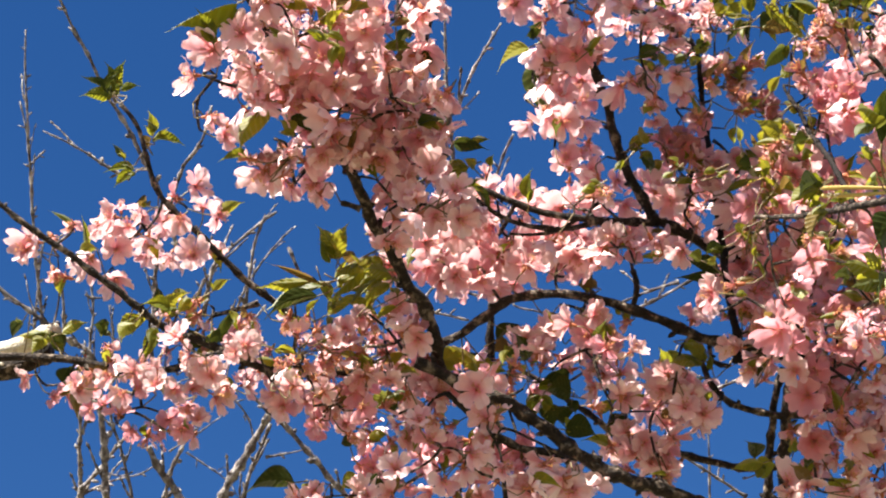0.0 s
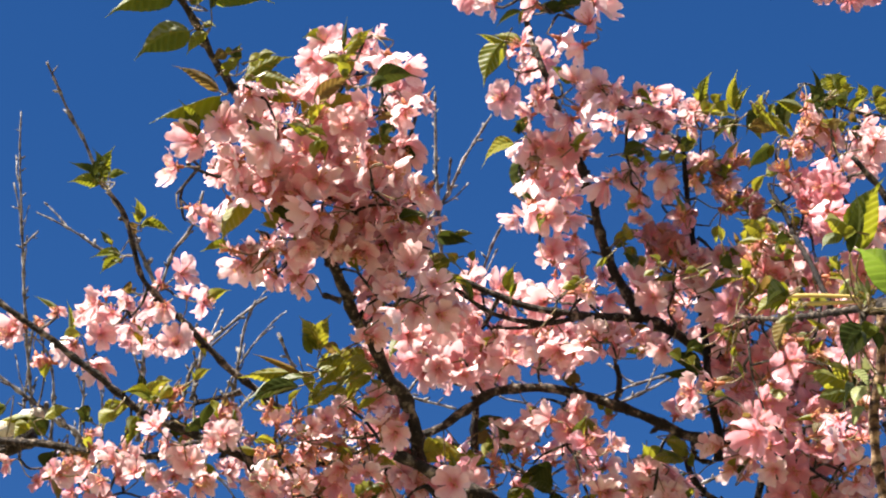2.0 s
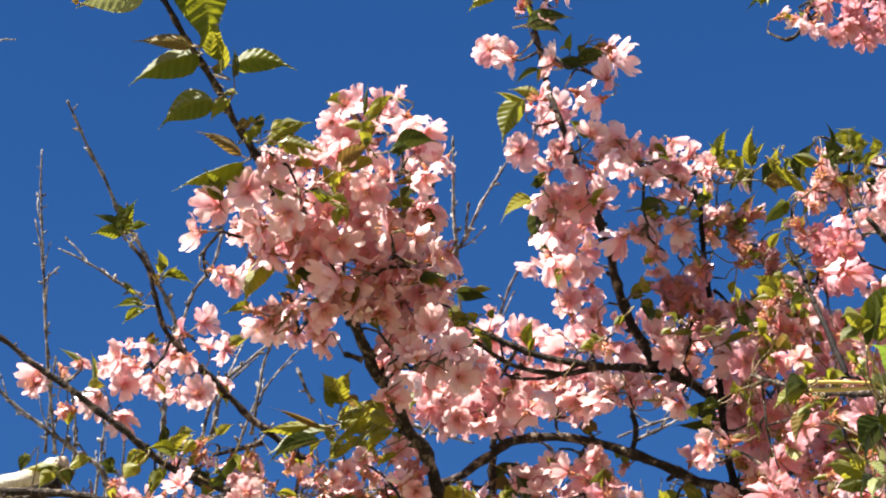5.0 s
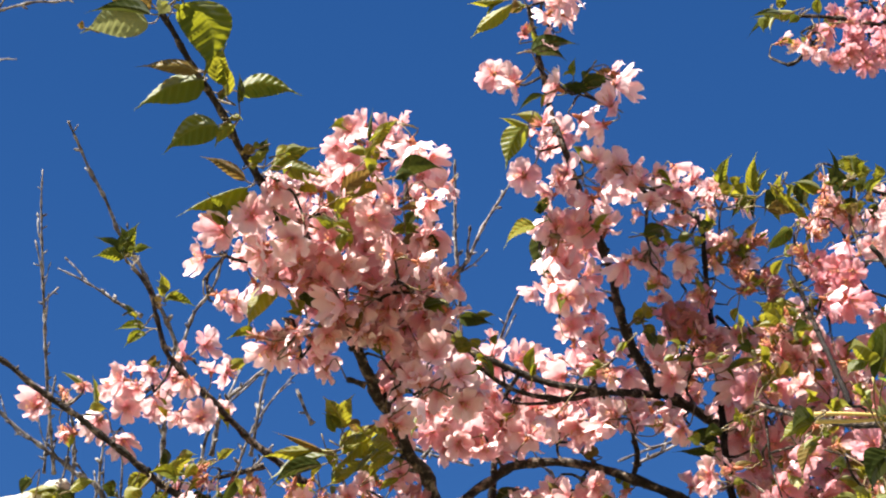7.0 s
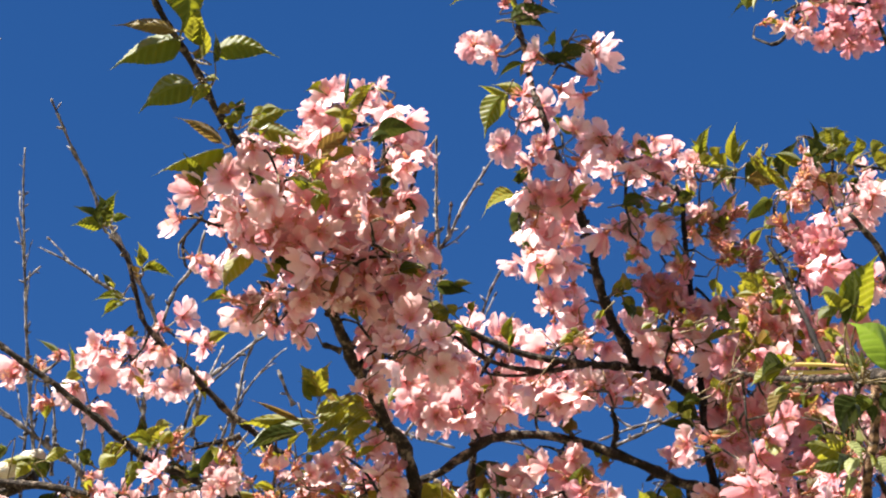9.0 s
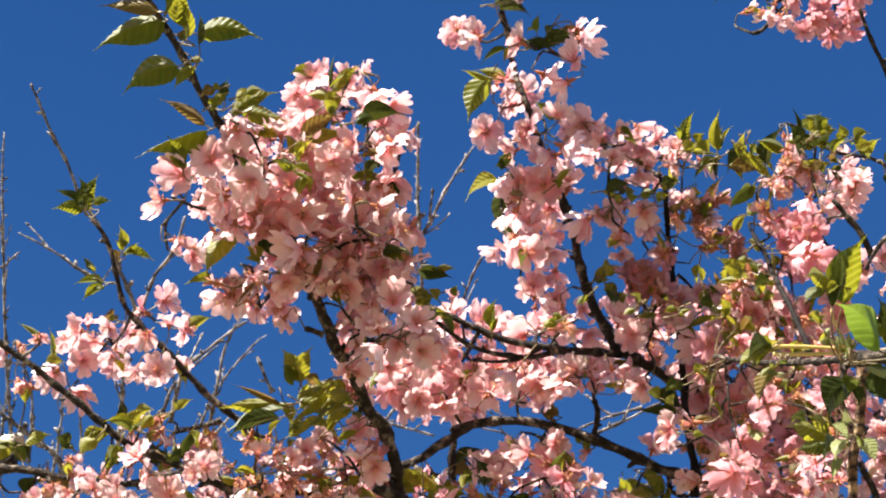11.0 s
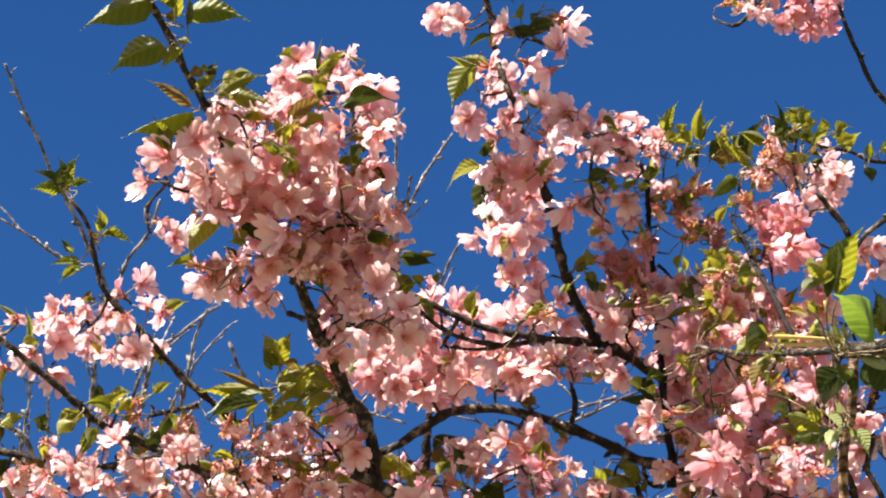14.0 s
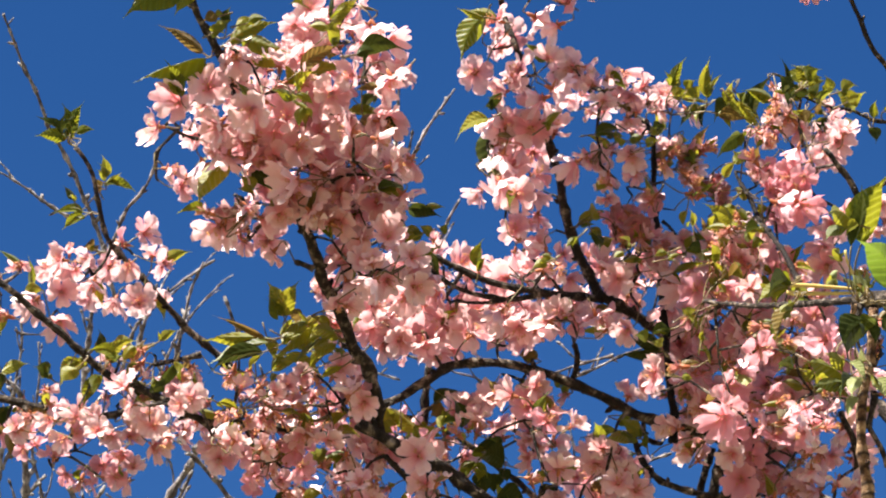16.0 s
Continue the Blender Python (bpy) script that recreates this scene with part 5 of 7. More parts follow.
blossoms("nodding", (0.047, 1.561, 2.815), (0.057, 1.641, 2.839), (0.117, 1.644, 2.812), (0.094, 1.623, 2.809))
blossoms("hanging", (0.049, 1.561, 2.751), (0.106, 1.598, 2.768), (0.099, 1.573, 2.758))
blossoms("open", (0.124, 1.580, 2.780))
FILL = 0.3
blossoms("open", (0.141, 1.604, 2.732), (0.159, 1.595, 2.744), (0.182, 1.587, 2.720))
blossoms("hanging", (0.148, 1.569, 2.693))
blossoms("nodding", (0.179, 1.583, 2.697))
FILL = 0
blossoms("spent", (0.502, 1.629, 2.918), (0.503, 1.602, 2.892), (0.519, 1.630, 2.905), (0.486, 1.601, 2.886), (0.506, 1.648, 2.912), (0.525, 1.627, 2.896))
FILL = 0
blossoms("spent", (0.046, 1.762, 2.721), (0.055, 1.771, 2.712), (0.065, 1.773, 2.735), (0.070, 1.728, 2.693), (0.081, 1.781, 2.709), (0.089, 1.772, 2.697), (0.098, 1.740, 2.688), (0.108, 1.776, 2.691), (0.119, 1.788, 2.720), (0.132, 1.799, 2.704), (0.032, 1.816, 2.730), (0.020, 1.764, 2.703), (0.050, 1.790, 2.697), (0.070, 1.826, 2.718), (0.082, 1.772, 2.679), (0.093, 1.771, 2.667), (-0.034, 1.739, 2.728), (-0.025, 1.734, 2.727), (0.007, 1.762, 2.722), (0.016, 1.763, 2.731), (0.131, 1.739, 2.711), (0.069, 1.767, 2.655), (0.107, 1.800, 2.673), (0.124, 1.771, 2.645))
blossoms("spent", (0.092, 1.780, 2.656))
FILL = 0.2
blossoms("open", (0.036, 1.478, 2.829), (0.043, 1.502, 2.831), (0.049, 1.529, 2.834), (0.088, 1.545, 2.798))
blossoms("west", (0.031, 1.536, 2.855), (0.019, 1.540, 2.833), (-0.005, 1.518, 2.816))
blossoms("east", (0.143, 1.493, 2.769), (0.157, 1.520, 2.765), (0.151, 1.564, 2.779))
blossoms("upward", (0.126, 1.505, 2.785))
FILL = 0.1
blossoms("rosy", (0.297, 1.770, 2.705), (0.304, 1.734, 2.670), (0.327, 1.906, 2.750))
blossoms("upward", (0.310, 1.789, 2.719), (0.340, 1.885, 2.737), (0.313, 1.741, 2.630), (0.255, 1.790, 2.702), (0.216, 1.803, 2.676))
blossoms("west", (0.311, 1.835, 2.716), (0.308, 1.786, 2.704), (0.207, 1.784, 2.666), (0.277, 1.729, 2.691))
blossoms("spent", (0.231, 1.736, 2.657), (0.291, 1.749, 2.625), (0.299, 1.900, 2.751))
FILL = 0
blossoms("open", (0.192, 1.822, 2.689), (0.166, 1.773, 2.655), (0.203, 1.775, 2.660))
blossoms("spent", (0.087, 1.783, 2.653))
blossoms("spent", (0.061, 1.765, 2.678), (0.087, 1.734, 2.667), (0.110, 1.747, 2.660), (0.081, 1.751, 2.677), (0.102, 1.750, 2.681), (0.154, 1.757, 2.694), (0.076, 1.779, 2.656))
blossoms("rosy", (0.138, 1.805, 2.711), (0.131, 1.764, 2.697), (0.044, 1.739, 2.645), (0.104, 1.749, 2.632))
FILL = 0
blossoms("west", (0.047, 1.542, 2.856), (0.036, 1.554, 2.854), (0.049, 1.481, 2.784), (0.027, 1.524, 2.799))
blossoms("upward", (0.017, 1.509, 2.823))
FILL = 0
blossoms("spent", (0.439, 1.684, 2.773), (0.431, 1.628, 2.729), (0.444, 1.623, 2.794), (0.452, 1.628, 2.803), (0.392, 1.658, 2.790), (0.410, 1.651, 2.721), (0.399, 1.762, 2.806), (0.496, 1.668, 2.799), (0.490, 1.598, 2.739), (0.532, 1.634, 2.798), (0.301, 1.617, 2.744), (0.294, 1.649, 2.762))
FILL = 0.2
blossoms("upward", (0.354, 1.689, 2.794), (0.369, 1.679, 2.784), (0.402, 1.718, 2.804), (0.409, 1.692, 2.787), (0.468, 1.716, 2.805))
blossoms("west", (0.388, 1.707, 2.802), (0.362, 1.671, 2.771), (0.382, 1.702, 2.788), (0.424, 1.689, 2.777), (0.452, 1.666, 2.792), (0.461, 1.641, 2.773), (0.449, 1.679, 2.787), (0.468, 1.639, 2.785))
blossoms("spent", (0.418, 1.721, 2.800))
FILL = 0
blossoms("upward", (0.280, 1.741, 2.773), (0.337, 1.742, 2.781), (0.373, 1.757, 2.778))
blossoms("west", (0.291, 1.740, 2.767), (0.309, 1.714, 2.755), (0.314, 1.681, 2.743), (0.351, 1.719, 2.765), (0.369, 1.685, 2.730), (0.359, 1.718, 2.751), (0.263, 1.678, 2.739))
blossoms("hanging", (0.302, 1.733, 2.757))
FILL = 0
blossoms("open", (0.102, 1.556, 2.844), (0.089, 1.507, 2.858), (0.128, 1.536, 2.824), (0.080, 1.538, 2.820), (0.107, 1.563, 2.827))
blossoms("upward", (0.110, 1.498, 2.815), (0.124, 1.538, 2.853), (0.106, 1.493, 2.857))
blossoms("spent", (0.088, 1.486, 2.814))
blossoms("west", (0.071, 1.504, 2.844))
blossoms("east", (0.143, 1.542, 2.862), (0.150, 1.530, 2.814))
FILL = 0
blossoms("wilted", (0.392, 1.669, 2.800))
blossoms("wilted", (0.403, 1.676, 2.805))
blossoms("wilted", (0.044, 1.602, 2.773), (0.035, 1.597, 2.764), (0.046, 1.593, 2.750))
FILL = 0
blossoms("upward", (0.278, 1.900, 2.773), (0.320, 1.708, 2.651), (0.250, 1.818, 2.734))
blossoms("open", (0.295, 1.774, 2.714), (0.309, 1.865, 2.748), (0.263, 1.840, 2.741))
blossoms("west", (0.201, 1.719, 2.599), (0.193, 1.697, 2.614), (0.339, 1.881, 2.675), (0.331, 1.903, 2.672), (0.364, 1.898, 2.667), (0.364, 1.797, 2.682), (0.378, 1.816, 2.683), (0.384, 1.666, 2.677), (0.362, 1.819, 2.680))
blossoms("upward", (0.384, 1.813, 2.670), (0.393, 1.815, 2.652), (0.376, 1.806, 2.654), (0.373, 1.907, 2.651), (0.352, 1.884, 2.667), (0.379, 1.701, 2.685), (0.395, 1.816, 2.746))
blossoms("spent", (0.207, 1.701, 2.592))
blossoms("open", (0.244, 1.741, 2.569), (0.260, 1.742, 2.556), (0.229, 1.710, 2.533), (0.267, 1.756, 2.553), (0.208, 1.709, 2.548), (0.183, 1.695, 2.556), (0.156, 1.728, 2.587), (0.141, 1.772, 2.615), (0.127, 1.727, 2.562), (0.162, 1.722, 2.548), (0.197, 1.702, 2.559), (0.146, 1.705, 2.592))
blossoms("spent", (0.160, 1.719, 2.599))
blossoms("spent", (0.072, 1.779, 2.715), (0.110, 1.775, 2.717), (0.146, 1.772, 2.697), (0.143, 1.729, 2.683))
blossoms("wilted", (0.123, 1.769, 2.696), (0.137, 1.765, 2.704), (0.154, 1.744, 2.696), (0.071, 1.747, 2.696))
FILL = 0
blossoms("rosy", (0.552, 1.788, 2.770), (0.486, 1.541, 2.633), (0.434, 1.646, 2.614), (0.500, 1.792, 2.751), (0.453, 1.835, 2.727), (0.492, 1.793, 2.800), (0.465, 1.794, 2.743), (0.536, 1.692, 2.686), (0.470, 1.722, 2.636), (0.476, 1.678, 2.629), (0.455, 1.814, 2.777))
blossoms("spent", (0.476, 1.786, 2.794))
blossoms("nodding", (0.492, 1.642, 2.717), (0.432, 1.770, 2.727), (0.452, 1.717, 2.634), (0.509, 1.677, 2.724), (0.494, 1.721, 2.731), (0.522, 1.686, 2.654), (0.436, 1.721, 2.685), (0.472, 1.737, 2.713), (0.466, 1.785, 2.766), (0.472, 1.757, 2.674), (0.509, 1.720, 2.653))
blossoms("spent", (0.521, 1.702, 2.627))
blossoms("spent", (0.533, 1.801, 2.778), (0.486, 1.786, 2.771), (0.503, 1.699, 2.672), (0.453, 1.776, 2.780), (0.454, 1.745, 2.695), (0.525, 1.704, 2.689), (0.498, 1.610, 2.597), (0.488, 1.772, 2.712), (0.498, 1.734, 2.761), (0.482, 1.682, 2.658), (0.509, 1.718, 2.629), (0.515, 1.834, 2.704))
blossoms("west", (0.513, 1.730, 2.712), (0.511, 1.654, 2.753), (0.529, 1.632, 2.783), (0.521, 1.633, 2.737), (0.439, 1.660, 2.733), (0.449, 1.759, 2.843), (0.475, 1.682, 2.795), (0.495, 1.670, 2.785), (0.527, 1.633, 2.765), (0.458, 1.628, 2.736), (0.438, 1.639, 2.762))
blossoms("spent", (0.437, 1.765, 2.655))
blossoms("rosy", (0.417, 1.639, 2.740), (0.505, 1.650, 2.777), (0.439, 1.639, 2.743), (0.489, 1.655, 2.752), (0.162, 1.769, 2.688), (0.129, 1.874, 2.729), (0.182, 1.789, 2.674), (0.133, 1.844, 2.731), (0.190, 1.835, 2.727), (0.206, 1.786, 2.677), (0.147, 1.843, 2.725), (0.114, 1.853, 2.710), (0.148, 1.852, 2.711), (0.171, 1.840, 2.705))
blossoms("spent", (0.112, 1.841, 2.728))
FILL = 0
blossoms("upward", (0.055, 1.728, 2.689), (0.082, 1.723, 2.683), (0.096, 1.725, 2.677), (0.013, 1.687, 2.656), (0.133, 1.648, 2.638), (-0.038, 1.673, 2.655))
blossoms("spent", (0.110, 1.651, 2.649))
blossoms("open", (-0.021, 1.723, 2.660), (-0.015, 1.722, 2.650), (0.005, 1.681, 2.645), (0.146, 1.655, 2.636), (0.050, 1.730, 2.643), (0.074, 1.746, 2.646), (-0.095, 1.728, 2.656), (-0.075, 1.721, 2.655))
blossoms("west", (0.105, 1.750, 2.663), (0.127, 1.739, 2.650), (-0.032, 1.709, 2.661), (-0.058, 1.732, 2.649), (-0.120, 1.726, 2.646), (-0.084, 1.725, 2.638))
blossoms("spent", (-0.003, 1.707, 2.631))


leaf((0.427, 1.293, 2.512), (0.417, 1.284, 2.518), 0.005, "pale")
leaf((0.431, 1.300, 2.516), (0.425, 1.292, 2.525), 0.004, "pale")
leaf((0.424, 1.273, 2.499), (0.423, 1.267, 2.511), 0.004, "pale")
leaf((0.428, 1.283, 2.505), (0.431, 1.275, 2.512), 0.004, "bronze")
leaf((0.430, 1.305, 2.519), (0.420, 1.303, 2.524), 0.004, "pale")
leaf((0.431, 1.290, 2.509), (0.420, 1.284, 2.511), 0.004, "bronze")
leaf((0.428, 1.294, 2.514), (0.414, 1.294, 2.522), 0.003, "pale")
leaf((0.424, 1.272, 2.500), (0.415, 1.267, 2.515), 0.003, "pale")
leaf((-0.019, 1.431, 2.896), (-0.072, 1.451, 2.883), 0.027, "green")
leaf((-0.008, 1.438, 2.858), (-0.050, 1.453, 2.844), 0.026, "green")
leaf((0.008, 1.450, 2.900), (0.054, 1.460, 2.903), 0.021, "green")
leaf((0.032, 1.499, 2.861), (0.070, 1.484, 2.871), 0.016, "green")
leaf((0.012, 1.505, 2.855), (-0.025, 1.491, 2.868), 0.011, "bronze")
leaf((0.014, 1.489, 2.837), (-0.041, 1.489, 2.810), 0.019, "green")
leaf((-0.005, 1.502, 2.812), (-0.016, 1.488, 2.833), 0.011, "green")
leaf((0.041, 1.488, 2.854), (0.075, 1.501, 2.850), 0.019, "green")
leaf((0.053, 1.506, 2.852), (0.074, 1.510, 2.844), 0.015, "lime")
leaf((0.000, 1.449, 2.873), (0.012, 1.448, 2.870), 0.007, "lime")
leaf((0.004, 1.455, 2.872), (-0.011, 1.468, 2.860), 0.011, "lime")
leaf((0.019, 1.463, 2.842), (0.032, 1.457, 2.848), 0.011, "lime")
leaf((0.019, 1.505, 2.836), (0.004, 1.505, 2.834), 0.009, "deep")
leaf((-0.002, 1.442, 2.889), (-0.008, 1.415, 2.916), 0.011, "lime")
leaf((0.008, 1.431, 2.874), (0.008, 1.411, 2.891), 0.006, "deep")
leaf((-0.004, 1.429, 2.878), (-0.010, 1.427, 2.881), 0.009, "bronze")
leaf((0.111, 1.490, 2.877), (0.133, 1.471, 2.889), 0.012, "lime")
leaf((0.109, 1.478, 2.871), (0.111, 1.462, 2.893), 0.004, "deep")
leaf((0.091, 1.529, 2.852), (0.131, 1.524, 2.867), 0.016, "lime")
leaf((0.086, 1.488, 2.828), (0.116, 1.473, 2.845), 0.014, "bronze")
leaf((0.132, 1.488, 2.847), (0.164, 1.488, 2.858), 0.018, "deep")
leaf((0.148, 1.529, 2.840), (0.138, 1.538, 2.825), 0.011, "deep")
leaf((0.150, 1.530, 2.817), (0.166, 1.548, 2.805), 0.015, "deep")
leaf((0.038, 1.574, 2.805), (0.012, 1.593, 2.768), 0.019, "lime")
leaf((0.082, 1.531, 2.836), (0.095, 1.548, 2.816), 0.013, "lime")
leaf((0.124, 1.533, 2.822), (0.159, 1.535, 2.823), 0.012, "green")
leaf((0.053, 1.574, 2.775), (0.044, 1.566, 2.786), 0.013, "lime")
leaf((0.053, 1.570, 2.789), (0.080, 1.584, 2.777), 0.012, "deep")
leaf((0.150, 1.560, 2.770), (0.176, 1.552, 2.770), 0.011, "deep")
leaf((0.106, 1.471, 2.857), (0.088, 1.471, 2.857), 0.009, "lime")
leaf((0.153, 1.514, 2.879), (0.147, 1.518, 2.872), 0.011, "deep")
leaf((0.248, 1.594, 2.871), (0.218, 1.608, 2.862), 0.018, "lime")
leaf((0.243, 1.552, 2.944), (0.223, 1.571, 2.911), 0.022, "green")
leaf((0.241, 1.547, 2.939), (0.218, 1.547, 2.943), 0.007, "lime")
leaf((0.290, 1.561, 2.987), (0.319, 1.553, 2.988), 0.015, "deep")
leaf((0.294, 1.532, 2.982), (0.287, 1.536, 2.973), 0.007, "deep")
leaf((0.259, 1.620, 2.903), (0.251, 1.612, 2.909), 0.019, "deep")
leaf((0.316, 1.654, 2.864), (0.326, 1.656, 2.862), 0.009, "deep")
leaf((0.275, 1.679, 2.858), (0.270, 1.689, 2.848), 0.012, "lime")
leaf((0.337, 1.689, 2.837), (0.362, 1.684, 2.850), 0.010, "lime")
leaf((0.345, 1.684, 2.830), (0.356, 1.696, 2.821), 0.008, "green")
leaf((0.247, 1.679, 2.782), (0.250, 1.668, 2.805), 0.011, "green")
leaf((0.186, 1.645, 2.815), (0.214, 1.644, 2.807), 0.014, "deep")
leaf((0.200, 1.643, 2.817), (0.216, 1.642, 2.813), 0.008, "green")
leaf((0.193, 1.695, 2.818), (0.175, 1.691, 2.822), 0.019, "lime")
leaf((0.203, 1.696, 2.808), (0.221, 1.707, 2.793), 0.012, "deep")
leaf((0.299, 1.616, 2.883), (0.315, 1.604, 2.891), 0.007, "lime")
leaf((0.256, 1.536, 2.961), (0.232, 1.543, 2.952), 0.007, "deep")
leaf((0.090, 1.747, 2.746), (0.135, 1.738, 2.768), 0.016, "lime")
leaf((0.090, 1.737, 2.746), (0.118, 1.749, 2.736), 0.014, "lime")
leaf((0.108, 1.740, 2.742), (0.127, 1.734, 2.749), 0.011, "lime")
leaf((0.094, 1.754, 2.740), (0.127, 1.764, 2.723), 0.011, "lime")
leaf((0.104, 1.727, 2.756), (0.090, 1.721, 2.763), 0.011, "bronze")
leaf((0.080, 1.724, 2.705), (0.107, 1.712, 2.714), 0.010, "lime")
leaf((0.112, 1.731, 2.715), (0.131, 1.723, 2.731), 0.009, "lime")
leaf((-0.093, 1.688, 2.912), (-0.097, 1.674, 2.932), 0.010, "deep")
leaf((-0.089, 1.685, 2.909), (-0.080, 1.672, 2.932), 0.012, "green")
leaf((-0.096, 1.701, 2.919), (-0.118, 1.692, 2.931), 0.009, "deep")
leaf((-0.093, 1.705, 2.918), (-0.121, 1.702, 2.916), 0.013, "green")
leaf((-0.085, 1.693, 2.915), (-0.069, 1.692, 2.918), 0.008, "green")
leaf((-0.058, 1.724, 2.886), (-0.032, 1.723, 2.879), 0.010, "green")
leaf((-0.060, 1.716, 2.886), (-0.063, 1.704, 2.902), 0.010, "lime")
leaf((-0.077, 1.747, 2.872), (-0.103, 1.744, 2.873), 0.010, "green")
leaf((-0.076, 1.730, 2.856), (-0.097, 1.741, 2.850), 0.010, "green")
leaf((-0.086, 1.734, 2.876), (-0.095, 1.728, 2.886), 0.007, "deep")
leaf((-0.065, 1.724, 2.880), (-0.070, 1.716, 2.886), 0.008, "bronze")
leaf((-0.067, 1.750, 2.836), (-0.077, 1.747, 2.837), 0.012, "bronze")
leaf((0.404, 1.590, 2.909), (0.414, 1.571, 2.927), 0.010, "green")
leaf((0.433, 1.594, 2.904), (0.434, 1.573, 2.930), 0.011, "lime")
leaf((0.431, 1.612, 2.913), (0.405, 1.604, 2.914), 0.012, "lime")
leaf((0.459, 1.616, 2.915), (0.461, 1.602, 2.932), 0.008, "lime")
leaf((0.446, 1.647, 2.934), (0.421, 1.659, 2.919), 0.011, "deep")
leaf((0.464, 1.622, 2.913), (0.447, 1.631, 2.908), 0.019, "deep")
leaf((0.480, 1.620, 2.908), (0.490, 1.601, 2.936), 0.016, "deep")
leaf((0.503, 1.593, 2.921), (0.497, 1.576, 2.940), 0.006, "deep")
leaf((0.518, 1.597, 2.924), (0.524, 1.589, 2.939), 0.021, "lime")
leaf((0.500, 1.587, 2.905), (0.491, 1.580, 2.920), 0.014, "deep")
leaf((0.544, 1.608, 2.926), (0.541, 1.600, 2.938), 0.010, "lime")
leaf((0.508, 1.603, 2.913), (0.526, 1.594, 2.916), 0.016, "deep")
leaf((0.532, 1.605, 2.910), (0.547, 1.599, 2.922), 0.009, "green")
leaf((0.456, 1.585, 2.894), (0.476, 1.603, 2.879), 0.009, "lime")
leaf((0.467, 1.618, 2.928), (0.493, 1.640, 2.912), 0.007, "lime")
leaf((0.458, 1.589, 2.863), (0.439, 1.605, 2.849), 0.017, "deep")
leaf((0.482, 1.660, 2.915), (0.500, 1.660, 2.921), 0.010, "lime")
leaf((0.527, 1.625, 2.918), (0.513, 1.636, 2.903), 0.009, "deep")
leaf((0.571, 1.628, 2.924), (0.555, 1.623, 2.940), 0.010, "lime")
leaf((0.568, 1.618, 2.918), (0.577, 1.608, 2.929), 0.010, "lime")
leaf((0.555, 1.615, 2.901), (0.567, 1.618, 2.895), 0.009, "green")
leaf((0.576, 1.608, 2.890), (0.580, 1.617, 2.880), 0.012, "deep")
leaf((0.583, 1.616, 2.906), (0.584, 1.603, 2.917), 0.007, "green")
leaf((0.538, 1.619, 2.912), (0.530, 1.616, 2.913), 0.011, "bronze")
leaf((0.599, 1.622, 2.920), (0.608, 1.619, 2.923), 0.009, "green")
leaf((0.547, 1.637, 2.920), (0.543, 1.645, 2.905), 0.010, "deep")
leaf((0.520, 1.581, 2.912), (0.529, 1.575, 2.915), 0.012, "lime")
leaf((0.521, 1.621, 2.928), (0.506, 1.620, 2.930), 0.009, "deep")
leaf((0.444, 1.627, 2.794), (0.427, 1.610, 2.807), 0.017, "lime")
leaf((0.454, 1.655, 2.824), (0.474, 1.655, 2.830), 0.011, "lime")
leaf((0.456, 1.691, 2.834), (0.446, 1.695, 2.823), 0.011, "deep")
leaf((0.474, 1.646, 2.841), (0.457, 1.642, 2.843), 0.013, "lime")
leaf((0.461, 1.636, 2.868), (0.481, 1.635, 2.873), 0.012, "lime")
leaf((0.415, 1.632, 2.814), (0.413, 1.639, 2.802), 0.007, "lime")
leaf((0.396, 1.681, 2.819), (0.382, 1.685, 2.814), 0.010, "lime")
leaf((0.435, 1.691, 2.815), (0.420, 1.691, 2.809), 0.014, "deep")
leaf((0.448, 1.646, 2.823), (0.462, 1.640, 2.825), 0.011, "lime")
leaf((0.410, 1.673, 2.780), (0.438, 1.665, 2.786), 0.007, "lime")
leaf((0.381, 1.664, 2.786), (0.363, 1.667, 2.782), 0.007, "lime")
leaf((0.441, 1.601, 2.826), (0.450, 1.590, 2.835), 0.009, "lime")
leaf((0.478, 1.632, 2.813), (0.473, 1.626, 2.821), 0.009, "lime")
leaf((-0.061, 1.411, 2.936), (-0.114, 1.406, 2.921), 0.030, "pale")
leaf((-0.033, 1.383, 2.933), (-0.020, 1.429, 2.899), 0.044, "green")
leaf((-0.004, 1.432, 2.892), (-0.002, 1.408, 2.915), 0.018, "lime")
leaf((-0.023, 1.416, 2.893), (-0.070, 1.418, 2.900), 0.013, "bronze")
leaf((-0.059, 1.412, 2.952), (-0.101, 1.401, 2.957), 0.035, "bronze")
leaf((-0.059, 1.401, 2.937), (-0.108, 1.395, 2.940), 0.013, "deep")
leaf((-0.043, 1.372, 2.922), (-0.052, 1.378, 2.916), 0.013, "pale")
leaf((-0.035, 1.386, 2.939), (-0.040, 1.378, 2.954), 0.017, "lime")
leaf((-0.070, 1.380, 2.967), (-0.095, 1.374, 2.973), 0.026, "green")
leaf((-0.059, 1.384, 2.954), (-0.031, 1.369, 2.963), 0.026, "green")
leaf((-0.108, 1.394, 2.918), (-0.114, 1.391, 2.918), 0.007, "bronze")
leaf((0.512, 1.675, 3.163), (0.480, 1.675, 3.151), 0.014, "lime")
leaf((0.498, 1.661, 3.149), (0.462, 1.657, 3.142), 0.007, "deep")
leaf((0.497, 1.687, 3.164), (0.468, 1.700, 3.156), 0.007, "deep")
leaf((0.486, 1.665, 3.149), (0.480, 1.672, 3.135), 0.012, "green")
leaf((0.498, 1.669, 3.162), (0.496, 1.660, 3.175), 0.010, "lime")
leaf((0.517, 1.675, 3.157), (0.507, 1.681, 3.152), 0.010, "green")
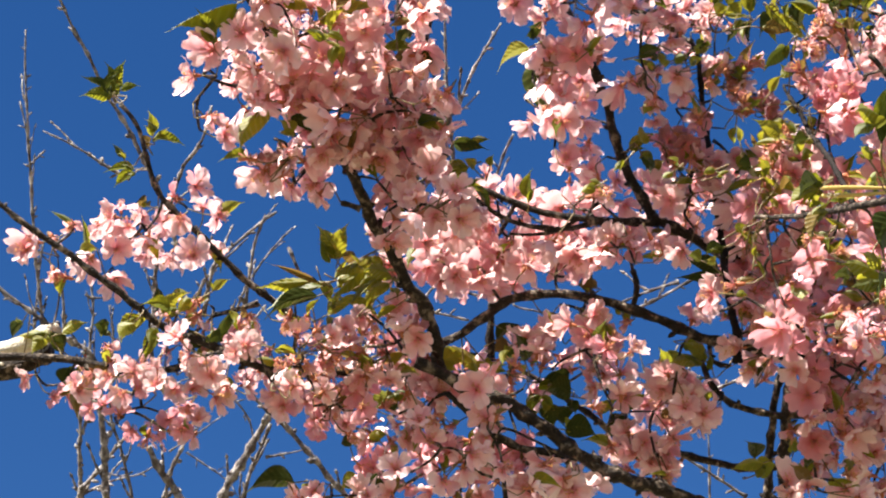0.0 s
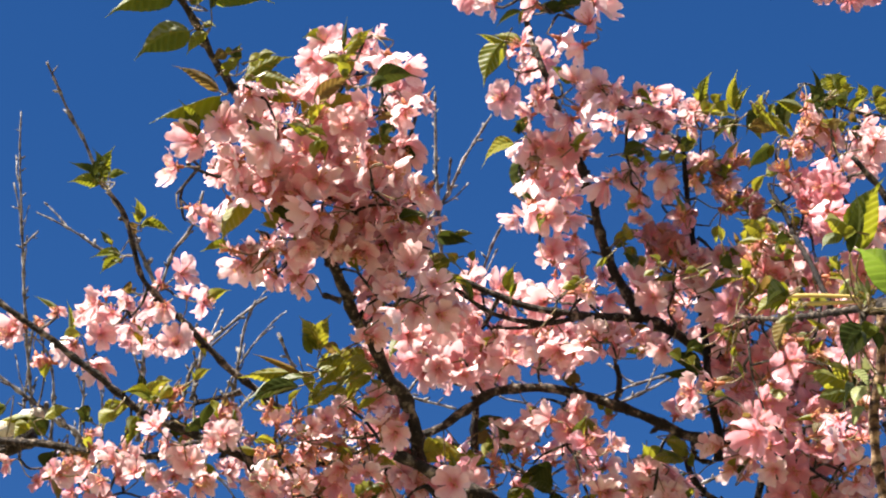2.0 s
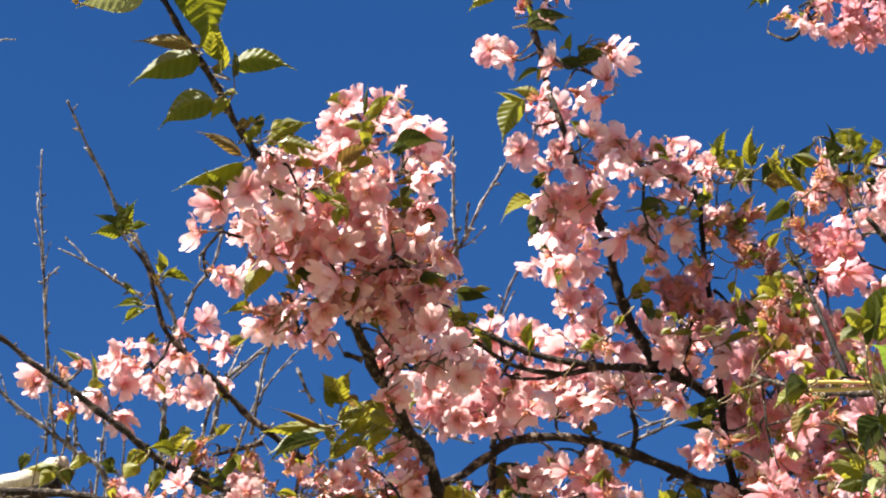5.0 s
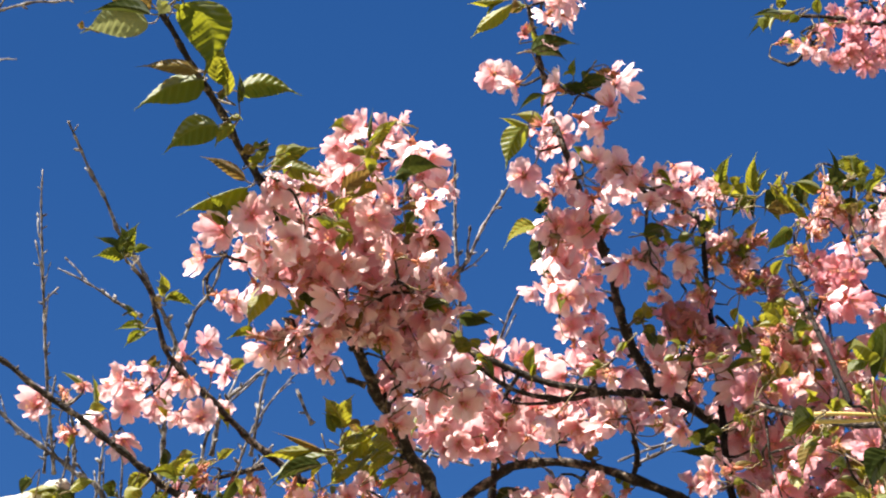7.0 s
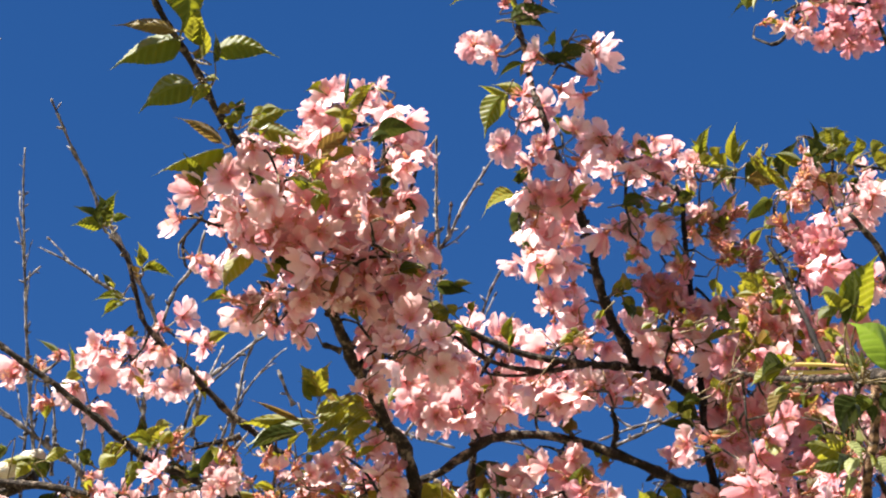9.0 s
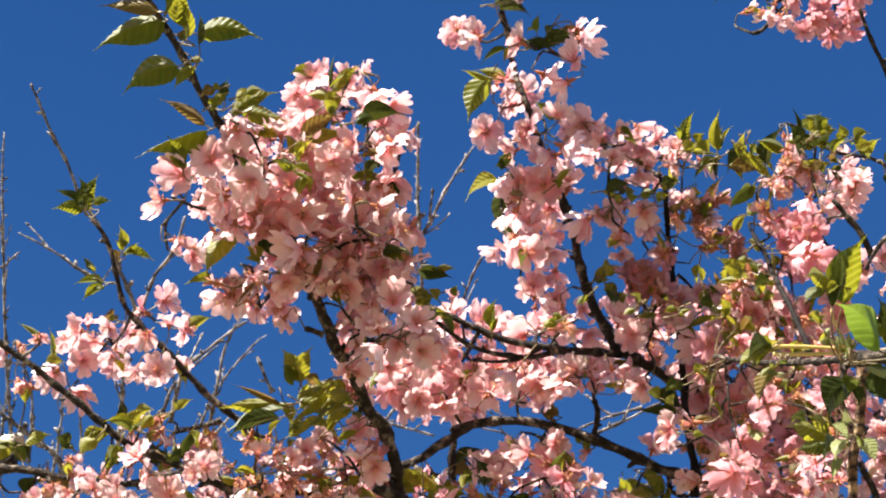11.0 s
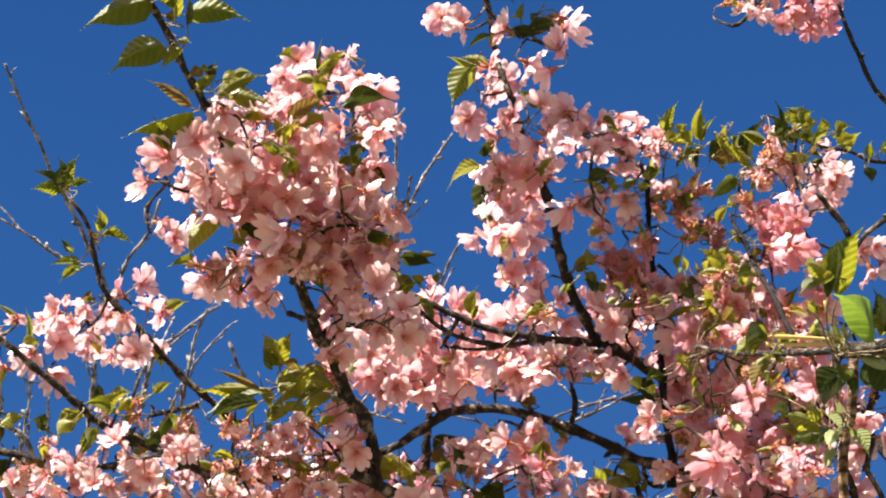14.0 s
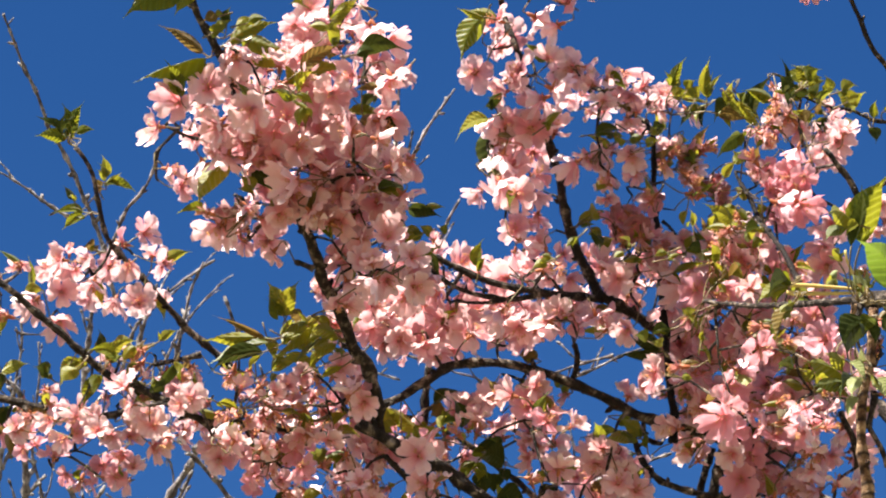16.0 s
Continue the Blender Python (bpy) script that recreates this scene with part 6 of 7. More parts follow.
leaf((0.534, 1.670, 3.156), (0.535, 1.662, 3.173), 0.010, "green")
leaf((0.231, 1.504, 3.031), (0.197, 1.516, 3.001), 0.015, "lime")
leaf((0.227, 1.526, 3.053), (0.195, 1.524, 3.045), 0.007, "lime")
leaf((0.242, 1.519, 3.039), (0.228, 1.520, 3.034), 0.012, "bronze")
leaf((0.246, 1.515, 2.991), (0.286, 1.517, 3.001), 0.015, "deep")
leaf((0.253, 1.540, 3.008), (0.280, 1.545, 3.006), 0.012, "deep")
leaf((0.286, 1.564, 3.003), (0.288, 1.556, 3.017), 0.007, "green")
leaf((0.280, 1.563, 2.984), (0.301, 1.559, 2.984), 0.012, "deep")
leaf((0.229, 1.502, 3.046), (0.206, 1.494, 3.052), 0.014, "green")
leaf((0.251, 1.480, 3.052), (0.274, 1.469, 3.055), 0.014, "green")
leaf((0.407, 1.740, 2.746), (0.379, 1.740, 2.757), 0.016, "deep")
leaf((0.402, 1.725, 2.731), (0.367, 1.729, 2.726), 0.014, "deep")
leaf((0.392, 1.792, 2.690), (0.360, 1.790, 2.686), 0.012, "lime")
leaf((0.395, 1.793, 2.693), (0.377, 1.788, 2.708), 0.014, "lime")
leaf((0.401, 1.791, 2.684), (0.398, 1.783, 2.693), 0.009, "green")
leaf((0.437, 1.844, 2.625), (0.429, 1.829, 2.638), 0.017, "deep")
leaf((0.438, 1.822, 2.608), (0.410, 1.829, 2.603), 0.012, "lime")
leaf((0.440, 1.856, 2.616), (0.458, 1.849, 2.619), 0.021, "lime")
leaf((0.469, 1.861, 2.612), (0.494, 1.868, 2.608), 0.016, "lime")
leaf((0.472, 1.849, 2.632), (0.477, 1.839, 2.643), 0.012, "lime")
leaf((0.473, 1.815, 2.597), (0.491, 1.801, 2.607), 0.019, "deep")
leaf((0.491, 1.839, 2.593), (0.524, 1.838, 2.589), 0.010, "lime")
leaf((0.530, 1.727, 2.727), (0.508, 1.731, 2.731), 0.014, "lime")
leaf((0.541, 1.749, 2.735), (0.521, 1.755, 2.729), 0.016, "deep")
leaf((0.523, 1.758, 2.708), (0.536, 1.769, 2.698), 0.014, "lime")
leaf((0.484, 1.764, 2.691), (0.494, 1.779, 2.678), 0.014, "deep")
leaf((0.443, 1.788, 2.680), (0.438, 1.793, 2.672), 0.007, "deep")
leaf((0.547, 1.746, 2.750), (0.566, 1.748, 2.745), 0.019, "lime")
leaf((0.177, 1.830, 2.716), (0.202, 1.828, 2.720), 0.019, "lime")
leaf((0.209, 1.817, 2.702), (0.233, 1.816, 2.706), 0.012, "lime")
leaf((0.211, 1.828, 2.714), (0.178, 1.823, 2.729), 0.016, "lime")
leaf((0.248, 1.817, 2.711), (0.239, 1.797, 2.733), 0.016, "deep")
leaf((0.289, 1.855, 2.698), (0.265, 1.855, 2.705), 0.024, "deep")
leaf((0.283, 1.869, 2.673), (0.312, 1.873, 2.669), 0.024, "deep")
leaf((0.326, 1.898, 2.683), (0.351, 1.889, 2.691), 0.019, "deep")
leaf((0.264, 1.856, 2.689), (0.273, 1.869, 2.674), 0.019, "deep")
leaf((0.307, 1.780, 2.759), (0.293, 1.778, 2.761), 0.019, "bronze")
leaf((0.329, 1.785, 2.735), (0.320, 1.779, 2.741), 0.012, "green")
leaf((0.148, 1.822, 2.718), (0.139, 1.817, 2.726), 0.010, "lime")
leaf((0.153, 1.820, 2.717), (0.157, 1.834, 2.697), 0.004, "lime")
leaf((0.235, 1.817, 2.723), (0.230, 1.824, 2.711), 0.011, "lime")
leaf((0.262, 1.834, 2.687), (0.247, 1.842, 2.670), 0.014, "green")
leaf((0.135, 1.859, 2.707), (0.120, 1.871, 2.698), 0.017, "lime")
leaf((0.147, 1.829, 2.683), (0.146, 1.838, 2.672), 0.012, "lime")
leaf((0.195, 1.875, 2.664), (0.210, 1.877, 2.659), 0.013, "lime")
leaf((0.132, 1.889, 2.641), (0.112, 1.890, 2.632), 0.029, "deep")
leaf((0.107, 1.868, 2.631), (0.087, 1.870, 2.622), 0.017, "lime")
leaf((0.098, 1.856, 2.657), (0.094, 1.847, 2.669), 0.019, "deep")
leaf((0.051, 1.912, 2.655), (0.007, 1.914, 2.652), 0.022, "deep")
leaf((0.059, 1.869, 2.623), (0.078, 1.863, 2.624), 0.011, "lime")
leaf((-0.073, 1.790, 2.751), (-0.095, 1.805, 2.733), 0.017, "lime")
leaf((-0.057, 1.791, 2.735), (-0.074, 1.801, 2.713), 0.014, "green")
leaf((-0.050, 1.807, 2.761), (-0.041, 1.801, 2.768), 0.014, "lime")
leaf((-0.059, 1.784, 2.755), (-0.062, 1.768, 2.770), 0.009, "deep")
leaf((-0.030, 1.751, 2.730), (-0.016, 1.742, 2.740), 0.010, "lime")
leaf((-0.022, 1.790, 2.727), (-0.036, 1.793, 2.718), 0.019, "deep")
leaf((-0.100, 1.766, 2.720), (-0.113, 1.760, 2.725), 0.014, "deep")
leaf((-0.139, 1.794, 2.739), (-0.116, 1.791, 2.745), 0.013, "lime")
leaf((-0.150, 1.808, 2.748), (-0.183, 1.814, 2.748), 0.012, "lime")
leaf((-0.171, 1.784, 2.745), (-0.181, 1.793, 2.735), 0.011, "deep")
leaf((-0.154, 1.802, 2.740), (-0.164, 1.814, 2.731), 0.014, "lime")
leaf((-0.140, 1.809, 2.732), (-0.154, 1.800, 2.744), 0.016, "deep")
leaf((-0.096, 1.785, 2.699), (-0.101, 1.797, 2.685), 0.013, "bronze")
leaf((-0.132, 1.826, 2.725), (-0.137, 1.838, 2.711), 0.016, "deep")
leaf((-0.070, 1.814, 2.710), (-0.056, 1.823, 2.693), 0.012, "lime")
leaf((-0.120, 1.775, 2.811), (-0.121, 1.757, 2.834), 0.007, "green")
leaf((-0.123, 1.757, 2.793), (-0.104, 1.751, 2.794), 0.012, "lime")
leaf((-0.012, 1.780, 2.726), (-0.003, 1.787, 2.713), 0.014, "deep")
leaf((-0.049, 1.774, 2.754), (-0.030, 1.767, 2.757), 0.012, "lime")
leaf((0.020, 1.781, 2.720), (0.021, 1.773, 2.737), 0.006, "green")
leaf((-0.028, 1.820, 2.723), (-0.013, 1.811, 2.728), 0.013, "lime")
leaf((0.283, 1.691, 2.938), (0.278, 1.730, 2.890), 0.034, "deep")
leaf((0.025, 1.641, 2.845), (0.034, 1.638, 2.851), 0.005, "lime")
leaf((0.380, 1.604, 2.857), (0.391, 1.602, 2.862), 0.009, "lime")
leaf((0.408, 1.604, 2.909), (0.419, 1.599, 2.914), 0.014, "lime")
leaf((0.415, 1.585, 2.903), (0.421, 1.578, 2.909), 0.010, "lime")
leaf((0.421, 1.587, 2.896), (0.426, 1.581, 2.906), 0.012, "lime")
leaf((0.453, 1.594, 2.901), (0.462, 1.599, 2.888), 0.010, "lime")
leaf((0.466, 1.602, 2.893), (0.478, 1.611, 2.885), 0.008, "lime")
leaf((0.458, 1.598, 2.913), (0.453, 1.605, 2.904), 0.011, "lime")
leaf((0.519, 1.589, 2.921), (0.507, 1.582, 2.933), 0.016, "lime")
leaf((0.512, 1.564, 2.901), (0.522, 1.554, 2.907), 0.014, "green")
leaf((0.519, 1.585, 2.912), (0.534, 1.584, 2.917), 0.012, "lime")
leaf((0.548, 1.586, 2.910), (0.561, 1.585, 2.915), 0.011, "lime")
leaf((0.546, 1.571, 2.887), (0.558, 1.567, 2.892), 0.012, "lime")
leaf((0.505, 1.581, 2.900), (0.499, 1.589, 2.892), 0.010, "deep")
leaf((0.516, 1.563, 2.883), (0.504, 1.556, 2.887), 0.014, "deep")
leaf((0.551, 1.629, 2.913), (0.544, 1.635, 2.902), 0.012, "deep")
leaf((0.502, 1.569, 2.873), (0.508, 1.573, 2.862), 0.012, "bronze")
leaf((0.410, 1.588, 2.896), (0.433, 1.588, 2.893), 0.004, "lime")
leaf((0.445, 1.604, 2.894), (0.470, 1.602, 2.887), 0.014, "bronze")
leaf((0.340, 1.612, 2.874), (0.364, 1.608, 2.877), 0.011, "deep")
leaf((0.369, 1.615, 2.871), (0.383, 1.613, 2.872), 0.011, "green")
leaf((0.359, 1.611, 2.870), (0.361, 1.615, 2.862), 0.007, "lime")
leaf((0.385, 1.595, 2.867), (0.395, 1.594, 2.872), 0.010, "deep")
leaf((0.076, 1.729, 2.741), (0.082, 1.739, 2.723), 0.011, "lime")
leaf((0.130, 1.701, 2.718), (0.107, 1.710, 2.705), 0.012, "lime")
leaf((0.132, 1.698, 2.721), (0.103, 1.688, 2.721), 0.014, "lime")
leaf((0.126, 1.710, 2.740), (0.108, 1.704, 2.747), 0.010, "lime")
leaf((0.089, 1.723, 2.721), (0.080, 1.736, 2.710), 0.008, "lime")
leaf((0.134, 1.704, 2.698), (0.116, 1.714, 2.689), 0.007, "lime")
leaf((-0.030, 1.722, 2.721), (-0.040, 1.732, 2.714), 0.011, "lime")
leaf((-0.046, 1.696, 2.695), (-0.069, 1.695, 2.703), 0.012, "green")
leaf((-0.011, 1.697, 2.714), (0.003, 1.693, 2.722), 0.008, "lime")
leaf((-0.054, 1.736, 2.719), (-0.031, 1.731, 2.735), 0.012, "lime")
leaf((-0.076, 1.727, 2.704), (-0.088, 1.733, 2.691), 0.016, "lime")
leaf((-0.057, 1.718, 2.693), (-0.064, 1.726, 2.681), 0.011, "green")
leaf((0.002, 1.727, 2.711), (-0.008, 1.746, 2.693), 0.012, "deep")
leaf((0.047, 1.754, 2.718), (0.071, 1.753, 2.712), 0.006, "lime")
leaf((-0.016, 1.712, 2.678), (-0.006, 1.715, 2.674), 0.014, "deep")
leaf((0.038, 1.740, 2.683), (0.057, 1.741, 2.676), 0.007, "lime")
leaf((0.089, 1.738, 2.676), (0.107, 1.738, 2.671), 0.005, "lime")
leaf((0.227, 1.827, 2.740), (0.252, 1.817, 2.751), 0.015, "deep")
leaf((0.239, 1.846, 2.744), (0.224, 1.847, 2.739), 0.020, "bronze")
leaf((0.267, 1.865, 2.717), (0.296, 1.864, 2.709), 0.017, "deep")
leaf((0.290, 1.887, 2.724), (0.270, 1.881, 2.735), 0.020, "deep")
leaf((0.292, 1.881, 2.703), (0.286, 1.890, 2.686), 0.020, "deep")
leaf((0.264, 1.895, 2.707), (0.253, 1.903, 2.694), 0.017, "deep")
leaf((0.201, 1.865, 2.742), (0.186, 1.859, 2.745), 0.017, "lime")
leaf((0.213, 1.853, 2.729), (0.238, 1.856, 2.721), 0.013, "green")
leaf((0.185, 1.858, 2.742), (0.176, 1.854, 2.745), 0.013, "lime")
leaf((0.371, 1.856, 2.730), (0.393, 1.850, 2.732), 0.012, "lime")
leaf((0.390, 1.842, 2.738), (0.404, 1.843, 2.733), 0.015, "green")
leaf((0.339, 1.869, 2.691), (0.359, 1.865, 2.702), 0.013, "lime")
leaf((0.130, 1.864, 2.705), (0.139, 1.873, 2.693), 0.014, "deep")
leaf((0.142, 1.885, 2.734), (0.154, 1.894, 2.727), 0.009, "lime")
leaf((0.151, 1.884, 2.716), (0.141, 1.870, 2.731), 0.007, "lime")
leaf((0.385, 1.597, 2.747), (0.374, 1.600, 2.744), 0.007, "lime")
leaf((0.388, 1.607, 2.748), (0.400, 1.606, 2.751), 0.005, "lime")
leaf((0.428, 1.601, 2.744), (0.418, 1.590, 2.753), 0.010, "lime")
leaf((0.435, 1.631, 2.747), (0.428, 1.639, 2.736), 0.008, "lime")
leaf((0.432, 1.635, 2.742), (0.424, 1.630, 2.747), 0.007, "lime")
leaf((0.430, 1.617, 2.732), (0.436, 1.623, 2.726), 0.006, "lime")
leaf((0.438, 1.587, 2.772), (0.421, 1.582, 2.777), 0.014, "lime")
leaf((0.436, 1.588, 2.775), (0.430, 1.583, 2.784), 0.011, "lime")
leaf((0.455, 1.598, 2.785), (0.444, 1.596, 2.789), 0.010, "green")
leaf((0.417, 1.611, 2.759), (0.405, 1.613, 2.761), 0.012, "deep")
leaf((0.359, 1.612, 2.765), (0.350, 1.608, 2.770), 0.006, "lime")
leaf((0.354, 1.613, 2.757), (0.345, 1.616, 2.751), 0.007, "lime")
leaf((0.415, 1.643, 2.712), (0.406, 1.640, 2.715), 0.007, "lime")
leaf((0.417, 1.643, 2.709), (0.421, 1.637, 2.714), 0.006, "lime")
leaf((0.460, 1.586, 2.766), (0.446, 1.590, 2.762), 0.012, "deep")
leaf((0.463, 1.660, 2.730), (0.448, 1.667, 2.727), 0.010, "lime")
leaf((0.470, 1.656, 2.720), (0.448, 1.665, 2.715), 0.009, "green")
leaf((0.404, 1.581, 2.762), (0.400, 1.570, 2.772), 0.006, "lime")
leaf((0.289, 1.605, 2.739), (0.278, 1.610, 2.735), 0.010, "lime")
leaf((0.295, 1.618, 2.750), (0.286, 1.614, 2.753), 0.007, "lime")
leaf((0.317, 1.615, 2.770), (0.308, 1.622, 2.764), 0.007, "green")
leaf((0.391, 1.640, 2.702), (0.376, 1.647, 2.699), 0.011, "deep")
leaf((0.192, 1.618, 2.772), (0.172, 1.625, 2.769), 0.015, "green")
leaf((0.195, 1.601, 2.758), (0.187, 1.598, 2.767), 0.009, "lime")
leaf((0.211, 1.621, 2.774), (0.214, 1.616, 2.782), 0.007, "green")
leaf((0.371, 1.636, 2.688), (0.360, 1.634, 2.692), 0.011, "green")
leaf((0.376, 1.619, 2.672), (0.371, 1.615, 2.675), 0.009, "lime")
leaf((0.389, 1.579, 2.676), (0.398, 1.576, 2.680), 0.007, "lime")
leaf((0.408, 1.610, 2.673), (0.410, 1.606, 2.681), 0.006, "lime")
leaf((0.411, 1.615, 2.670), (0.416, 1.623, 2.658), 0.003, "lime")
leaf((0.390, 1.616, 2.642), (0.400, 1.617, 2.641), 0.007, "lime")
leaf((0.469, 1.618, 2.695), (0.447, 1.625, 2.675), 0.008, "bronze")
leaf((0.469, 1.628, 2.703), (0.454, 1.632, 2.698), 0.009, "lime")
leaf((0.482, 1.619, 2.656), (0.463, 1.613, 2.657), 0.011, "deep")
leaf((0.502, 1.646, 2.660), (0.492, 1.636, 2.669), 0.011, "lime")
leaf((0.500, 1.657, 2.661), (0.479, 1.651, 2.663), 0.010, "lime")
leaf((0.506, 1.629, 2.645), (0.498, 1.621, 2.655), 0.009, "lime")
leaf((0.082, 1.500, 2.824), (0.071, 1.493, 2.838), 0.010, "lime")
leaf((0.083, 1.482, 2.808), (0.094, 1.476, 2.820), 0.010, "lime")
leaf((0.088, 1.486, 2.792), (0.085, 1.496, 2.778), 0.010, "lime")
leaf((0.079, 1.486, 2.798), (0.062, 1.481, 2.802), 0.010, "green")
leaf((0.081, 1.473, 2.793), (0.094, 1.480, 2.788), 0.007, "lime")
leaf((0.109, 1.447, 2.821), (0.100, 1.438, 2.830), 0.010, "lime")
leaf((0.105, 1.462, 2.844), (0.114, 1.457, 2.851), 0.008, "lime")
leaf((0.127, 1.472, 2.833), (0.144, 1.468, 2.833), 0.010, "deep")
leaf((0.036, 1.472, 2.852), (0.049, 1.464, 2.859), 0.011, "lime")
leaf((0.028, 1.459, 2.847), (0.030, 1.449, 2.856), 0.009, "deep")
leaf((0.043, 1.449, 2.840), (0.058, 1.445, 2.842), 0.008, "green")
leaf((0.020, 1.441, 2.838), (0.009, 1.445, 2.836), 0.010, "bronze")
leaf((0.423, 1.265, 2.529), (0.433, 1.226, 2.561), 0.024, "green")
# dark leaf added as the shaded half of the leaf before it
leaf((0.415, 1.263, 2.525), (0.414, 1.230, 2.551), 0.012, "deep")
leaf((0.416, 1.252, 2.534), (0.391, 1.241, 2.532), 0.016, "lime")
leaf((0.409, 1.251, 2.530), (0.392, 1.247, 2.517), 0.009, "green")
leaf((0.442, 1.267, 2.495), (0.406, 1.241, 2.516), 0.023, "fresh")
# dark leaf added as the shaded fold of the fresh one
leaf((0.454, 1.276, 2.508), (0.441, 1.250, 2.526), 0.015, "deep")
leaf((0.439, 1.285, 2.490), (0.459, 1.289, 2.461), 0.030, "deep")
# thin pale leaf added as the sunlit rim of the dark one
leaf((0.436, 1.280, 2.491), (0.457, 1.274, 2.474), 0.008, "pale")
leaf((0.427, 1.284, 2.480), (0.405, 1.290, 2.454), 0.023, "deep")
leaf((0.413, 1.296, 2.458), (0.422, 1.290, 2.444), 0.008, "pale")
leaf((0.417, 1.316, 2.457), (0.380, 1.303, 2.460), 0.014, "lime")
leaf((0.416, 1.314, 2.453), (0.385, 1.309, 2.443), 0.011, "green")
leaf((0.411, 1.306, 2.458), (0.395, 1.290, 2.462), 0.009, "lime")
leaf((0.416, 1.304, 2.453), (0.400, 1.304, 2.435), 0.009, "deep")
leaf((0.422, 1.301, 2.450), (0.411, 1.299, 2.433), 0.009, "pale")
leaf((0.434, 1.314, 2.457), (0.441, 1.310, 2.440), 0.012, "pale")
leaf((0.427, 1.304, 2.465), (0.415, 1.290, 2.465), 0.010, "pale")
leaf((0.421, 1.315, 2.444), (0.412, 1.313, 2.427), 0.007, "pale")
leaf((0.374, 1.274, 2.502), (0.354, 1.271, 2.489), 0.016, "deep")
leaf((0.372, 1.272, 2.498), (0.349, 1.270, 2.484), 0.009, "lime")
leaf((0.379, 1.292, 2.496), (0.364, 1.298, 2.470), 0.010, "bronze")
leaf((0.381, 1.287, 2.497), (0.365, 1.284, 2.482), 0.005, "lime")
leaf((0.435, 1.264, 2.513), (0.436, 1.246, 2.518), 0.005, "lime")
leaf((0.405, 1.263, 2.512), (0.395, 1.248, 2.515), 0.006, "lime")
leaf((0.077, 1.718, 2.732), (0.022, 1.717, 2.724), 0.015, "lime")
leaf((0.076, 1.716, 2.727), (0.028, 1.722, 2.709), 0.012, "green")
leaf((0.072, 1.718, 2.719), (0.026, 1.721, 2.703), 0.015, "deep")
leaf((0.073, 1.708, 2.726), (0.032, 1.693, 2.735), 0.006, "bronze")
leaf((0.113, 1.708, 2.741), (0.083, 1.722, 2.707), 0.009, "lime")
leaf((0.107, 1.703, 2.741), (0.085, 1.705, 2.724), 0.007, "lime")
leaf((0.119, 1.707, 2.727), (0.095, 1.713, 2.704), 0.006, "green")
leaf((0.127, 1.701, 2.728), (0.104, 1.705, 2.708), 0.006, "lime")
leaf((0.088, 1.706, 2.747), (0.071, 1.682, 2.765), 0.016, "lime")
leaf((0.091, 1.702, 2.745), (0.099, 1.676, 2.764), 0.016, "lime")
FILL = 0
blossoms("open", (0.344, 1.651, 2.874), (0.407, 1.638, 2.883), (0.407, 1.684, 2.818), (0.373, 1.629, 2.866))
blossoms("bud", (0.349, 1.646, 2.880), (0.452, 1.648, 2.863))
blossoms("upward", (0.360, 1.644, 2.881))
blossoms("hanging", (0.378, 1.645, 2.861), (0.351, 1.654, 2.869), (0.422, 1.682, 2.819))
blossoms("east", (0.402, 1.657, 2.892), (0.384, 1.672, 2.873))
blossoms("nodding", (0.354, 1.640, 2.853), (0.401, 1.702, 2.846))
blossoms("rosy", (0.367, 1.684, 2.842), (0.381, 1.683, 2.841), (0.375, 1.690, 2.832), (0.447, 1.653, 2.856), (0.450, 1.660, 2.845), (0.391, 1.650, 2.834))
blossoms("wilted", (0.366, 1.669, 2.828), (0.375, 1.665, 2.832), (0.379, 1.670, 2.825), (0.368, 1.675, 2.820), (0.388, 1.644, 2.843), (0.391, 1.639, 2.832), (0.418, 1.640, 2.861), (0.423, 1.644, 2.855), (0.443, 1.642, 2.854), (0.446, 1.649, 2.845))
blossoms("spent", (0.352, 1.636, 2.842), (0.416, 1.639, 2.880), (0.423, 1.641, 2.877), (0.431, 1.640, 2.877), (0.438, 1.635, 2.883), (0.436, 1.638, 2.879), (0.420, 1.644, 2.873), (0.427, 1.644, 2.872), (0.426, 1.639, 2.844), (0.430, 1.643, 2.838), (0.423, 1.643, 2.839), (0.421, 1.634, 2.852), (0.373, 1.689, 2.817), (0.383, 1.668, 2.810), (0.400, 1.630, 2.861), (0.408, 1.634, 2.871), (0.386, 1.633, 2.824), (0.417, 1.635, 2.886))
leaf((0.354, 1.630, 2.884), (0.360, 1.619, 2.882), 0.012, "deep")
leaf((0.361, 1.632, 2.881), (0.367, 1.620, 2.880), 0.010, "green")
leaf((0.351, 1.669, 2.831), (0.335, 1.659, 2.830), 0.016, "lime")
leaf((0.344, 1.677, 2.820), (0.350, 1.678, 2.800), 0.010, "deep")
leaf((0.353, 1.685, 2.808), (0.364, 1.669, 2.811), 0.010, "lime")
leaf((0.402, 1.640, 2.864), (0.411, 1.630, 2.859), 0.010, "lime")
leaf((0.401, 1.643, 2.860), (0.403, 1.629, 2.862), 0.009, "lime")
leaf((0.438, 1.672, 2.813), (0.440, 1.655, 2.820), 0.020, "lime")
leaf((0.435, 1.671, 2.816), (0.426, 1.665, 2.808), 0.012, "lime")
leaf((0.442, 1.669, 2.818), (0.451, 1.654, 2.820), 0.012, "lime")
leaf((0.401, 1.622, 2.889), (0.386, 1.619, 2.879), 0.010, "green")
leaf((0.432, 1.635, 2.796), (0.422, 1.623, 2.802), 0.005, "bronze", True)
leaf((0.437, 1.633, 2.799), (0.437, 1.621, 2.802), 0.007, "pale", True)
leaf((0.434, 1.632, 2.800), (0.443, 1.625, 2.796), 0.006, "lime", True)
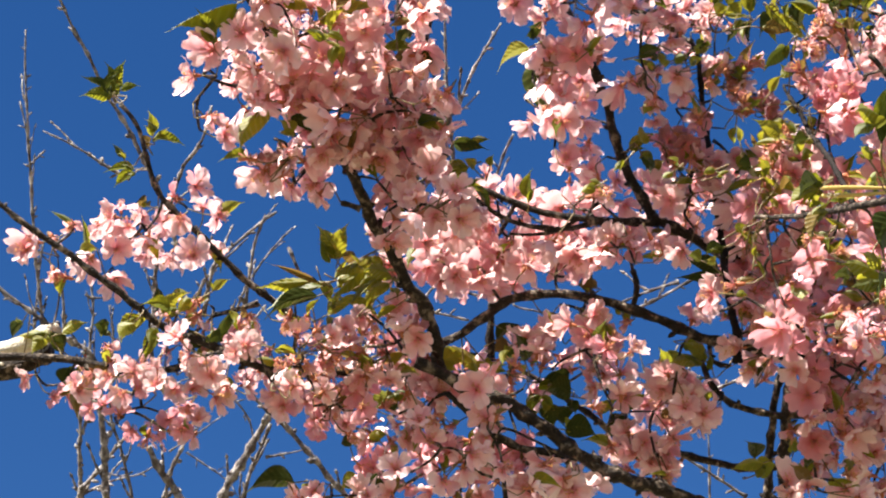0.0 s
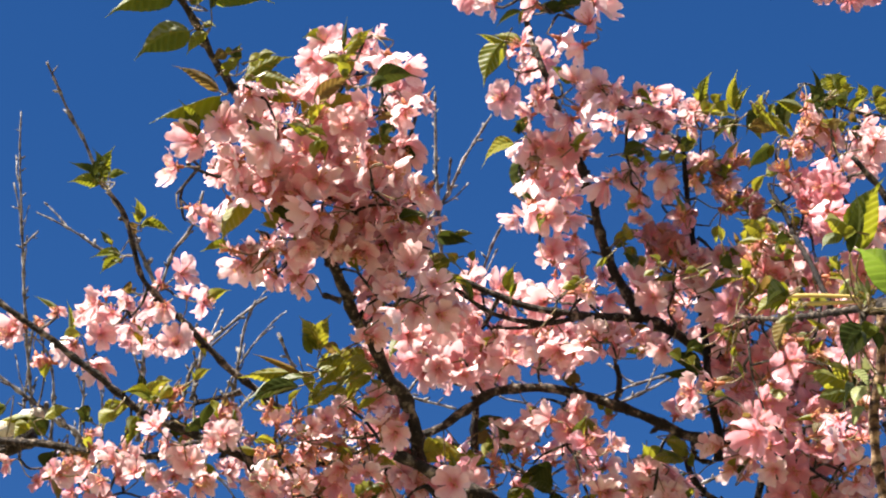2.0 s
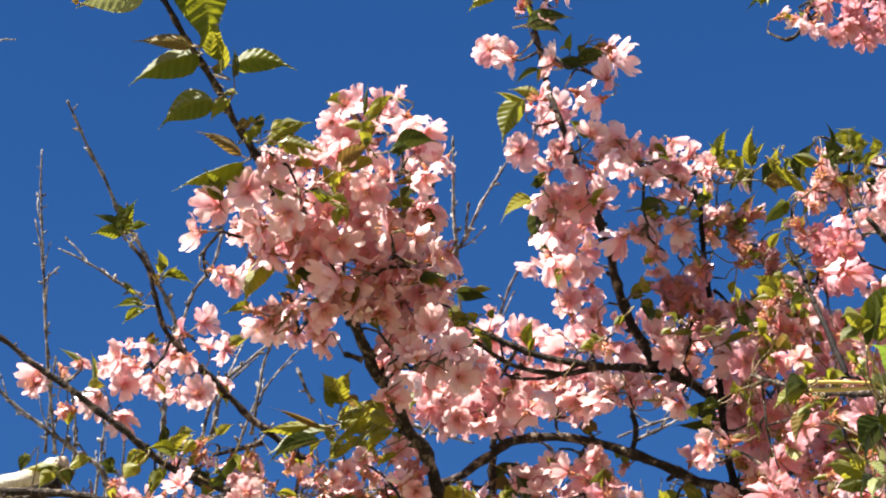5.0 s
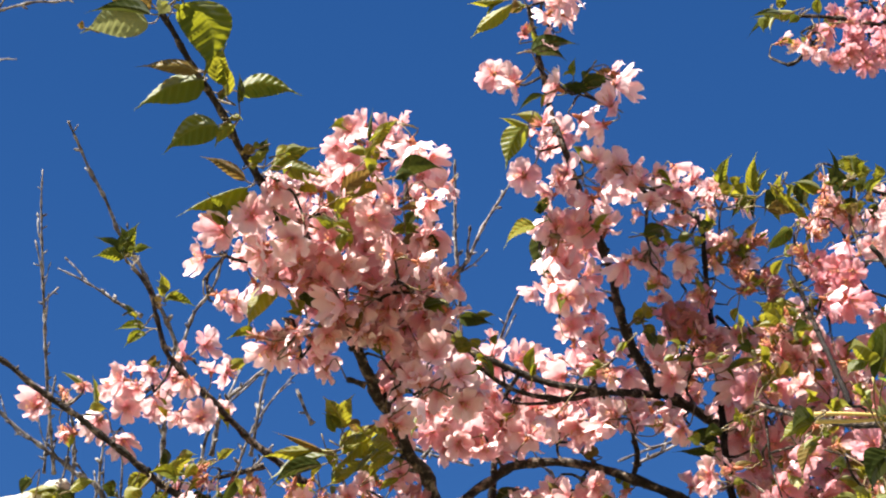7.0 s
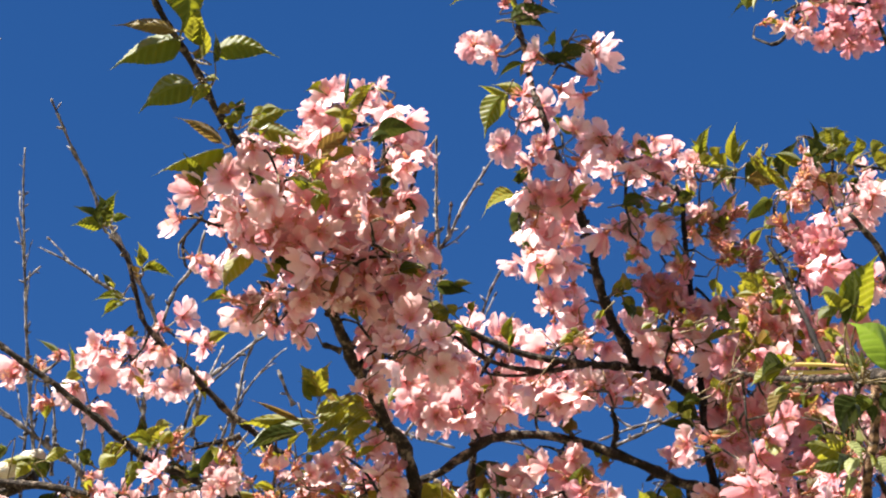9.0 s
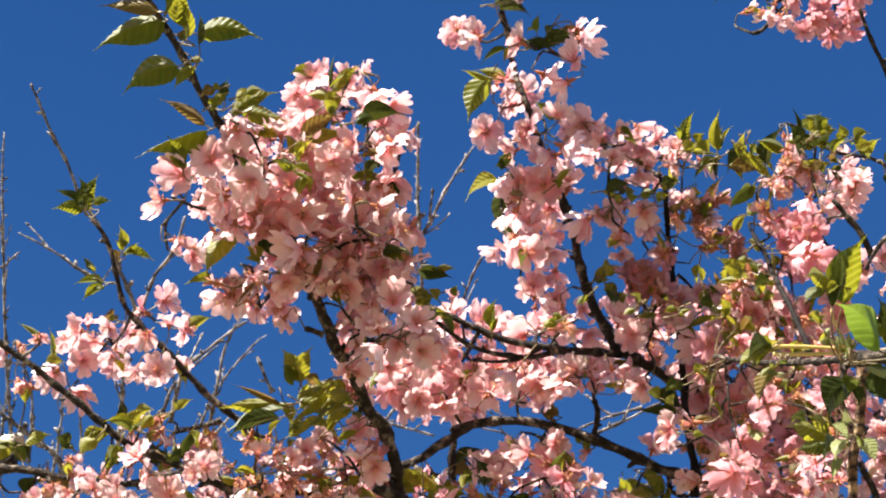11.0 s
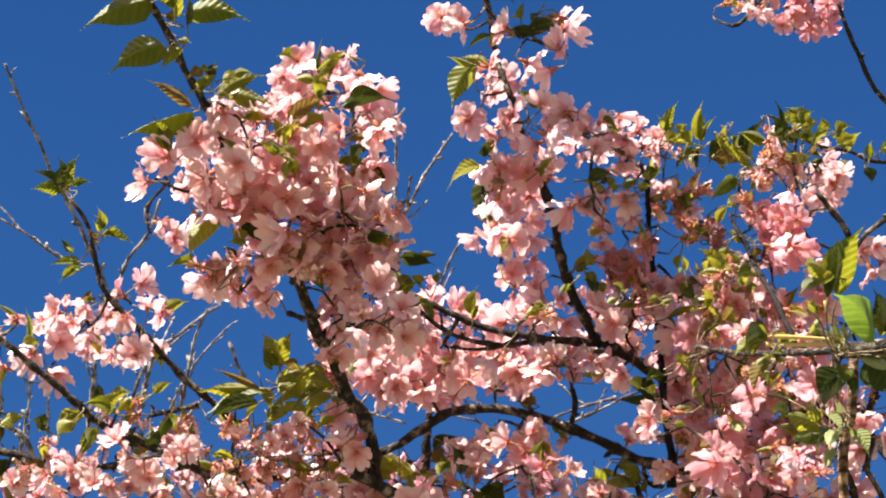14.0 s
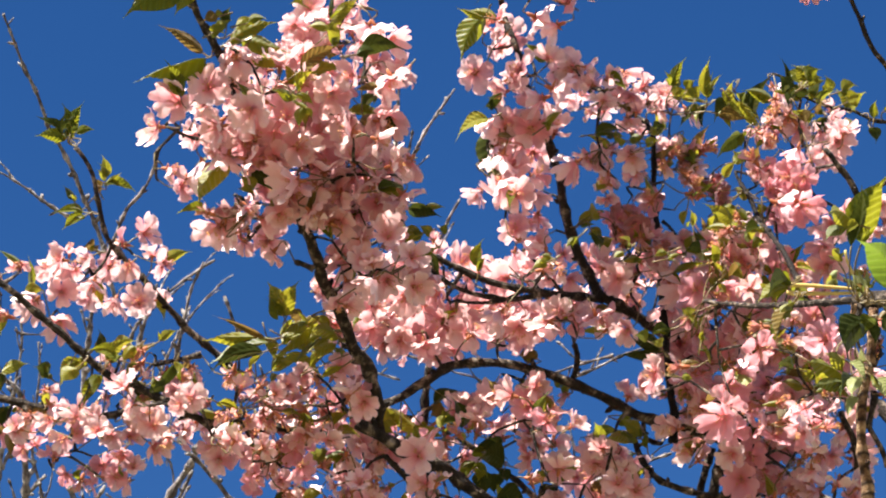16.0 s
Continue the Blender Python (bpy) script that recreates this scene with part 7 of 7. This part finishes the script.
leaf((0.436, 1.634, 2.799), (0.440, 1.618, 2.806), 0.009, "lime", True)
leaf((0.444, 1.632, 2.800), (0.444, 1.617, 2.808), 0.006, "lime", True)
leaf((0.446, 1.631, 2.800), (0.450, 1.617, 2.806), 0.010, "green", True)
leaf((0.450, 1.631, 2.801), (0.453, 1.619, 2.802), 0.009, "bronze", True)
leaf((0.451, 1.631, 2.801), (0.464, 1.619, 2.801), 0.006, "lime", True)
leaf((0.435, 1.650, 2.776), (0.426, 1.637, 2.781), 0.008, "lime", True)
leaf((0.433, 1.652, 2.773), (0.445, 1.644, 2.769), 0.006, "bronze", True)
leaf((0.430, 1.650, 2.777), (0.441, 1.637, 2.779), 0.009, "green", True)
leaf((0.429, 1.650, 2.777), (0.418, 1.640, 2.778), 0.006, "pale", True)
leaf((0.440, 1.613, 2.741), (0.449, 1.602, 2.741), 0.008, "lime", True)
leaf((0.440, 1.614, 2.739), (0.448, 1.609, 2.732), 0.009, "lime", True)
leaf((0.439, 1.614, 2.738), (0.439, 1.599, 2.746), 0.008, "bronze", True)
leaf((0.439, 1.540, 2.670), (0.439, 1.528, 2.673), 0.005, "lime", True)
leaf((0.438, 1.540, 2.669), (0.448, 1.531, 2.668), 0.006, "green", True)
leaf((0.442, 1.538, 2.672), (0.447, 1.527, 2.673), 0.010, "lime", True)
leaf((0.438, 1.456, 2.615), (0.446, 1.447, 2.613), 0.010, "lime", True)
leaf((0.440, 1.456, 2.615), (0.429, 1.445, 2.618), 0.009, "green", True)
leaf((0.437, 1.456, 2.616), (0.437, 1.444, 2.618), 0.006, "bronze", True)
leaf((0.441, 1.385, 2.575), (0.434, 1.375, 2.577), 0.008, "pale", True)
leaf((0.442, 1.386, 2.574), (0.444, 1.375, 2.576), 0.010, "green", True)
leaf((0.440, 1.385, 2.576), (0.435, 1.374, 2.579), 0.007, "lime", True)
leaf((0.439, 1.384, 2.578), (0.446, 1.371, 2.581), 0.008, "pale", True)
leaf((0.456, 1.600, 2.757), (0.467, 1.589, 2.756), 0.009, "green", True)
leaf((0.453, 1.597, 2.761), (0.459, 1.583, 2.766), 0.008, "lime", True)
leaf((0.454, 1.597, 2.761), (0.444, 1.587, 2.763), 0.010, "pale", True)
leaf((0.421, 1.670, 2.802), (0.429, 1.655, 2.808), 0.007, "lime", True)
leaf((0.423, 1.671, 2.800), (0.436, 1.666, 2.791), 0.006, "lime", True)
leaf((0.421, 1.670, 2.801), (0.434, 1.665, 2.793), 0.007, "lime", True)
leaf((0.483, 1.646, 2.687), (0.494, 1.640, 2.681), 0.008, "lime", True)
leaf((0.486, 1.647, 2.686), (0.485, 1.633, 2.692), 0.007, "green", True)
leaf((0.484, 1.645, 2.689), (0.475, 1.633, 2.694), 0.009, "pale", True)
leaf((0.513, 1.660, 2.663), (0.527, 1.651, 2.660), 0.006, "green", True)
leaf((0.509, 1.662, 2.661), (0.515, 1.651, 2.663), 0.006, "bronze", True)
leaf((0.513, 1.661, 2.662), (0.507, 1.646, 2.670), 0.008, "bronze", True)
leaf((0.448, 1.701, 2.702), (0.458, 1.692, 2.700), 0.008, "green", True)
leaf((0.453, 1.701, 2.701), (0.461, 1.692, 2.699), 0.008, "lime", True)
leaf((0.445, 1.700, 2.704), (0.460, 1.692, 2.699), 0.010, "lime", True)
leaf((0.469, 1.714, 2.681), (0.477, 1.708, 2.674), 0.009, "lime", True)
leaf((0.475, 1.714, 2.679), (0.474, 1.699, 2.687), 0.009, "lime", True)
leaf((0.473, 1.713, 2.681), (0.470, 1.700, 2.686), 0.007, "green", True)
blossoms("spent", (0.443, 1.617, 2.786), (0.452, 1.612, 2.793), (0.437, 1.628, 2.772), (0.431, 1.638, 2.758), (0.460, 1.634, 2.760), (0.471, 1.640, 2.750), (0.492, 1.669, 2.706), (0.513, 1.680, 2.687), (0.449, 1.680, 2.697), (0.484, 1.698, 2.666), (0.427, 1.703, 2.668))


def stem(thick, *points):
    """A stout yellow-green young shoot."""
    line = smooth_path([Vector(p) for p in points], 0.006)
    verts, faces = [], []
    tube(verts, faces, line, [thick * (1 - 0.3 * k / len(line)) for k in range(len(line))], 7)
    near = int(OWNER[int(np.argmin(((ALL - np.array(points[-1])) ** 2).sum(1)))])
    part("young_shoot", mesh_of("young_shoot", verts, faces, STEM), BRANCHES[near][0])


stem(0.0015, (0.388, 1.323, 2.534), (0.407, 1.323, 2.534), (0.437, 1.324, 2.533))
stem(0.0016, (0.389, 1.326, 2.530), (0.411, 1.326, 2.530), (0.439, 1.325, 2.531))
stem(0.0011, (0.437, 1.322, 2.536), (0.429, 1.313, 2.547), (0.427, 1.308, 2.553))
stem(0.0006, (0.419, 1.638, 2.762), (0.431, 1.635, 2.765), (0.442, 1.634, 2.767))

# ---- stalks, and the blossoms further back ----
for n, (verts, faces) in STALKS.items():
    part("flower_stalk", mesh_of("flower_stalk", verts, faces, STALK), BRANCHES[n][0], kind="stuff")


def joined(name, items, *materials):
    """Many placed blossoms or leaves as one mesh."""
    vs, fs, mats, uvs, base = [], [], [], [], 0
    for mesh, m in items:
        vs += [m @ v.co for v in mesh.vertices]
        uv = mesh.uv_layers[0].data
        for p in mesh.polygons:
            fs.append(tuple(base + v for v in p.vertices))
            mats.append(materials.index(mesh.materials[p.material_index]))
            uvs += [c for k in p.loop_indices for c in uv[k].uv]
        base += len(mesh.vertices)
    out = mesh_of(name, vs, fs, *materials)
    out.polygons.foreach_set("material_index", mats)
    out.uv_layers.new(name="UVMap").data.foreach_set("uv", uvs)
    return out


for n, items in MASSES.items():
    for petals_of in (PETAL, SHADED_ROSY, SHADED_WILTED):
        same = [item for item in items if item[0].materials[0] == petals_of]
        if same:
            part("blossom_mass", joined("blossom_mass", same, petals_of, STAMEN, ANTHER, CALYX), BRANCHES[n][0], kind="stuff")
for n, items in TUFTS.items():
    part("leaf_tuft", joined("leaf_tuft", items, *LEAF.values()), BRANCHES[n][0], kind="stuff")
for n, (verts, faces) in TWIGS.items():
    part("blossom_twig", mesh_of("blossom_twig", verts, faces, BARK), BRANCHES[n][0], kind="stuff")
